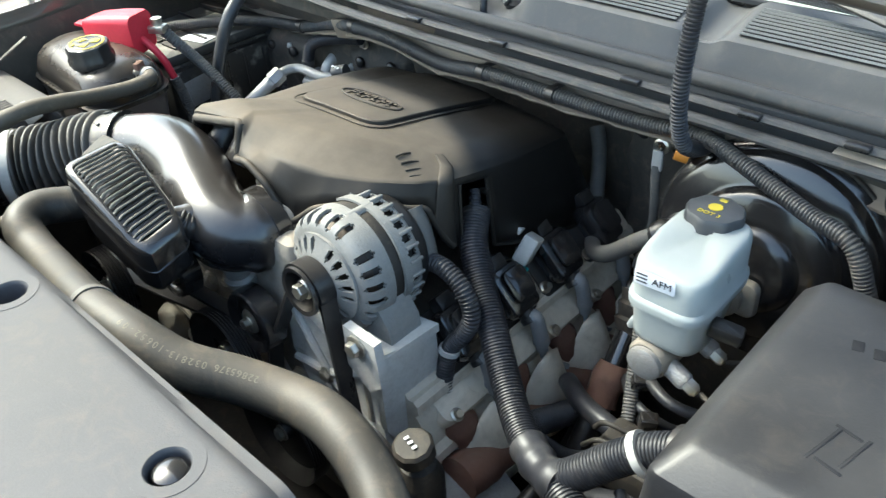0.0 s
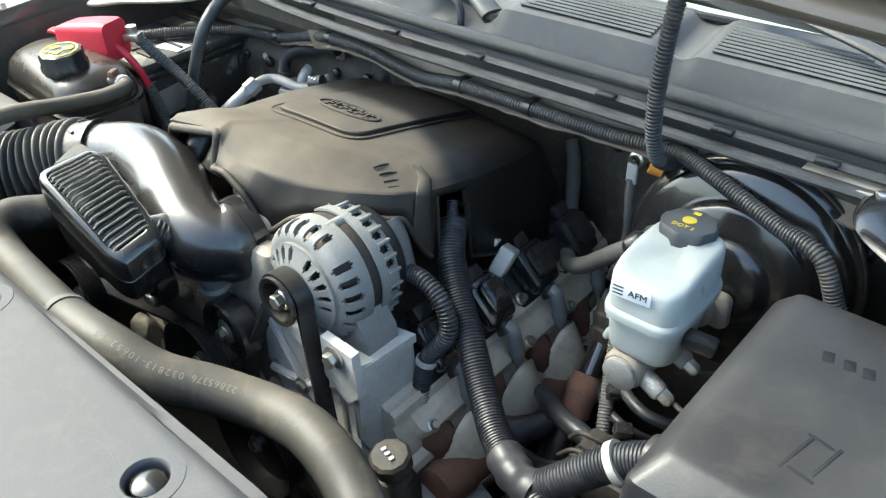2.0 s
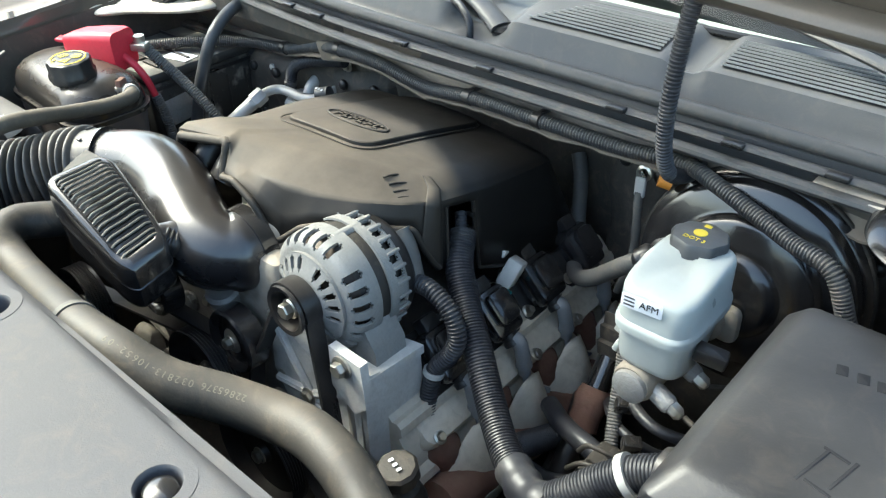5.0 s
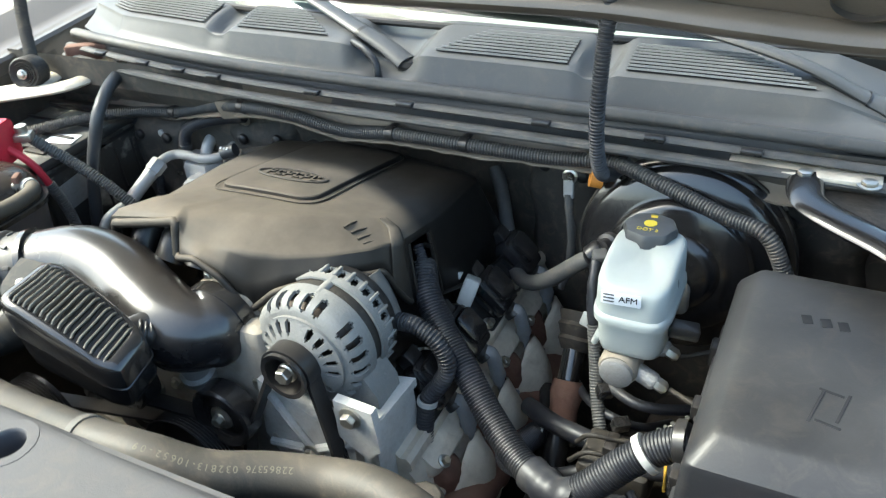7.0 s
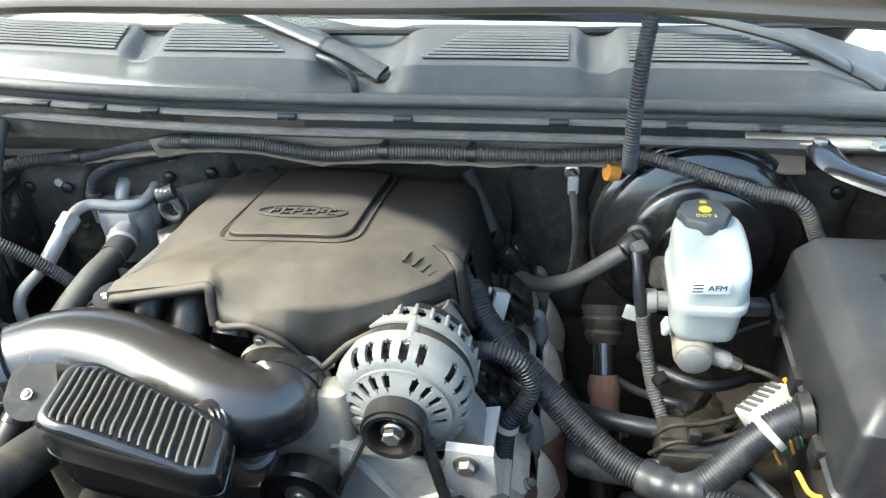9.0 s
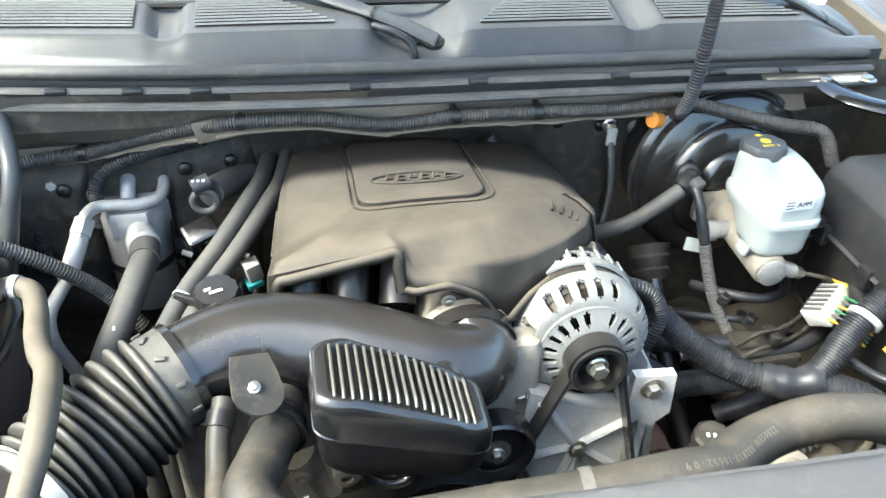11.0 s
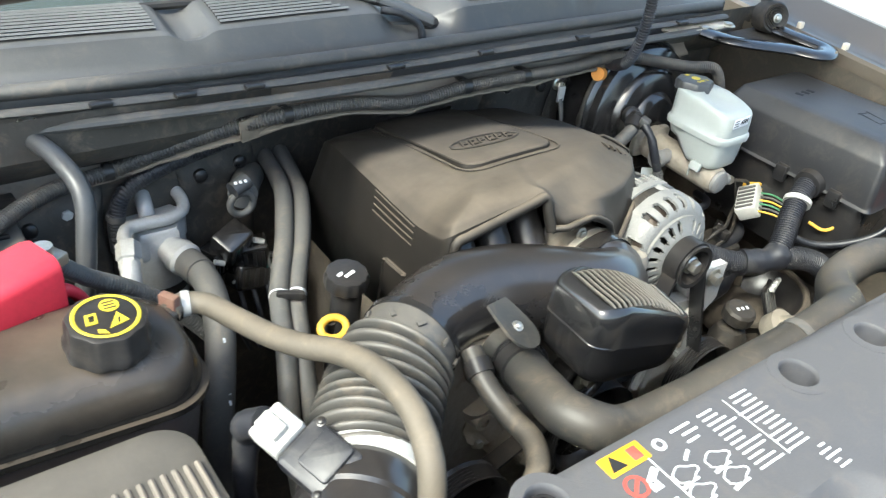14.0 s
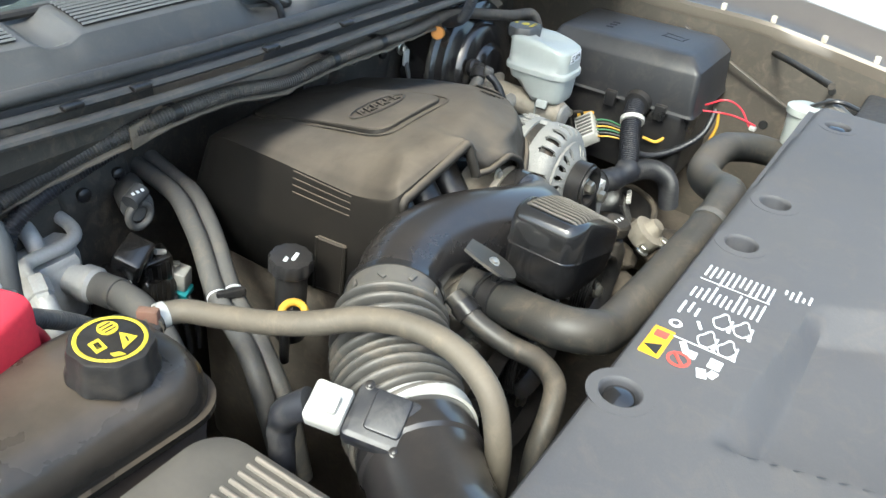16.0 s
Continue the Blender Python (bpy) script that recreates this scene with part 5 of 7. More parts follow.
for k in range(5):
    part("head_bolt", bolt(bmesh.new(), (0.239, 0.40 + 0.10 * k, 0.880), (0.9, 0, 0.3), 0.006, 0.006), M_BLOCK, vc)
for k in range(5):
    part("bolt", bolt(bmesh.new(), VM @ Vector((0.045, -0.20 + 0.10 * k, 0.05)), VM.to_3x3() @ Vector((0, 0, 1)), 0.006, 0.009), M_STEEL, vc)


M_BOOT = mat("grey_boot_rubber", (0.20, 0.208, 0.22), 0.5, dust=0.35, dustcol=(0.3, 0.27, 0.22), fine=260, bump=0.08, grime=0.3)


def coil(y):
    c = thing("ignition_coil", (0.2, y, 0.965), "black ignition coil with a grey boot and plug wire", "ignition coil", "ignition coils")
    m = Matrix.Translation((0.206, y, 0.960)) @ pose(0, 0, 0, 0, 46, 0)
    part("body", boxed((0.070, 0.056, 0.034), m, r=0.012), M_GLOSS, c)
    part("lid", boxed((0.046, 0.040, 0.012), m @ Matrix.Translation((-0.004, 0, 0.032)), r=0.010), M_GLOSS, c)
    part("base_plate", boxed((0.085, 0.082, 0.005), m @ Matrix.Translation((0.0, 0.0, -0.006)), r=0.008), M_BLACK, c)
    part("plug_socket", boxed((0.020, 0.026, 0.022), m @ Matrix.Translation((-0.042, 0, 0.006)), r=0.003), M_BLACK, c)
    for dx, dy in ((-0.026, 0.035), (0.028, -0.035)):
        part("bolt", bolt(bmesh.new(), m @ Vector((dx, dy, -0.001)), m.to_3x3() @ Vector((0, 0, 1)), 0.0058, 0.012), M_STEEL, c)
    t = m @ Vector((0.040, 0, 0.016))
    part("tower", turned([(0.013, 0), (0.012, 0.018), (0.0135, 0.020), (0.0135, 0.026), (0, 0.027)], aim(m @ Vector((0.022, 0, 0.018)), m.to_3x3() @ Vector((1, 0, 0))), seg=16), M_BLACK, c)
    w = [t, t + Vector((0.010, 0.002, 0.002)), t + Vector((0.017, 0.006, -0.026)), t + Vector((0.018, 0.010, -0.056)), t + Vector((0.022, 0.012, -0.095)), t + Vector((0.026, 0.0, -0.122)), t + Vector((0.018, -0.030, -0.135)), t + Vector((-0.004, -0.050, -0.120))]
    part("boot", tube(w[:4], lambda f: (0.0105 if f < 0.8 else 0.0085) + (0.0012 if 0.72 < f < 0.8 else 0), seg=14, step=0.003), M_BOOT, c, "grey rubber boot")
    part("plug_wire", tube(w[3:7], 0.0042, seg=10), M_BOOT, c)
    part("plug_boot", tube([w[6], w[7], w[7] + Vector((-0.020, -0.012, 0.012))], 0.0092, seg=12), M_BOOT, c)


for y in (0.455, 0.555, 0.655, 0.755):
    coil(y)
exm = thing("exhaust_manifold", (0.27, 0.6, 0.75), "rusty exhaust manifold behind dented beige heat shields", "exhaust manifold")
part("log", tube([(0.272, 0.38, 0.80), (0.275, 0.5, 0.79), (0.275, 0.62, 0.78), (0.27, 0.76, 0.76), (0.265, 0.84, 0.70)], 0.032, seg=16, wobble=0.1), M_RUST, exm)


def shield(y, seed):
    """A tall bulging pressed sheet over one runner, its upper front cut away in a curve."""
    bm = bmesh.new()
    rings = []
    for i in range(17):
        u = i / 16
        top = 0.800 + 0.080 * math.sin(math.pi * 0.5 * min(1.0, u / 0.55)) ** 0.8 - 0.030 * max(0.0, (u - 0.6) / 0.4) ** 1.5
        row = []
        for k in range(13):
            v = k / 12
            bulge = 0.042 * math.sin(math.pi * u) ** 0.6 * math.sin(math.pi * (0.12 + 0.68 * v)) ** 0.8
            dent = 0.004 * noise.noise(Vector((u * 3.5, v * 3.5, seed))) + 0.0015 * noise.noise(Vector((u * 11, v * 9, seed + 4)))
            row.append(Vector((0.252 + bulge + dent + 0.012 * v, y + 0.106 * (u - 0.5) + 0.018 * v, top + (0.735 - top) * v)))
        rings.append(row)
    loft(bm, rings, closed=False, caps=(False, False))
    sh = part("heat_shield", bm, M_SHIELD, exm, "dented beige heat shield", angle=60)
    sh.modifiers.new("thickness", "SOLIDIFY").thickness = 0.0018
    part("shield_screw", bolt(bmesh.new(), (0.284, y + 0.012, 0.835), (0.9, 0, 0.4), 0.005, 0.005), M_RUST, exm)


for k, y in enumerate((0.450, 0.560, 0.665, 0.770)):
    part("runner", tube([(0.222, y - 0.034, 0.885), (0.236, y - 0.036, 0.872), (0.246, y - 0.030, 0.842), (0.248, y - 0.012, 0.79)], 0.023, seg=14, wobble=0.15), M_RUST, exm)
    shield(y, k * 3.1)
part("seam_flange", tube([(0.295, 0.40, 0.785), (0.302, 0.55, 0.782), (0.298, 0.70, 0.775)], 0.006, seg=8, squash=0.4), M_SHIELD, exm)
part("lower_plate", loft(bmesh.new(), [[Vector((x, y, z)) for x, z in ((0.235, 0.80), (0.29, 0.785), (0.345, 0.745), (0.344, 0.742), (0.289, 0.782), (0.234, 0.797))] for y in (0.33, 0.36, 0.40, 0.44)]), M_ALU, exm, "bare embossed metal sheet")

th = thing("thermostat_housing", (-0.08, 0.34, 0.95), "grimy cast thermostat housing behind the belt", "thermostat housing")
part("elbow", tube([(-0.202, 0.330, 0.976), (-0.182, 0.335, 0.931), (-0.150, 0.330, 0.876)], 0.020, seg=16, wobble=0.08), M_BLOCK, th)
part("stub", turned([(0.024, 0), (0.024, 0.012), (0.019, 0.016), (0.019, 0.05), (0.022, 0.052), (0.022, 0.06), (0, 0.06)], aim((-0.044, 0.325, 1.008), (0.1, -0.3, 0.9)), seg=24), M_ALU, th)
part("flange", turned([(0, 0), (0.030, 0), (0.033, 0.004), (0.033, 0.012), (0, 0.014)], aim((-0.182, 0.335, 0.931), (-0.1, -1, 0.2)), seg=10), M_BLOCK, th)
for k in range(3):
    part("bolt", bolt(bmesh.new(), Vector((-0.182, 0.335, 0.931)) + Vector((0.026 * math.cos(k * 2.1), -0.013, 0.026 * math.sin(k * 2.1))), (-0.1, -1, 0.2), 0.006, 0.008), M_STEEL, th)
cst = thing("engine_front_castings", (-0.05, 0.33, 0.9), "tan dusty castings and bosses on the engine front", "engine casting")
for k, p in enumerate(((-0.150, 0.330, 0.876), (-0.310, 0.300, 0.784), (-0.02, 0.335, 0.93), (0.055, 0.335, 0.99), (-0.15, 0.33, 0.95))):
    lump = bmesh.new()
    bmesh.ops.create_icosphere(lump, subdivisions=3, radius=0.035)
    for v in lump.verts:
        v.co *= 1 + 0.25 * noise.noise(v.co * 40 + Vector((k * 5.0, 0, 0)))
        v.co.y *= 0.55
        v.co += Vector(p) + Vector((0, 0.02, 0))
    part("casting", lump, M_BLOCK, cst)


# ---- brake booster, master cylinder and reservoir ----
boost = thing("brake_booster", (0.455, 0.72, 0.92), "large round black brake booster on the firewall", "brake booster")
BM_ = aim((0.470, 0.800, 1.040), (0.02, -1, 0.10))
part("drum", turned([(0.128, 0.0), (0.133, 0.03), (0.133, 0.060), (0.142, 0.064), (0.142, 0.074), (0.138, 0.078), (0.134, 0.080), (0.131, 0.094), (0.125, 0.099), (0.102, 0.101), (0.098, 0.103), (0.094, 0.113), (0.088, 0.117), (0.056, 0.119), (0.050, 0.128), (0.040, 0.132), (0, 0.132)], BM_, seg=64), M_GLOSS, boost)
part("crimp_ring", tube([BM_ @ Vector((0.141 * math.cos(a), 0.141 * math.sin(a), 0.069)) for a in (2 * math.pi * k / 40 for k in range(41))], 0.0045, seg=8), M_DARK, boost)
for k in range(10):
    a = radians(36 * k + 12)
    part("crimp_tab", boxed((0.020, 0.005, 0.010), BM_ @ Matrix.Rotation(a, 4, "Z") @ Matrix.Translation((0, 0.143, 0.064)), r=0.001), M_DARK, boost)
part("valve_grommet", turned([(0.017, 0), (0.016, 0.010), (0.011, 0.012), (0.010, 0.024), (0, 0.024)], aim((0.388, 0.668, 1.085), (-0.25, -0.9, 0.3)), seg=20), M_BLACK, boost)

mc = thing("brake_master_cylinder", (0.45, 0.55, 0.99), "cast aluminium brake master cylinder below its reservoir", "master cylinder")
MAX = Vector((-0.03, -1, -0.02))
part("barrel", turned([(0.030, 0), (0.030, 0.015), (0.024, 0.02), (0.024, 0.155), (0.0215, 0.160), (0.0, 0.160)], aim((0.452, 0.660, 1.028), MAX), seg=32), M_BLOCK, mc)
part("flange", boxed((0.09, 0.05, 0.014), aim((0.452, 0.668, 1.028), MAX), r=0.012), M_BLOCK, mc)
part("end_plug", turned([(0.020, 0), (0.020, 0.006), (0.017, 0.008), (0, 0.008)], aim((0.4475, 0.5005, 1.0245), MAX), seg=28), M_ALU, mc)
for y in (0.515, 0.575):
    part("port", turned([(0.011, 0), (0.011, 0.022), (0.009, 0.026), (0, 0.026)], aim((0.468, y, 1.02), (0.9, -0.2, -0.25)), seg=16), M_ALU, mc)
    part("fitting", turned([(0.0085, 0), (0.0085, 0.014), (0.005, 0.018), (0, 0.018)], aim((0.489, y - 0.004, 1.014), (0.9, -0.2, -0.25)), seg=6), M_STEEL, mc)
part("side_port", turned([(0.013, 0), (0.013, 0.02), (0.016, 0.022), (0.016, 0.034), (0, 0.034)], aim((0.432, 0.60, 1.03), (-1, 0, -0.05)), seg=18), M_ALU, mc)
part("tab", boxed((0.018, 0.004, 0.03), Matrix.Translation((0.432, 0.546, 1.018)), r=0.003), M_RES, mc)

resv = thing("brake_fluid_reservoir", (0.455, 0.545, 1.04), "translucent white brake fluid reservoir with a black cap", "reservoir")


def res_ring(z, grow, nose):
    out = []
    for k in range(56):
        a = 2 * math.pi * k / 56
        sx, sy = math.cos(a), math.sin(a)
        px = 0.0435 * math.copysign(abs(sx) ** 0.38, sx)
        py = 0.0615 * math.copysign(abs(sy) ** 0.42, sy)
        px *= 1.0 - 0.07 * max(0, -sy) ** 2
        drop = 0.010 * max(0.0, -py / 0.0615) * min(1.0, max(0.0, (z - 1.125) / 0.03)) - 0.030 * min(1.0, max(0.0, py / 0.03)) * min(1.0, max(0.0, (1.092 - z) / 0.035))
        out.append(Vector((0.457 + px * (1 + grow), 0.5565 + py * (1 + grow) + nose, z - drop)))
    return out


levels = [(1.047, -0.20, 0.0), (1.050, -0.13, 0.0), (1.057, -0.10, 0), (1.094, -0.06, 0), (1.0965, 0.030, 0), (1.1035, 0.040, 0), (1.1075, 0.028, 0), (1.1095, -0.02, 0), (1.128, -0.026, 0), (1.148, -0.036, 0.001), (1.1540, -0.06, 0.002), (1.1575, -0.12, 0.004), (1.1585, -0.22, 0.008), (1.159, -0.5, 0.014), (1.159, -0.8, 0.02)]
part("tank", loft(bmesh.new(), [res_ring(*q) for q in levels]), M_RES, resv, angle=50)
part("neck", turned([(0.025, 0), (0.0235, 0.016), (0, 0.016)], Matrix.Translation((0.4525, 0.602, 1.146)) @ pose(0, 0, 0, -6), seg=32), M_RES, resv)
CAPM = Matrix.Translation((0.4525, 0.603, 1.154)) @ pose(0, 0, 0, -4)
cap = part("cap", turned([(0.026, -0.004), (0.030, -0.002), (0.031, 0.010), (0.0285, 0.0145), (0.022, 0.016), (0, 0.0165)], CAPM, seg=72, lobes=8, lobe=0.035), M_COWL, resv, "black scalloped screw cap with yellow print")
part("print_disc", turned([(0.0, 0.0172), (0.0075, 0.0172), (0.0075, 0.0162)], CAPM @ Matrix.Translation((0, -0.001, 0)), seg=24), M_YPRINT, cap)
text("print_word", "DOT 3", 0.0085, CAPM @ Matrix.Translation((0.0, -0.0165, 0.0166)), M_YPRINT, cap, 0.0003)
part("print_bar", boxed((0.008, 0.006, 0.0008), CAPM @ Matrix.Translation((0.0, 0.0175, 0.0162)), r=0.0006), M_YPRINT, cap)
LBM = Matrix.Translation((0.4495, 0.4945, 1.1375)) @ pose(0, 0, 0, 90, 0, 4)
lab = part("label", boxed((0.044, 0.017, 0.0008), LBM, r=0.002), M_WPRINT, resv, "white label with black lettering")
text("lettering", "AFM", 0.0110, LBM @ Matrix.Translation((0.008, 0, 0.0011)), M_KPRINT, lab)
for k in range(3):
    part("print_bar", boxed((0.012, 0.0018, 0.0006), LBM @ Matrix.Translation((-0.0135, -0.0045 + 0.0045 * k, 0.0007)), r=0.0004), M_COWL, lab)
part("level_plug", boxed((0.034, 0.020, 0.016), Matrix.Translation((0.512, 0.535, 1.072)) @ pose(0, 0, 0, 0, 10, 15), r=0.003), M_BLACK, resv, "black fluid level plug")
part("lower_lobe", turned([(0.021, 0), (0.022, 0.02), (0.02, 0.028), (0, 0.028)], Matrix.Translation((0.452, 0.535, 1.036)), seg=28), M_RES, resv)
part("mount_ear", boxed((0.008, 0.022, 0.016), Matrix.Translation((0.412, 0.530, 1.04)) @ pose(0, 0, 0, 0, 20, 0), r=0.003), M_RES, resv)

lines = thing("brake_lines", (0.5, 0.5, 0.9), "thin black steel brake lines looping below the cylinder", "brake line")
part("line", tube([(0.508, 0.510, 1.008), (0.545, 0.50, 1.0), (0.56, 0.505, 0.975), (0.53, 0.50, 0.945), (0.47, 0.47, 0.945), (0.43, 0.46, 0.95), (0.41, 0.47, 0.92)], 0.0032, seg=10), M_DARK, lines)
part("line", tube([(0.508, 0.570, 1.008), (0.556, 0.565, 1.03), (0.565, 0.54, 0.99), (0.545, 0.50, 0.93), (0.47, 0.46, 0.925), (0.43, 0.45, 0.93), (0.405, 0.455, 0.90)], 0.0032, seg=10), M_DARK, lines)
part("line_clip", boxed((0.016, 0.03, 0.016), Matrix.Translation((0.455, 0.465, 0.93)), r=0.003), M_BLACK, lines)
part("valve_block", boxed((0.09, 0.07, 0.05), Matrix.Translation((0.46, 0.48, 0.86)), r=0.008), M_DARK, lines)

vac = thing("vacuum_hose", (0.25, 0.75, 0.94), "grey rubber vacuum hose running to the booster", "hose")
part("hose", tube([(0.135, 0.868, 1.055), (0.150, 0.855, 1.03), (0.180, 0.808, 0.985), (0.212, 0.755, 0.955), (0.245, 0.705, 0.965), (0.30, 0.655, 1.012), (0.350, 0.640, 1.062), (0.368, 0.640, 1.077)], 0.0115, seg=16), M_HOSE, vac)
part("check_valve", turned([(0.010, 0), (0.014, 0.004), (0.014, 0.02), (0.011, 0.024), (0, 0.024)], aim((0.366, 0.642, 1.075), (0.6, 0.35, 0.6)), seg=18), M_BLACK, vac)
part("sensor", boxed((0.020, 0.018, 0.015), Matrix.Translation((0.384, 0.634, 1.082)) @ pose(0, 0, 0, 20, 0, 30), r=0.004), M_HOSE, vac, "grey green sensor plug")

sl = thing("sensor_loom", (0.42, 0.52, 0.9), "taped black wire loom hanging below the booster valve", "wire loom")
part("tape", tube([(0.382, 0.628, 1.085), (0.384, 0.610, 1.07), (0.388, 0.595, 1.04), (0.393, 0.585, 1.015)], 0.0075, seg=12, wobble=0.2), M_LOOM, sl)
part("conduit", tube([(0.393, 0.585, 1.015), (0.400, 0.572, 0.98), (0.412, 0.545, 0.93), (0.435, 0.50, 0.88), (0.445, 0.48, 0.84)], 0.0085, seg=12, ribs=0.004), M_HOSE, sl)

strap = thing("ground_strap", (0.305, 0.75, 0.98), "frayed grey ground strap hanging from a firewall stud", "ground strap")
part("stud", bolt(bmesh.new(), (0.298, 0.770, 1.118), (0, -1, 0.1), 0.0075, 0.012), M_STEEL, strap)
part("lug", boxed((0.016, 0.006, 0.030), Matrix.Translation((0.300, 0.758, 1.088)), r=0.003), M_ALU2, strap)
part("braid", tube([(0.300, 0.757, 1.095), (0.303, 0.752, 1.07), (0.308, 0.748, 1.03), (0.306, 0.742, 0.98), (0.296, 0.735, 0.94)], 0.006, seg=10, squash=0.6, wobble=0.2), M_HOSE, strap)

shaft = thing("steering_shaft", (0.37, 0.57, 0.7), "black steering shaft with a rusty joint", "steering shaft")
part("boot", turned([(0.035, 0), (0.030, 0.015), (0.033, 0.02), (0.026, 0.035), (0.029, 0.04), (0.021, 0.055), (0, 0.055)], aim((0.353, 0.672, 0.955), (0.0, -0.55, -0.6)), seg=28), M_DARK, shaft, "dark ribbed rubber boot")
part("upper", tube([(0.352, 0.640, 0.93), (0.354, 0.600, 0.885)], 0.0155, seg=18), M_GLOSS, shaft)
part("joint", tube([(0.354, 0.602, 0.887), (0.357, 0.565, 0.845)], 0.021, seg=16, wobble=0.15), M_RUST, shaft, "rusty universal joint")
part("lower", tube([(0.357, 0.565, 0.845), (0.36, 0.50, 0.78), (0.36, 0.40, 0.66)], 0.017, seg=18), M_BLACK, shaft)
for sx in (-1, 1):
    part("bolt", bolt(bmesh.new(), (0.357 + sx * 0.022, 0.55, 0.83), (sx, -0.2, 0.1), 0.008, 0.012), M_STEEL, shaft)

# ---- fuse box ----
fuse = thing("fuse_box", (0.65, 0.44, 0.9), "large dusty black fuse box with a sloped-edge lid", "fuse box")


def fuse_ring(z, l, r, f, b):
    """A rounded outline with its left, right, front and back."""
    w, d = r - l, b - f
    return [Vector(((l + r) / 2 + x, (f + b) / 2 + y, z)) for x, y in rrect(w, d, 0.011, 4)]


lid = [fuse_ring(1.048, 0.548, 0.765, 0.288, 0.606), fuse_ring(1.052, 0.552, 0.762, 0.290, 0.604), fuse_ring(1.058, 0.553, 0.761, 0.292, 0.603), fuse_ring(1.122, 0.558, 0.757, 0.297, 0.600),
       fuse_ring(1.128, 0.5605, 0.756, 0.299, 0.599), fuse_ring(1.1475, 0.577, 0.748, 0.322, 0.592), fuse_ring(1.150, 0.582, 0.744, 0.328, 0.588), fuse_ring(1.151, 0.60, 0.73, 0.345, 0.575)]
bm = bmesh.new()
tilt = []
for ring in lid:
    tilt.append([p + Vector((0, 0, 0.020 * (0.6 - p.y) - 0.004)) if p.z > 1.06 else p for p in ring])
loft(bm, tilt)
LIDM = part("lid", bm, mat("fuse_lid_plastic", (0.013, 0.0135, 0.016), 0.4, dust=0.32, dustcol=(0.2, 0.19, 0.18), scale=6, fine=400, bump=0.1, grime=0.08), fuse, angle=28)
part("base", boxed((0.19, 0.295, 0.15), Matrix.Translation((0.657, 0.447, 0.9)), r=0.02), M_BLACK, fuse)
for k in range(3):
    part("clip", boxed((0.012, 0.022, 0.03), Matrix.Translation((0.549, 0.35 + 0.1 * k, 1.03)), r=0.003), M_BLACK, fuse)
def bar_on_lid(x, y, w, d, a=0):
    part("moulded_mark", boxed((w, d, 0.0007), Matrix.Translation((x, y, 1.1468 + 0.020 * (0.6 - y))) @ pose(0, 0, 0, -1.1, 0, a), r=0.0008), M_MARK, fuse)
for dx, dy, w, d, a in ((0, 0, 0.045, 0.003, 78), (0.022, 0.004, 0.04, 0.003, 78), (0.011, 0.022, 0.022, 0.003, -12), (0.011, -0.02, 0.022, 0.003, -12)):
    bar_on_lid(0.655 + dx, 0.388 + dy, w, d, a)
for dx in (0, 0.018, 0.034):
    bar_on_lid(0.635 + dx, 0.512, 0.010, 0.014, 15)
part("cable_entry", turned([(0.026, 0), (0.024, 0.012), (0.02, 0.014), (0, 0.014)], aim((0.552, 0.395, 1.052), (-1, 0, -0.2)), seg=24), M_BLACK, fuse)

# ---- wire looms ----
loom = thing("firewall_loom", (0.1, 0.71, 1.1), "ribbed black wire loom clipped along the firewall", "wire loom")
part("conduit", tube([(-0.70, 0.62, 1.11), (-0.62, 0.70, 1.115), (-0.54, 0.765, 1.112), (-0.465, 0.785, 1.112), (-0.36, 0.765, 1.145), (-0.245, 0.728, 1.176), (-0.15, 0.722, 1.178), (-0.05, 0.722, 1.164), (0.043, 0.713, 1.176), (0.162, 0.714, 1.175), (0.28, 0.722, 1.170), (0.377, 0.722, 1.175), (0.422, 0.705, 1.172), (0.471, 0.690, 1.163), (0.526, 0.670, 1.155), (0.576, 0.652, 1.150), (0.606, 0.645, 1.100)], 0.0095, seg=12, ribs=0.0042, depth=0.18), M_LOOM2, loom)
for p in ((-0.245, 0.728, 1.176), (0.043, 0.713, 1.176), (0.162, 0.714, 1.175), (0.384, 0.732, 1.172), (-0.465, 0.785, 1.112)):
    c = part("clip", turned([(0.0115, -0.006), (0.0115, 0.006), (0, 0.006)], aim(p, (1, -0.05, 0)), seg=16), M_BLACK, loom)
    part("clip_stem", boxed((0.008, 0.03, 0.008), Matrix.Translation((p[0], p[1] + 0.014, p[2] + 0.004)), r=0.002), M_BLACK, c)

main = thing("main_loom", (0.33, 0.42, 0.9), "thick taped black engine loom with muddy ribs", "wire loom")
part("trunk", tube([(0.172, 0.545, 1.085), (0.192, 0.515, 1.062), (0.222, 0.490, 1.035), (0.268, 0.458, 1.005), (0.318, 0.422, 0.972), (0.372, 0.384, 0.955), (0.42, 0.358, 0.958), (0.452, 0.348, 0.965)], 0.0175, seg=18, ribs=0.0040, depth=0.085), M_LOOM, main)
part("fuse_branch", tube([(0.435, 0.352, 0.960), (0.462, 0.362, 0.985), (0.490, 0.378, 1.012), (0.520, 0.390, 1.036), (0.556, 0.398, 1.056)], 0.0178, seg=18, ribs=0.0040, depth=0.085), M_LOOM, main)
part("lower_branch", tube([(0.42, 0.358, 0.958), (0.465, 0.338, 0.962), (0.505, 0.318, 0.952), (0.535, 0.300, 0.925), (0.55, 0.29, 0.87)], 0.0185, seg=18, ribs=0.0040, depth=0.085), M_LOOM, main)
part("tape", tube([(0.385, 0.376, 0.955), (0.42, 0.358, 0.958), (0.452, 0.349, 0.968)], 0.0215, seg=18, wobble=0.18), M_LOOM, main, "wrapped black tape")
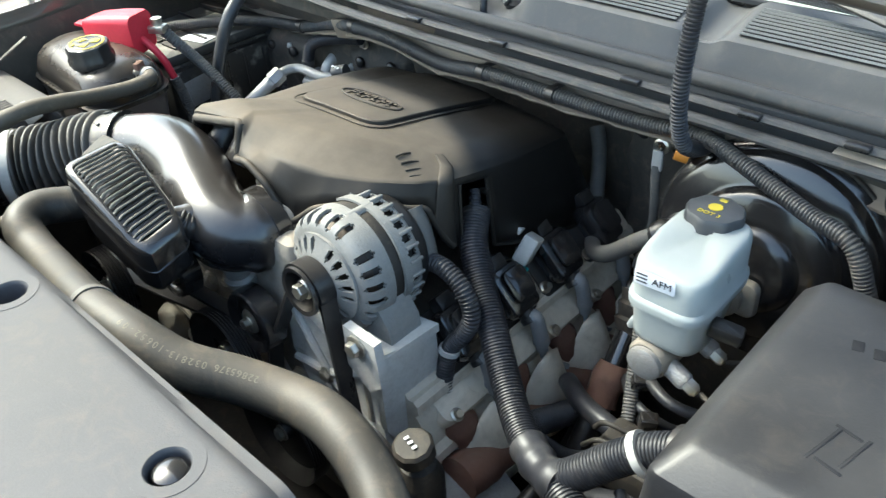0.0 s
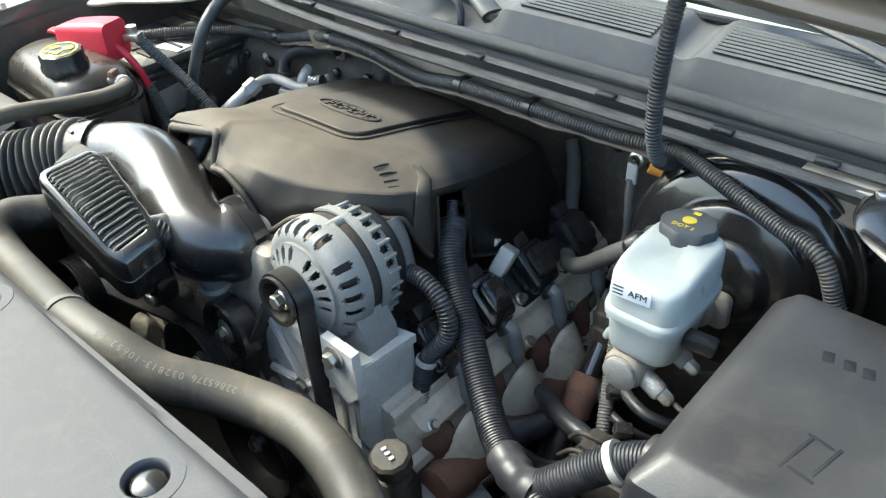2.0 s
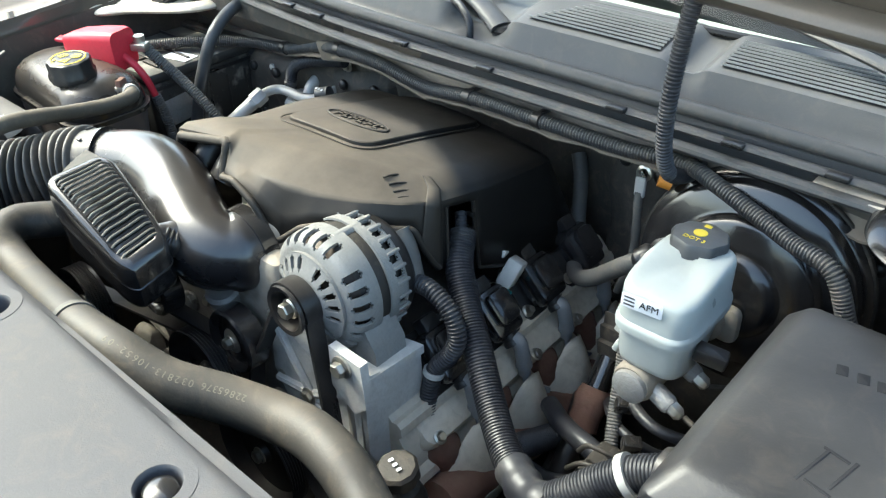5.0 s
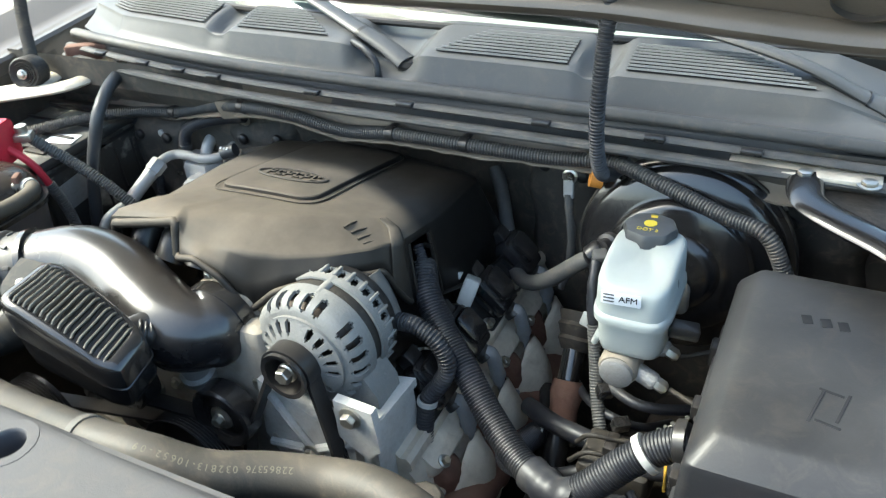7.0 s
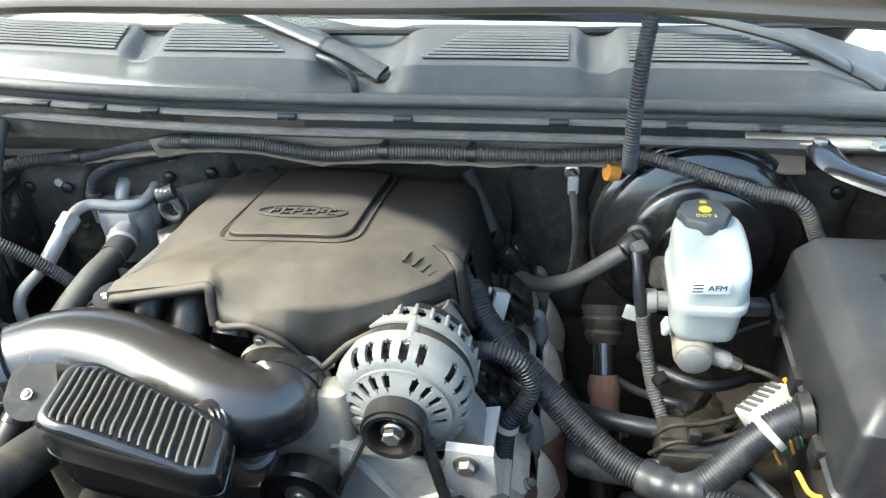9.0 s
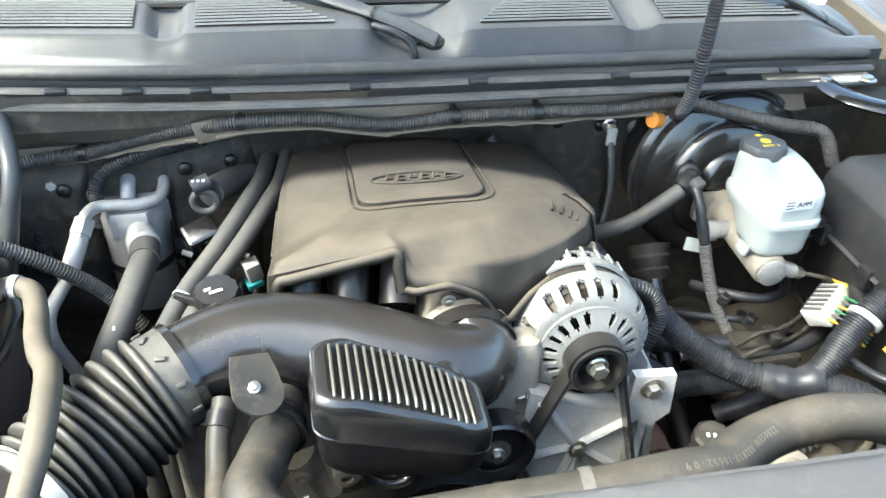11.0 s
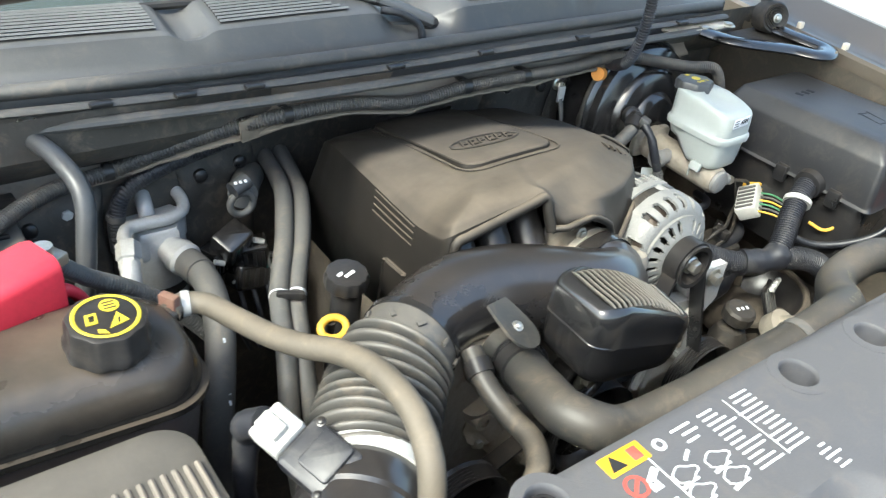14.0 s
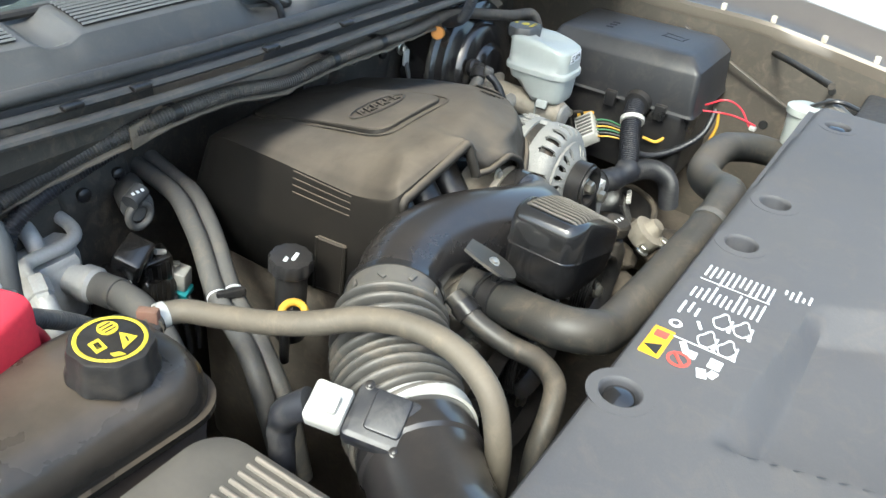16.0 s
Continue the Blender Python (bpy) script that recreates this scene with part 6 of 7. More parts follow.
part("zip_tie", tube([(0.509, 0.385, 1.027), (0.515, 0.388, 1.032)], 0.0225, seg=24, step=0.003), M_WHITE, main, "white cable tie")
part("engine_branch", tube([(0.37, 0.39, 0.945), (0.335, 0.43, 0.90), (0.32, 0.47, 0.86), (0.325, 0.55, 0.82)], 0.017, seg=16, ribs=0.0040, depth=0.085), M_LOOM, main)
part("thin_branch", tube([(0.165, 0.55, 1.11), (0.19, 0.525, 1.075), (0.23, 0.50, 1.035)], 0.0075, seg=12, ribs=0.004), M_LOOM, main)

altc = thing("alternator_cable", (0.23, 0.43, 0.87), "ribbed black alternator cable with a white tie", "cable")
part("conduit", tube([(0.176, 0.445, 1.068), (0.212, 0.442, 1.072), (0.243, 0.440, 1.055), (0.256, 0.436, 1.025), (0.247, 0.430, 0.998), (0.232, 0.424, 0.975), (0.226, 0.415, 0.93), (0.228, 0.405, 0.87), (0.23, 0.39, 0.80)], 0.0108, seg=14, ribs=0.0046, depth=0.16), M_LOOM, altc)
part("zip_tie", tube([(0.2305, 0.4225, 0.972), (0.2295, 0.421, 0.966)], 0.0135, seg=20, step=0.003), M_WHITE, altc, "white cable tie")
part("stud_boot", tube([(0.150, 0.455, 1.125), (0.165, 0.452, 1.10), (0.178, 0.447, 1.07)], 0.014, seg=14), M_HOSE, altc)

plugs = thing("injector_connector", (0.195, 0.60, 0.96), "white injector connector with coloured wires", "connector")
part("body", boxed((0.022, 0.030, 0.040), Matrix.Translation((0.199, 0.600, 0.985)) @ pose(0, 0, 0, -25, 20, 10), r=0.003), M_WHITE, plugs)
part("latch", boxed((0.010, 0.034, 0.010), Matrix.Translation((0.186, 0.613, 1.02)) @ pose(0, 0, 0, -25, 20, 10), r=0.002), M_WHITE, plugs)
part("seal", boxed((0.020, 0.026, 0.006), Matrix.Translation((0.205, 0.587, 0.980)) @ pose(0, 0, 0, -25, 20, 10), r=0.002), mat("teal_seal", (0.03, 0.3, 0.33), 0.5), plugs)
for k, c in enumerate(((0.5, 0.08, 0.2), (0.1, 0.1, 0.35), (0.5, 0.12, 0.3), (0.03, 0.03, 0.03))):
    part("wire", tube([(0.201 + 0.005 * k, 0.587, 0.982), (0.209 + 0.005 * k, 0.573, 0.965), (0.215 + 0.004 * k, 0.563, 0.95)], 0.0016, seg=6), mat("wire_colour", c, 0.5, bump=0), plugs)

bcon = thing("bay_connector", (0.565, 0.47, 0.95), "large white connector with yellow lock and wires", "connector")
cm = Matrix.Translation((0.545, 0.474, 0.962)) @ pose(0, 0, 0, -38, -20, 35) @ Matrix.Scale(1.12, 4)
part("body", boxed((0.055, 0.034, 0.026), cm, r=0.003), M_WHITE, bcon)
part("lock", boxed((0.022, 0.034, 0.022), cm @ Matrix.Translation((0.037, -0.004, 0)), r=0.004), M_YEL, bcon, "yellow lock")
for k in range(6):
    part("slot", boxed((0.004, 0.028, 0.003), cm @ Matrix.Translation((-0.022 + 0.008 * k, 0, 0.0255)), r=0.001), M_HOSE, bcon)
for k in range(7):
    part("wire", tube([cm @ Vector((-0.024 + 0.008 * k, -0.016, 0.012)), cm @ Vector((-0.03 + 0.008 * k, -0.035, 0.006)), cm @ Vector((-0.045 + 0.006 * k, -0.065, -0.01))], 0.0018, seg=6), M_YEL if k % 3 == 0 else (M_HOSE if k % 3 == 1 else mat("green_wire", (0.06, 0.2, 0.1), 0.5, bump=0)), bcon)

# ---- hoses ----
rh = thing("upper_radiator_hose", (0.1, 0.15, 1.03), "thick dusty rubber upper radiator hose", "radiator hose")
RH = [(-0.212, 0.300, 1.090), (-0.214, 0.268, 1.092), (-0.229, 0.215, 1.104), (-0.238, 0.172, 1.114), (-0.222, 0.145, 1.112), (-0.190, 0.140, 1.098), (-0.120, 0.134, 1.098), (-0.040, 0.122, 1.118), (0.035, 0.113, 1.134), (0.112, 0.115, 1.140), (0.163, 0.131, 1.122), (0.206, 0.161, 1.106), (0.258, 0.184, 1.096), (0.305, 0.186, 1.103), (0.345, 0.180, 1.104), (0.378, 0.172, 1.096), (0.425, 0.148, 1.085), (0.465, 0.105, 1.07)]
part("hose", tube(RH, 0.0232, seg=28, step=0.006), M_RUBBER, rh)
part("clamp", tube([(0.030, 0.1135, 1.133), (0.040, 0.1125, 1.135)], 0.0247, seg=28, step=0.003), M_HOSE, rh)
part("spring_clamp", tube([(-0.2135, 0.276, 1.092), (-0.218, 0.254, 1.095)], 0.0262, seg=28, step=0.004), M_BLACK, rh, "black spring clamp")
for dy in (0.0, 0.013):
    part("clamp_band", tube([(-0.2138, 0.272 - dy, 1.0925 + dy * 0.1), (-0.2148, 0.268 - dy, 1.093 + dy * 0.1)], 0.0276, seg=28, step=0.002), M_GLOSS, rh)
part("clamp_ear", boxed((0.014, 0.006, 0.018), Matrix.Translation((-0.216, 0.264, 1.118)), r=0.002), M_BLACK, rh)
# printed part marks on the hose
path, L = spline(RH, 0.004)
fr = frames(path)


def hose_bars(i0, count, ang):
    for k in range(count):
        i = i0 + 2 * k
        sd, up, tn = fr[i]
        a = radians(ang)
        nrm = sd * math.cos(a) + up * math.sin(a)
        cross = tn.cross(nrm)
        m = Matrix.Translation(path[i] + nrm * 0.0231)
        m = m @ Matrix((tn, cross, nrm)).transposed().to_4x4()
        if (k * 7 + i0) % 5 != 4:
            part("print_bar", boxed((0.0045, 0.006, 0.0004), m, r=0.0003), M_HPRINT, rh)


near = min(range(len(path)), key=lambda i: (path[i] - Vector((0.228, 0.177, 1.108))).length)
for k, ch in enumerate("22865376 032813-10652-09"):
    if ch == " ":
        continue
    i, over = divmod(near - 1.5 * k, 1.0)
    i = int(i)
    sd, up, tn = fr[i]
    at = path[i].lerp(path[i + 1], over)
    facing = Vector((0.55, -0.15, 0.8))
    nrm = (facing - tn * facing.dot(tn)).normalized()
    m = Matrix.Translation(at + nrm * 0.0234) @ Matrix((-tn, nrm.cross(-tn), nrm)).transposed().to_4x4()
    text("print_character", ch, 0.0095, m, M_HPRINT, rh, 0.00005)
hose_bars(len(path) // 6, 12, 60)

sh = thing("small_coolant_hose", (-0.26, 0.2, 1.0), "thin dusty rubber coolant hose beside the radiator hose", "hose")
part("hose", tube([(-0.262, 0.288, 1.112), (-0.268, 0.255, 1.098), (-0.268, 0.215, 1.088), (-0.270, 0.178, 1.088), (-0.288, 0.150, 1.085), (-0.315, 0.140, 1.070), (-0.335, 0.138, 1.04), (-0.34, 0.135, 0.97)], 0.0115, seg=16), M_RUBBER, sh)
part("clamp", tube([(-0.264, 0.276, 1.107), (-0.267, 0.262, 1.101)], 0.0142, seg=18, step=0.004), M_BLACK, sh)

ret = thing("coolant_return_hose", (-0.42, 0.3, 1.1), "tan dusty rubber hose from the coolant reservoir", "hose")
part("hose", tube([(-0.503, 0.468, 1.123), (-0.490, 0.478, 1.122), (-0.468, 0.470, 1.122), (-0.452, 0.430, 1.126), (-0.438, 0.375, 1.138), (-0.424, 0.335, 1.150), (-0.408, 0.300, 1.163), (-0.398, 0.255, 1.173), (-0.396, 0.205, 1.170), (-0.404, 0.165, 1.152), (-0.412, 0.145, 1.11), (-0.415, 0.14, 1.04)], 0.0118, seg=18), M_TANHOSE, ret)
part("clip", boxed((0.010, 0.020, 0.026), Matrix.Translation((-0.500, 0.473, 1.116)) @ pose(0, 0, 0, 0, 0, 30), r=0.002), M_RUST, ret, "rusty spring clip")
part("clamp", tube([(-0.487, 0.4785, 1.122), (-0.479, 0.4765, 1.122)], 0.0132, seg=18, step=0.003), M_ALU2, ret)

for k, (dx, dz, label) in enumerate(((0.0, 0.0, "dusty grey heater hose along the engine"), (0.027, -0.006, "second dusty grey heater hose beside the engine cover"))):
    hh = thing("heater_hose", (-0.36, 0.45, 0.8), label, "heater hose", "heater hoses")
    pts = [(-0.217 + dx, 0.861, 1.046), (-0.230 + dx, 0.791, 1.047 + dz), (-0.246 + dx, 0.738, 1.050 + dz), (-0.270 + dx, 0.686, 1.042 + dz), (-0.289 + dx * 0.95, 0.649, 1.033 + dz), (-0.334 + dx * 0.9, 0.572, 1.012 + dz), (-0.365 + dx * 0.8, 0.490, 0.988 + dz), (-0.385 + dx, 0.440, 0.93), (-0.38 + dx, 0.42, 0.82)]
    part("hose", tube(pts, 0.0125, seg=18), M_HOSE, hh)
    part("print_band", tube([Vector(pts[5]) + Vector((0.002, 0.003, 0.0)), Vector(pts[5]) - Vector((0.002, 0.003, 0.0))], 0.0128, seg=18, step=0.002), M_WPRINT, hh)
hc = solo("hose_bracket", boxed((0.115, 0.004, 0.034), Matrix.Translation((-0.248, 0.741, 1.150)) @ pose(0, 0, 0, 8, -9, 2), r=0.003), M_BAY, "dusty brown sheet-metal flap over the heater hoses", "bracket")
part("clip", boxed((0.036, 0.010, 0.012), Matrix.Translation((-0.326, 0.556, 1.016)) @ pose(0, 0, 0, 0, 0, -30), r=0.004), M_BLACK, thing("hose_clip", (-0.328, 0.556, 1.0), "black plastic clip holding the heater hoses", "clip"))

# ---- air conditioning ----
acc = thing("ac_accumulator", (-0.425, 0.79, 0.82), "bare aluminium air conditioning accumulator with pipes", "accumulator")
part("can", turned([(0, 0), (0.040, 0), (0.046, 0.01), (0.046, 0.125), (0.0475, 0.128), (0.0475, 0.165), (0.044, 0.172), (0, 0.174)], Matrix.Translation((-0.419, 0.796, 0.846)), seg=40), M_ALU2, acc)
part("band", turned([(0.0482, 0), (0.0482, 0.014)], Matrix.Translation((-0.419, 0.796, 0.921)), seg=40), M_BLACK, acc)
part("hex_top", turned([(0.050, 0), (0.052, 0.004), (0.052, 0.036), (0.048, 0.042), (0, 0.042)], Matrix.Translation((-0.419, 0.796, 0.984)), seg=6), M_ALU2, acc)
part("inlet", turned([(0.020, 0), (0.020, 0.022), (0.024, 0.024), (0.024, 0.040), (0.020, 0.044)], aim((-0.407, 0.758, 0.995), (0.2, -0.85, 0.0)), seg=22), M_ALU2, acc)
part("manifold_block", boxed((0.08, 0.03, 0.045), Matrix.Translation((-0.395, 0.858, 1.052)), r=0.006), M_ALU2, acc)
part("pipe", tube([(-0.419, 0.840, 1.058), (-0.420, 0.815, 1.052), (-0.421, 0.796, 1.038), (-0.421, 0.786, 1.010)], 0.0112, seg=16), M_ALU2, acc)
part("pipe", tube([(-0.374, 0.858, 1.054), (-0.372, 0.830, 1.046), (-0.371, 0.795, 1.040), (-0.378, 0.776, 1.037), (-0.400, 0.764, 1.037), (-0.435, 0.760, 1.040), (-0.458, 0.754, 1.042), (-0.468, 0.738, 1.042), (-0.472, 0.711, 1.034), (-0.486, 0.660, 1.0), (-0.505, 0.60, 0.98), (-0.505, 0.585, 0.955), (-0.495, 0.59, 0.90), (-0.47, 0.60, 0.82)], 0.0088, seg=16), M_ALU2, acc)
part("pipe_nut", turned([(0.013, -0.016), (0.0155, -0.013), (0.0155, 0.008), (0.013, 0.010), (0.013, 0.02)], aim((-0.472, 0.711, 1.034), (-0.25, -0.8, -0.5)), seg=6), M_ALU2, acc)
part("pipe_sleeve", tube([(-0.475, 0.698, 1.027), (-0.489, 0.648, 0.996)], 0.0125, seg=16), M_ALU2, acc)
for p in ((-0.374, 0.846, 1.062), (-0.398, 0.840, 1.066)):
    part("port_cap", turned([(0.009, 0), (0.009, 0.010), (0.006, 0.013), (0, 0.013)], aim(p, (0, -0.4, 0.9)), seg=14), M_STEEL, acc)
part("stub", turned([(0.013, 0), (0.013, 0.03), (0.017, 0.032), (0.017, 0.045)], aim((-0.405, 0.742, 0.995), (0.2, -0.8, 0.0)), seg=18), M_STEEL, acc)
ach = thing("ac_hose", (-0.43, 0.55, 0.8), "thick grey rubber air conditioning hose", "hose")
part("hose", tube([(-0.396, 0.715, 0.994), (-0.393, 0.68, 0.998), (-0.398, 0.63, 1.0), (-0.412, 0.575, 0.985), (-0.432, 0.530, 0.955), (-0.45, 0.50, 0.90), (-0.46, 0.48, 0.80)], 0.0185, seg=22), M_HOSE, ach)
for k in range(7):
    part("print_bar", boxed((0.006, 0.0035, 0.0005), aim((-0.4175 - 0.0028 * k, 0.548 - 0.0085 * k, 0.992 - 0.0085 * k), (0.25, -0.65, 0.7)) @ pose(0, 0, 0, 0, 0, 70), r=0.0004), M_WPRINT, ach)
part("crimp", tube([(-0.397, 0.722, 0.993), (-0.393, 0.678, 0.998)], 0.0208, seg=22), M_HOSE, ach)
rl = thing("passenger_loom", (-0.42, 0.8, 1.0), "short ribbed black loom above the accumulator", "wire loom")
part("conduit", tube([(-0.30, 0.785, 1.125), (-0.35, 0.785, 1.115), (-0.41, 0.785, 1.098), (-0.45, 0.785, 1.075), (-0.463, 0.785, 1.04), (-0.465, 0.785, 0.99)], 0.0105, seg=14, ribs=0.0046), M_LOOM, rl)
part("tape_band", tube([(-0.4625, 0.785, 1.048), (-0.4635, 0.785, 1.040)], 0.0125, seg=16, step=0.004), M_HOSE, rl)

td = thing("transmission_dipstick", (-0.31, 0.74, 1.0), "grey plastic transmission dipstick handle with white symbol", "dipstick")
part("handle", tube([(-0.322, 0.735, 1.075), (-0.298, 0.742, 1.082)], 0.0115, seg=16), M_COWL, td)
part("ring", tube([(-0.308 + 0.017 * math.cos(a), 0.738, 1.050 + 0.017 * math.sin(a)) for a in (2 * math.pi * k / 24 for k in range(25))], 0.005, seg=10), M_HOSE, td)
part("tube", tube([(-0.300, 0.752, 1.055), (-0.28, 0.79, 1.045), (-0.25, 0.84, 1.03)], 0.021, seg=18), M_HOSE, td)
for dx in (-0.007, 0.0, 0.007):
    part("print_mark", boxed((0.004, 0.0045, 0.0008), Matrix.Translation((-0.312 + dx, 0.7300, 1.0885)) @ pose(0, 0, 0, 25), r=0.0006), M_WPRINT, td)

oc = thing("oil_filler", (-0.28, 0.505, 0.95), "black oil filler neck with a round cap", "oil filler")
part("neck", turned([(0.019, 0), (0.019, 0.10), (0.0175, 0.105)], Matrix.Translation((-0.279, 0.507, 0.955)) @ pose(0, 0, 0, 3), seg=28), M_BLACK, oc)
ocap = part("cap", turned([(0.024, 0), (0.0265, 0.003), (0.0265, 0.016), (0.0245, 0.020), (0, 0.0215)], Matrix.Translation((-0.281, 0.502, 1.058)) @ pose(0, 0, 0, 6), seg=72, lobes=12, lobe=0.03), M_BLACK, oc, "ridged black oil cap with worn white print")
for k, w in enumerate((0.016, 0.030, 0.020)):
    part("print_bar", boxed((w, 0.0045, 0.0006), Matrix.Translation((-0.281, 0.494 + 0.009 * k, 1.0795 - 0.001 * k)) @ pose(0, 0, 0, 6, 0, 20), r=0.0005), M_WPRINT, ocap)
ods = thing("oil_dipstick", (-0.317, 0.468, 0.95), "yellow oil dipstick ring handle", "dipstick")
part("ring", tube([(-0.318 + 0.0165 * math.cos(a), 0.464 + 0.0105 * math.sin(a), 1.034 + 0.007 * math.sin(a)) for a in (2 * math.pi * k / 24 for k in range(25))], 0.0048, seg=10), M_YEL, ods)
part("stem", tube([(-0.316, 0.474, 1.036), (-0.313, 0.482, 1.01), (-0.308, 0.49, 0.94)], 0.006, seg=10), M_BLACK, ods)

# front oil cap on the driver's side
pc = thing("power_steering_reservoir", (0.285, 0.305, 0.90), "black power steering reservoir, printed filler cap", "reservoir")
part("cap", turned([(0.020, 0), (0.0235, 0.004), (0.0235, 0.020), (0.020, 0.024), (0, 0.025)], Matrix.Translation((0.285, 0.303, 0.927)) @ pose(0, 0, 0, 8), seg=48, lobes=10, lobe=0.02), M_DARK, pc)
for k in range(3):
    part("print_mark", boxed((0.004, 0.006, 0.0008), Matrix.Translation((0.276 + 0.008 * k, 0.300 - 0.002 * k, 0.9525)) @ pose(0, 0, 0, 8, 0, -20), r=0.001), M_WPRINT, pc)
part("tank", boxed((0.056, 0.056, 0.10), Matrix.Translation((0.285, 0.305, 0.82)), r=0.026), M_DARK, pc)

# ---- battery, coolant reservoir, air box ----
bat = thing("battery", (-0.69, 0.68, 0.86), "dirty black car battery with paper labels", "battery")
part("case", boxed((0.215, 0.245, 0.20), Matrix.Translation((-0.692, 0.685, 0.877)), r=0.010), mat("dirty_battery_plastic", (0.018, 0.018, 0.018), 0.5, dust=0.55, dustcol=(0.3, 0.27, 0.22), fine=60, bump=0.3, spots=0.75, spotcol=(0.45, 0.42, 0.37)), bat)
part("lid", boxed((0.220, 0.250, 0.022), Matrix.Translation((-0.692, 0.685, 1.075)), r=0.010), mat("dirty_battery_lid", (0.03, 0.03, 0.03), 0.55, dust=0.7, dustcol=(0.3, 0.28, 0.24), fine=50, bump=0.3, spots=0.6, spotcol=(0.35, 0.33, 0.28)), bat)
for k in range(4):
    part("lid_ridge", boxed((0.19, 0.006, 0.006), Matrix.Translation((-0.692, 0.61 + 0.05 * k, 1.096)), r=0.002), M_BLACK, bat)
part("label", boxed((0.10, 0.05, 0.001), Matrix.Translation((-0.66, 0.745, 1.0975)), r=0.002), mat("worn_label", (0.5, 0.46, 0.36), 0.6, fine=60, spots=0.7, spotcol=(0.15, 0.14, 0.12)), bat, "worn cream label")
part("side_label", boxed((0.001, 0.075, 0.052), Matrix.Translation((-0.5835, 0.625, 0.992)) @ pose(0, 0, 0, 6), r=0.0004), M_ALU, bat, "torn silver label")
for k in range(3):
    part("vent_slot", boxed((0.05, 0.012, 0.004), Matrix.Translation((-0.745 + 0.06 * k, 0.60, 1.0975)), r=0.002), M_DARK, bat)
part("side_groove", boxed((0.004, 0.23, 0.008), Matrix.Translation((-0.5855, 0.685, 1.062)), r=0.002), M_BLACK, bat)
for k in range(5):
    part("side_rib", boxed((0.004, 0.006, 0.13), Matrix.Translation((-0.5855, 0.60 + 0.042 * k, 0.92)), r=0.0015), M_BLACK, bat)
part("hold_down", boxed((0.235, 0.022, 0.010), Matrix.Translation((-0.692, 0.775, 1.097)) @ pose(0, 0, 0, 0, 0, 4), r=0.003), M_DARK, bat, "dark hold-down strap")
part("second_label", boxed((0.06, 0.035, 0.001), Matrix.Translation((-0.62, 0.655, 1.0977)) @ pose(0, 0, 0, 0, 0, 12), r=0.002), M_WPRINT, bat, "small white label")
rc = thing("battery_terminal_cover", (-0.65, 0.55, 1.10), "bright red plastic battery terminal cover", "terminal cover")
bm = bmesh.new()
rings = []
for s, w, h in ((0.0, 0.040, 0.040), (0.02, 0.054, 0.055), (0.06, 0.060, 0.066), (0.088, 0.060, 0.070), (0.095, 0.057, 0.067)):
    c = Vector((-0.705, 0.500, 1.148)).lerp(Vector((-0.592, 0.538, 1.152)), s / 0.095)
    d = Vector((0.32, -0.95, 0)).normalized()
    rings.append([c + d * (x * w / 0.05) + Vector((0, 0, y * h / 0.05)) for x, y in rrect(0.05, 0.05, 0.010, 4)])
loft(bm, rings)
part("hood", bm, M_RED, rc)
part("tab", boxed((0.03, 0.02, 0.006), Matrix.Translation((-0.720, 0.495, 1.150)) @ pose(0, 0, 0, 0, 10, 30), r=0.002), M_RED, rc)
part("post", turned([(0.010, 0), (0.010, 0.02), (0, 0.02)], Matrix.Translation((-0.588, 0.566, 1.150)), seg=12), M_STEEL, rc)
part("clamp", boxed((0.03, 0.022, 0.014), Matrix.Translation((-0.584, 0.564, 1.145)) @ pose(0, 0, 0, 0, 0, 30), r=0.003), M_STEEL, rc, "corroded brass clamp")
part("red_cable", tube([(-0.594, 0.535, 1.140), (-0.578, 0.538, 1.132), (-0.562, 0.548, 1.105), (-0.556, 0.556, 1.070)], 0.0065, seg=12), M_RED, rc)
part("cable_conduit", tube([(-0.556, 0.556, 1.070), (-0.548, 0.563, 1.03), (-0.53, 0.56, 0.96), (-0.50, 0.54, 0.90)], 0.009, seg=12, ribs=0.0042), M_HOSE, rc)
bc = thing("battery_cable", (-0.55, 0.62, 1.0), "ribbed grey black battery cable conduit", "cable")
part("conduit", tube([(-0.586, 0.570, 1.152), (-0.570, 0.582, 1.128), (-0.545, 0.600, 1.095), (-0.505, 0.612, 1.060), (-0.468, 0.622, 1.022), (-0.44, 0.63, 0.985), (-0.40, 0.62, 0.93)], 0.0098, seg=14, ribs=0.0044), M_HOSE, bc)
bc2 = thing("battery_side_cable", (-0.57, 0.78, 0.95), "black cable curving down beside the battery", "cable")
part("conduit", tube([(-0.66, 0.70, 1.10), (-0.61, 0.775, 1.095), (-0.575, 0.80, 1.06), (-0.555, 0.79, 1.0), (-0.55, 0.77, 0.92)], 0.009, seg=12, ribs=0.0044), M_LOOM, bc2)

brace = thing("fender_brace", (-0.56, 0.68, 0.9), "dark painted steel brace tube from cowl to fender", "brace")
part("tube", tube([(-0.547, 0.755, 1.187), (-0.533, 0.715, 1.180), (-0.522, 0.672, 1.155), (-0.532, 0.648, 1.10), (-0.55, 0.63, 1.02), (-0.57, 0.615, 0.9)], 0.0112, seg=16), M_COWL, brace)
part("bolt", bolt(bmesh.new(), (-0.548, 0.772, 1.192), (0, 0, 1), 0.011, 0.014), M_STEEL, brace)

cr = thing("coolant_reservoir", (-0.62, 0.43, 0.95), "dusty black coolant reservoir with a moulded seam", "coolant reservoir")


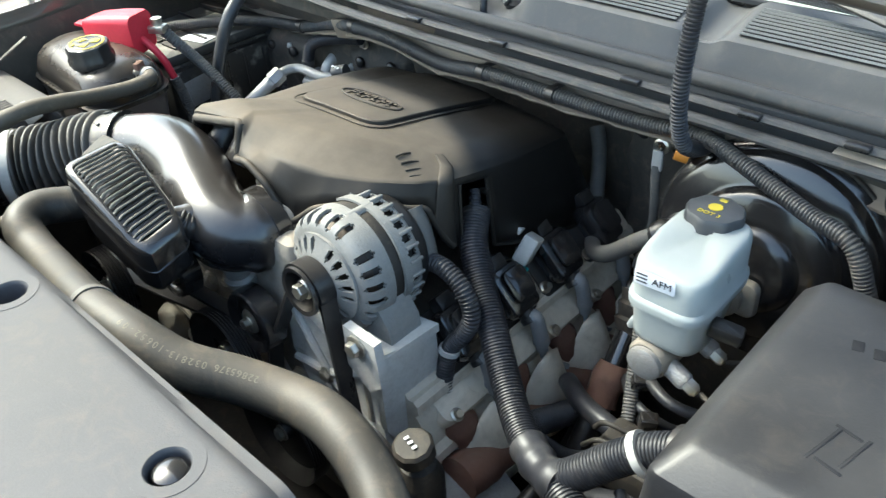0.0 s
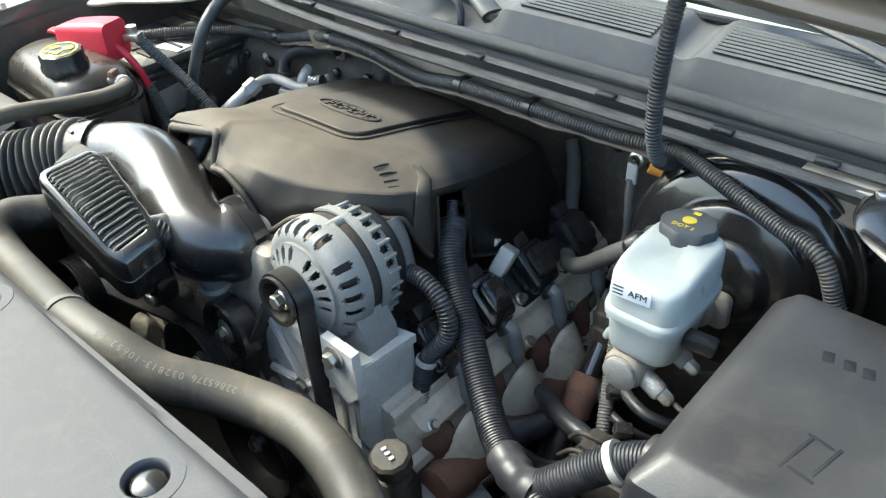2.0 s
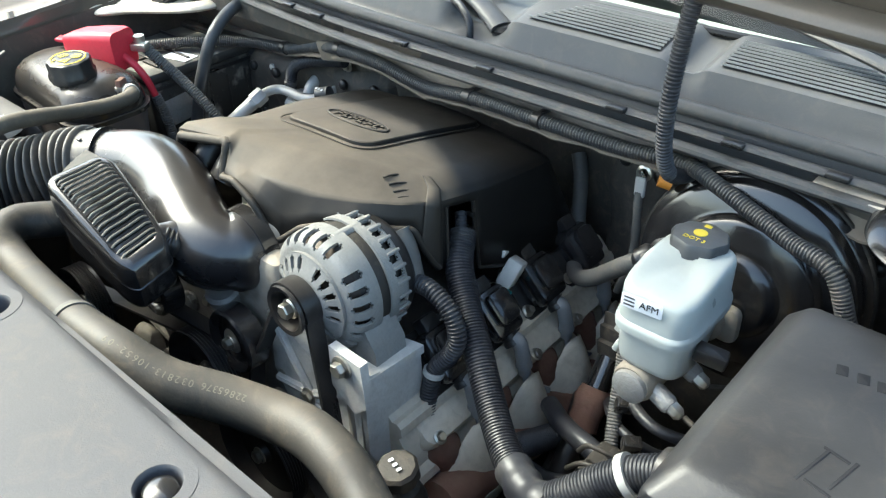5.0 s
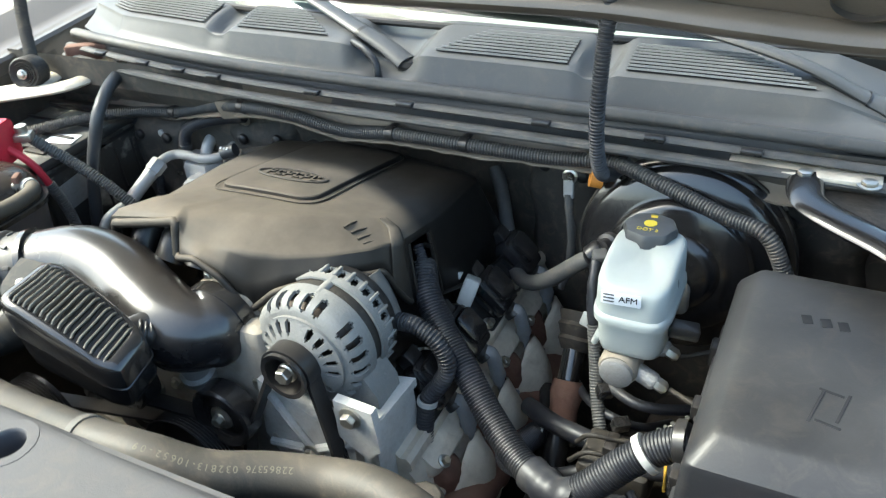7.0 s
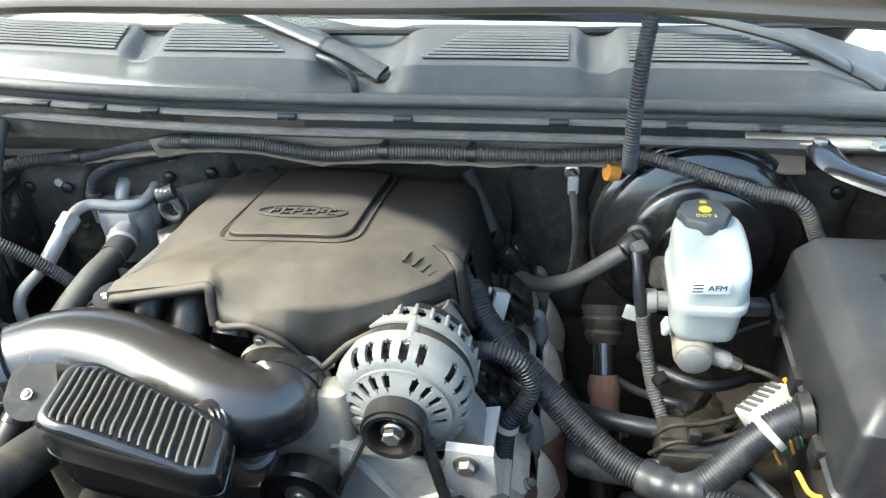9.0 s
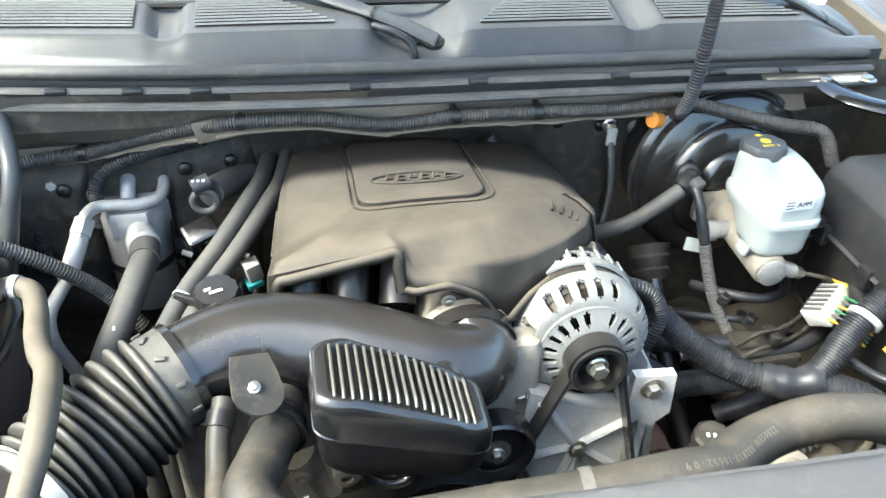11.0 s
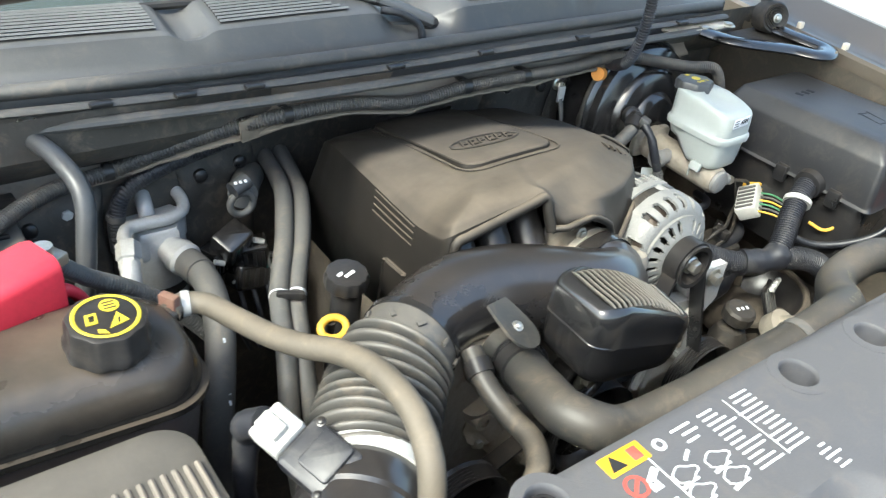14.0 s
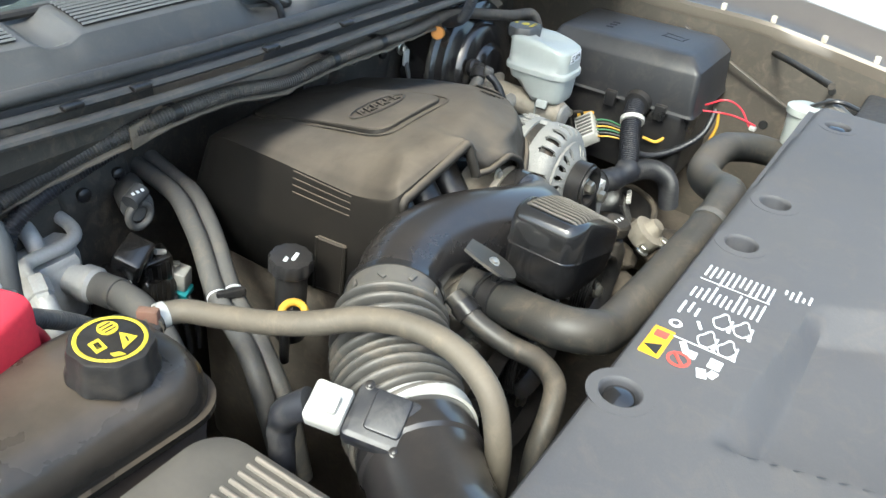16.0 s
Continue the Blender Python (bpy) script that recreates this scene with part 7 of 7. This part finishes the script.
def tank(z, grow):
    out = []
    for x, y in rrect(0.28 + grow, 0.145 + grow, 0.05, 8):
        out.append(Vector((-0.632 + x, 0.452 + y - 0.06 * (x - 0.1), z)))
    return out


bm = bmesh.new()
M_TANK = mat("dusty_tank_plastic", (0.013, 0.013, 0.013), 0.2, dust=0.5, dustcol=(0.22, 0.17, 0.125), scale=14, fine=120, bump=0.08)
lv = [(1.086, 0.0), (1.094, 0.001), (1.108, -0.004), (1.122, -0.014), (1.132, -0.030), (1.139, -0.055), (1.142, -0.085), (1.143, -0.115)]
loft(bm, [tank(z, g) for z, g in lv])
part("upper_tank", bm, M_TANK, cr)
part("seam", loft(bmesh.new(), [tank(1.079, 0.004), tank(1.079, 0.010), tank(1.086, 0.010), tank(1.086, 0.004)]), M_TANK, cr)
M_TANK2 = mat("stained_tank_plastic", (0.10, 0.085, 0.08), 0.4, dust=0.3, fine=80, spots=0.3, spotcol=(0.2, 0.15, 0.12))
part("lower_tank", loft(bmesh.new(), [tank(0.90, -0.03), tank(1.080, 0.0)]), M_TANK2, cr, "stained translucent lower half")
CM = Matrix.Translation((-0.570, 0.430, 1.139)) @ pose(0, 0, 0, 3, 2, 0)
ccap = part("cap", turned([(0.034, 0), (0.037, 0.003), (0.037, 0.012), (0.0345, 0.016), (0.0345, 0.030), (0.033, 0.034), (0.030, 0.0355), (0, 0.036)], CM, seg=96, lobes=9, lobe=0.03), M_BLACK, cr, "black scalloped pressure cap with yellow warning print")
part("print_ring", turned([(0.0255, 0.0362), (0.0275, 0.0368), (0.0290, 0.0362)], CM, seg=48), M_YPRINT, ccap)
def wedge(a0, a1, r0, r1):
    bm = bmesh.new()
    pts = [(r1 * math.cos(radians(a0 + (a1 - a0) * k / 8)), r1 * math.sin(radians(a0 + (a1 - a0) * k / 8))) for k in range(9)]
    pts += [(r0 * math.cos(radians(a1 + (a0 - a1) * k / 8)), r0 * math.sin(radians(a1 + (a0 - a1) * k / 8))) for k in range(9)]
    return plate(bm, pts, 0.0006, CM @ Matrix.Translation((0, 0, 0.0366)))
def cap_plate(pts, material):
    bm = bmesh.new()
    plate(bm, pts, 0.0007, CM @ Matrix.Translation((0, 0, 0.0362)))
    part("print_mark", bm, material, ccap)


cap_plate([(-0.002, -0.018), (0.016, -0.013), (0.009, 0.001)], M_YPRINT)
cap_plate([(-0.019, -0.008), (-0.009, -0.008), (-0.007, 0.006), (-0.017, 0.006)], M_YPRINT)
cap_plate([(-0.016, -0.005), (-0.011, -0.005), (-0.0095, 0.003), (-0.0145, 0.003)], M_KPRINT)
cap_plate([(0.006 + 0.0085 * math.cos(a), 0.012 + 0.0085 * math.sin(a)) for a in (2 * math.pi * k / 16 for k in range(16))], M_YPRINT)
cap_plate([(-0.012, -0.020), (-0.004, -0.024), (-0.006, -0.018), (-0.012, -0.015)], M_YPRINT)
for k in range(3):
    part("print_mark", boxed((0.011, 0.0016, 0.0004), CM @ Matrix.Translation((0.006, 0.008 + 0.004 * k, 0.0369)), r=0.0004), M_KPRINT, ccap)
part("print_mark", boxed((0.0016, 0.007, 0.0004), CM @ Matrix.Translation((0.008, -0.010, 0.0369)) @ pose(0, 0, 0, 0, 0, -20), r=0.0004), M_KPRINT, ccap)
part("outlet", turned([(0.011, 0), (0.010, 0.03), (0, 0.03)], aim((-0.522, 0.462, 1.118), (0.9, 0.3, 0.1)), seg=16), M_TANK, cr)

ab = thing("air_box", (-0.62, 0.25, 0.85), "dusty grey black air filter box with a slotted lid", "air box")
def box_ring(z, g):
    return [Vector((-0.695 + x, 0.190 + y, z)) for x, y in rrect(0.33 + g, 0.33 + g, 0.035, 6)]
M_ABOX = mat("dusty_airbox_plastic", (0.05, 0.048, 0.045), 0.5, dust=0.6, dustcol=(0.28, 0.24, 0.19), scale=7, fine=160, bump=0.12)
part("lid", loft(bmesh.new(), [box_ring(1.03, 0.0), box_ring(1.090, -0.004), box_ring(1.102, -0.012), box_ring(1.107, -0.03), box_ring(1.108, -0.06)]), M_ABOX, ab)
part("base", loft(bmesh.new(), [box_ring(0.80, -0.04), box_ring(1.015, -0.01), box_ring(1.02, 0.012), box_ring(1.029, 0.012), box_ring(1.0295, 0.0)]), M_BLACK, ab)
for k in range(9):
    part("ridge", tube([(-0.546 - 0.0095 * k, 0.292, 1.1085), (-0.546 - 0.0095 * k, 0.205, 1.1085)], 0.0025, seg=8), mat("pale_ridge_plastic", (0.15, 0.138, 0.12), 0.5, dust=0.4) if k == 0 else bpy.data.materials["pale_ridge_plastic"], ab)

# ---- washer filler, wires by the fuse box ----
wf = thing("washer_filler", (0.42, 0.1, 1.05), "white washer filler neck with its cap strap", "washer filler")
part("neck", turned([(0.022, 0), (0.024, 0.05), (0.028, 0.052), (0.028, 0.062), (0.02, 0.066), (0, 0.066)], Matrix.Translation((0.455, 0.10, 1.10)), seg=28), M_RES, wf)
part("cap", turned([(0.030, 0), (0.030, 0.010), (0.025, 0.014), (0, 0.015)], Matrix.Translation((0.475, 0.055, 1.155)) @ pose(0, 0, 0, 25, 15), seg=28), M_HOSE, wf)
part("strap", tube([(0.46, 0.10, 1.16), (0.45, 0.06, 1.185), (0.47, 0.03, 1.175)], 0.004, seg=8), M_BLACK, wf)
pr = thing("hood_prop_rod", (0.7, 0.2, 1.0), "thin black rod lying along the fender", "rod")
part("rod", tube([(0.79, 0.23, 1.135), (0.66, 0.16, 1.16), (0.50, 0.08, 1.19)], 0.006, seg=10), M_DARK, pr)
lw = thing("loose_wires", (0.6, 0.28, 1.05), "loose red wires hanging by the fuse box", "wires")
part("wire", tube([(0.60, 0.285, 1.065), (0.60, 0.25, 1.085), (0.62, 0.225, 1.07), (0.61, 0.20, 1.045)], 0.0018, seg=6), M_RED, lw)
part("wire", tube([(0.595, 0.285, 1.055), (0.61, 0.255, 1.055), (0.60, 0.225, 1.06), (0.61, 0.19, 1.05)], 0.0018, seg=6), M_RED, lw)
part("plug", boxed((0.010, 0.012, 0.008), Matrix.Translation((0.61, 0.193, 1.04)), r=0.002), M_WHITE, lw)
bw = thing("black_cable", (0.58, 0.3, 0.98), "thin black cable sagging below the fuse box", "cable")
part("cable", tube([(0.50, 0.375, 0.975), (0.53, 0.345, 0.965), (0.565, 0.305, 0.98), (0.60, 0.275, 1.01), (0.63, 0.27, 1.05)], 0.006, seg=12), M_LOOM, bw)
part("yellow_wire", tube([(0.545, 0.37, 0.99), (0.555, 0.345, 0.985), (0.57, 0.33, 1.0)], 0.003, seg=8), M_YEL, bw)
part("yellow_wire", tube([(0.625, 0.265, 0.99), (0.63, 0.26, 1.02), (0.635, 0.265, 1.045)], 0.003, seg=8), M_YEL, bw)

# ---- washer conduit up to the hood, wiper arms ----
wc = thing("washer_conduit", (0.37, 0.7, 1.15), "ribbed black washer hose rising from firewall to hood", "conduit")
part("conduit", tube([(0.378, 0.748, 1.160), (0.372, 0.715, 1.163), (0.368, 0.688, 1.178), (0.366, 0.672, 1.21), (0.366, 0.665, 1.26), (0.369, 0.668, 1.33), (0.375, 0.672, 1.40), (0.38, 0.66, 1.50)], 0.0092, seg=14, ribs=0.0046, depth=0.15), M_LOOM, wc)
part("elbow", tube([(0.380, 0.752, 1.160), (0.372, 0.715, 1.163), (0.368, 0.690, 1.176)], 0.0102, seg=14), M_LOOM, wc)
part("plug", tube([(0.342, 0.722, 1.148), (0.357, 0.728, 1.144)], 0.0118, seg=16), M_ORANGE, wc, "orange hose plug")


def wiper(p0, p1, p2, p3, label):
    w = thing("wiper_arm", p0, label, "wiper", "wiper arms")
    part("pivot", turned([(0.018, -0.02), (0.018, 0.004), (0.013, 0.010), (0, 0.012)], Matrix.Translation(p0), seg=24), M_BLACK, w)
    part("arm_base", tube([Vector(p0) + Vector((0, -0.004, 0.006)), Vector(p0).lerp(Vector(p1), 0.5) + Vector((0, 0, 0.004)), p1], lambda f: 0.019 - 0.003 * f, seg=16, squash=0.5), M_COWL, w)
    part("joint", tube([Vector(p1).lerp(Vector(p0), 0.03), Vector(p1).lerp(Vector(p2), 0.02)], 0.0168, seg=16, squash=0.5), M_BLACK, w)
    part("arm", tube([p1, p2, p3], lambda f: 0.0155 - 0.006 * f, seg=14, squash=0.45), M_COWL, w)
    b0, b1 = Vector(p3) + Vector((-0.42, 0.03, 0.008)), Vector(p3) + Vector((0.05, 0.01, 0.004))
    part("blade", tube([b0, b0.lerp(b1, 0.5) + Vector((0, 0, 0.012)), b1], 0.008, seg=8), M_BLACK, w)


wiper((0.030, 0.806, 1.243), (-0.055, 0.825, 1.283), (-0.19, 0.883, 1.310), (-0.34, 0.93, 1.335), "black wiper arm rising from the cowl notch")
wiper((0.70, 0.838, 1.222), (0.654, 0.838, 1.250), (0.571, 0.838, 1.288), (0.36, 0.875, 1.325), "black wiper arm at the driver side of the cowl")
wh = thing("washer_tube", (0.0, 0.79, 1.23), "thin black washer tube curling out of the cowl notch", "tube")
part("tube", tube([(-0.06, 0.80, 1.275), (-0.03, 0.785, 1.270), (-0.008, 0.775, 1.255), (-0.004, 0.77, 1.235)], 0.0055, seg=10), M_LOOM, wh)

# ---- warning label on the radiator cover ----
wl = thing("warning_label", (-0.24, 0.02, 1.19), "printed white, yellow and red warning symbols on the cover", "label")
LZ = 1.1925


def mark(name, x, y, w, d, a, material):
    part(name, boxed((w, d, 0.0007), Matrix.Translation((x, y, rad_z(x, y) + 0.0004)) @ pose(0, 0, 0, 0, 0, a), r=0.0005), material, wl)


part("warning_square", boxed((0.043, 0.0185, 0.0006), Matrix.Translation((-0.300, 0.066, LZ)) @ pose(0, 0, 0, 0, 0, 0), r=0.001), M_OPRINT, wl)
tri_bm = bmesh.new()
plate(tri_bm, [(-0.008, -0.006), (0.008, -0.006), (0.0, 0.008)], 0.0005, Matrix.Translation((-0.310, 0.066, LZ + 0.0006)))
part("warning_triangle", tri_bm, M_KPRINT, wl)
part("warning_book", boxed((0.010, 0.012, 0.0005), Matrix.Translation((-0.289, 0.066, LZ + 0.0006)), r=0.001), M_RPRINT, wl)
part("stop_ring", turned([(0.0075, 0.0), (0.0075, 0.0007), (0.010, 0.0007), (0.010, 0.0)], Matrix.Translation((-0.311, 0.043, LZ)), seg=32), M_RPRINT, wl)
part("stop_bar", boxed((0.016, 0.003, 0.0007), Matrix.Translation((-0.311, 0.043, LZ)) @ pose(0, 0, 0, 0, 0, 40), r=0.0005), M_RPRINT, wl)
rnd = random.Random(4)
for r in range(12):
    y = 0.066 - 0.0056 * r
    w = 0.024 + rnd.uniform(-0.006, 0.008)
    mark("print_bar", -0.150 - w / 2, y, w, 0.0021, 0, M_WPRINT)
    w = 0.024 + rnd.uniform(-0.008, 0.008)
    mark("print_bar", -0.214 + w / 2, y, w, 0.0021, 0, M_WPRINT)
for k in range(5):
    mark("print_bar", -0.148 - 0.003 * (k % 2), -0.006 - 0.0055 * k, 0.008 + 0.006 * (k % 3), 0.0022, 0, M_WPRINT)
for k in range(3):
    mark("print_bar", -0.236 + 0.004 * (k % 2), 0.066 - 0.007 * k, 0.022 - 0.004 * k, 0.0024, 0, M_WPRINT)
for cx, cy in ((-0.236, 0.029), (-0.236, 0.011), (-0.270, 0.032), (-0.272, 0.014)):
    ring = [Vector((cx + 0.0125 * math.cos(a) * (1 + 0.16 * math.cos(3 * a)), cy + 0.0068 * math.sin(a) * (1 + 0.2 * math.cos(4 * a)), LZ + 0.0002)) for a in (2 * math.pi * k / 20 for k in range(21))]
    part("symbol_outline", tube(ring, 0.0008, seg=4, step=0.003), M_WPRINT, wl)
    mark("symbol_stroke", cx - 0.007, cy - 0.008, 0.010, 0.0032, 8, M_WPRINT)
    mark("symbol_stroke", cx + 0.004, cy - 0.0075, 0.007, 0.0022, 0, M_WPRINT)
for k in range(6):
    part("sun_ray", boxed((0.012, 0.0028, 0.0006), Matrix.Translation((-0.265, 0.062, LZ)) @ pose(0, 0, 0, 0, 0, 30 * k), r=0.0004), M_WPRINT, wl)
part("sun_disc", turned([(0, 0.0012), (0.003, 0.0012), (0.003, 0)], Matrix.Translation((-0.265, 0.062, LZ)), seg=16), M_RAD, wl)
mark("symbol_stroke", -0.254, 0.044, 0.012, 0.003, 30, M_WPRINT)
mark("symbol_block", -0.293, 0.044, 0.016, 0.006, 30, M_WPRINT)
mark("symbol_block", -0.298, 0.036, 0.010, 0.008, 0, M_WPRINT)
mark("symbol_block", -0.316, 0.022, 0.012, 0.008, 20, M_WPRINT)
mark("symbol_block", -0.312, 0.014, 0.010, 0.007, -15, M_WPRINT)
mark("symbol_block", -0.298, 0.016, 0.013, 0.011, 0, M_WPRINT)
mark("symbol_cut", -0.298, 0.016, 0.008, 0.0016, 0, M_RAD)
mark("divider", -0.179, 0.035, 0.0008, 0.066, 0, M_WPRINT)
mark("divider", -0.283, 0.034, 0.0012, 0.054, 0, M_WPRINT)

# ---- clutter low in the bay ----
tag = solo("paper_tag", boxed((0.034, 0.020, 0.0012), Matrix.Translation((0.388, 0.600, 1.004)) @ pose(0, 0, 0, 70, 12, -8), r=0.002), M_RES, "small pale paper tag hanging below the brake booster", "tag")

tc_ = thing("gearbox_connector", (-0.31, 0.76, 0.9), "glossy black gearbox wiring connectors with a white and teal plug", "connector")
for k, (x, y, z, w, d, h, a) in enumerate(((-0.318, 0.765, 0.955, 0.050, 0.04, 0.055, 20), (-0.285, 0.755, 0.930, 0.045, 0.035, 0.05, -15), (-0.345, 0.765, 0.925, 0.035, 0.035, 0.045, 35), (-0.300, 0.745, 0.900, 0.06, 0.04, 0.04, 8))):
    cm = Matrix.Translation((x, y, z)) @ pose(0, 0, 0, 25 - 12 * k, 10 * k - 15, a)
    body = part("body", boxed((w, d, h), cm, r=0.006), M_GLOSS, tc_)
    for j in range(3):
        part("latch_rib", boxed((w * 0.12, d * 1.04, h * 0.7), cm @ Matrix.Translation((w * (0.28 * j - 0.28), 0, h * 0.16)), r=0.001), M_BLACK, body)
part("white_plug", boxed((0.024, 0.022, 0.036), Matrix.Translation((-0.252, 0.742, 0.905)) @ pose(0, 0, 0, 10, -12, 20), r=0.003), M_WHITE, tc_, "white plug")
part("teal_collar", boxed((0.026, 0.024, 0.012), Matrix.Translation((-0.254, 0.740, 0.893)) @ pose(0, 0, 0, 10, -12, 20), r=0.002), bpy.data.materials["teal_seal"], tc_, "teal collar")
for k, (x, z) in enumerate(((-0.352, 0.965), (-0.292, 0.985), (-0.325, 0.922), (-0.272, 0.955))):
    part("clip_pin", tube([(x, 0.738, z), (x + 0.014, 0.736, z - 0.006)], 0.0042, seg=8), M_ALU2, tc_)
for k in range(5):
    part("wire", tube([(-0.34 + 0.022 * k, 0.735, 0.90 + 0.008 * (k % 2)), (-0.335 + 0.02 * k, 0.715, 0.87), (-0.31 + 0.015 * k, 0.72, 0.80)], 0.0042, seg=8), M_LOOM, tc_)

# splash shield, rail and hoses below the main loom on the driver's side
rail = thing("frame_rail", (0.48, 0.3, 0.7), "tan mud-caked frame rail and brackets under the loom", "frame rail")
M_MUD = mat("caked_mud", (0.07, 0.056, 0.042), 0.85, vary=0.4, dust=0.3, dustcol=(0.16, 0.13, 0.095), fine=70, bump=0.8, spots=0.4, spotcol=(0.04, 0.033, 0.025), grime=0.4, grimecol=(0.08, 0.065, 0.05))
part("rail", tube([(0.50, 0.05, 0.79), (0.495, 0.20, 0.80), (0.485, 0.30, 0.80), (0.50, 0.50, 0.77), (0.50, 0.75, 0.72)], 0.055, seg=14, squash=0.8, wobble=0.12), M_MUD, rail)
for k, (x, y, z, r) in enumerate(((0.37, 0.31, 0.83, 0.034), (0.41, 0.26, 0.845, 0.028), (0.44, 0.235, 0.86, 0.026), (0.345, 0.345, 0.81, 0.03), (0.46, 0.19, 0.86, 0.03), (0.40, 0.33, 0.80, 0.04), (0.33, 0.275, 0.80, 0.032))):
    lump = bmesh.new()
    bmesh.ops.create_icosphere(lump, subdivisions=3, radius=r)
    for v in lump.verts:
        v.co *= 1 + 0.28 * noise.noise(v.co * 45 + Vector((k * 3.0, 0, 0)))
        v.co.z *= 0.7
        v.co += Vector((x, y, z))
    part("mud_casting", lump, M_MUD, rail)
part("bushing", turned([(0, 0), (0.028, 0), (0.032, 0.006), (0.032, 0.03), (0.02, 0.034), (0.012, 0.05), (0, 0.05)], aim((0.385, 0.285, 0.87), (0.1, -0.5, 0.8)), seg=26), M_BLOCK, rail)
for k in range(3):
    part("bolt", bolt(bmesh.new(), (0.345 + 0.045 * k, 0.265 - 0.02 * k, 0.875), (0.1, -0.4, 0.9), 0.008, 0.012), M_STEEL, rail)
shd = thing("splash_shield", (0.5, 0.4, 0.75), "curved black splash shield with a dusty tan rim", "splash shield")
bm = bmesh.new()
rows = []
for i in range(25):
    a = radians(-150 + 190 * i / 24)
    rows.append([Vector((0.455 + r * math.cos(a), 0.385 + 0.8 * r * math.sin(a), z)) for r, z in ((0.02, 0.80), (0.07, 0.815), (0.105, 0.845), (0.112, 0.868), (0.118, 0.866), (0.112, 0.84), (0.07, 0.80), (0.02, 0.79))])
loft(bm, rows)
part("shell", bm, M_BLACK, shd)
part("rim", tube([Vector((0.455 + 0.116 * math.cos(radians(-150 + 190 * i / 24)), 0.385 + 0.093 * math.sin(radians(-150 + 190 * i / 24)), 0.869)) for i in range(25)], 0.006, seg=8, wobble=0.3), M_MUD, shd, "dusty tan rim")
fbk = thing("ribbed_bracket", (0.455, 0.325, 0.85), "small black ribbed bracket with pale worn ends", "bracket")
part("plate", boxed((0.05, 0.006, 0.055), Matrix.Translation((0.455, 0.330, 0.853)) @ pose(0, 0, 0, -25, 0, 20), r=0.002), M_BLACK, fbk)
for k in range(4):
    part("rib", boxed((0.005, 0.006, 0.05), Matrix.Translation((0.438 + 0.0115 * k, 0.322 + 0.004 * k, 0.855)) @ pose(0, 0, 0, -25, 0, 20), r=0.001), M_HOSE, fbk)
    part("worn_end", boxed((0.008, 0.008, 0.007), Matrix.Translation((0.438 + 0.0115 * k, 0.334 + 0.004 * k, 0.905)) @ pose(0, 0, 0, -25, 0, 20), r=0.001), M_WHITE, fbk)

low = thing("low_hoses", (0.42, 0.5, 0.8), "tangle of dusty black hoses and lines below the cylinder", "hoses")
for k, (pts, r, m) in enumerate((
        (((0.31, 0.56, 0.86), (0.36, 0.52, 0.885), (0.42, 0.50, 0.895), (0.48, 0.50, 0.89), (0.54, 0.52, 0.87)), 0.013, M_LOOM),
        (((0.33, 0.47, 0.84), (0.39, 0.45, 0.87), (0.45, 0.46, 0.90), (0.52, 0.47, 0.91), (0.57, 0.50, 0.90)), 0.010, M_LOOM),
        (((0.40, 0.60, 0.93), (0.42, 0.56, 0.945), (0.47, 0.53, 0.95), (0.52, 0.55, 0.94), (0.56, 0.60, 0.92)), 0.007, M_LOOM),
        (((0.36, 0.62, 0.87), (0.40, 0.56, 0.90), (0.44, 0.53, 0.915), (0.47, 0.54, 0.90), (0.50, 0.60, 0.86)), 0.006, M_LOOM),
        (((0.38, 0.43, 0.83), (0.43, 0.42, 0.86), (0.49, 0.44, 0.865), (0.56, 0.43, 0.85)), 0.015, M_LOOM),
        (((0.30, 0.66, 0.80), (0.33, 0.58, 0.80), (0.35, 0.48, 0.79), (0.34, 0.38, 0.76)), 0.012, M_BLACK))):
    part("hose", tube(pts, r, seg=12, wobble=0.06), m, low)
for x, y, z in ((0.45, 0.515, 0.915), (0.42, 0.545, 0.935), (0.50, 0.50, 0.91)):
    part("clip", boxed((0.022, 0.016, 0.018), Matrix.Translation((x, y, z)) @ pose(0, 0, 0, 15, 10, 40), r=0.003), M_GLOSS, low)
floor_shield = solo("lower_shield", boxed((0.30, 0.55, 0.02), Matrix.Translation((0.62, 0.45, 0.74)) @ pose(0, 0, 0, 3, -8, 0), r=0.01), M_MUD, "mud-caked inner wheel liner low in the bay", "liner")
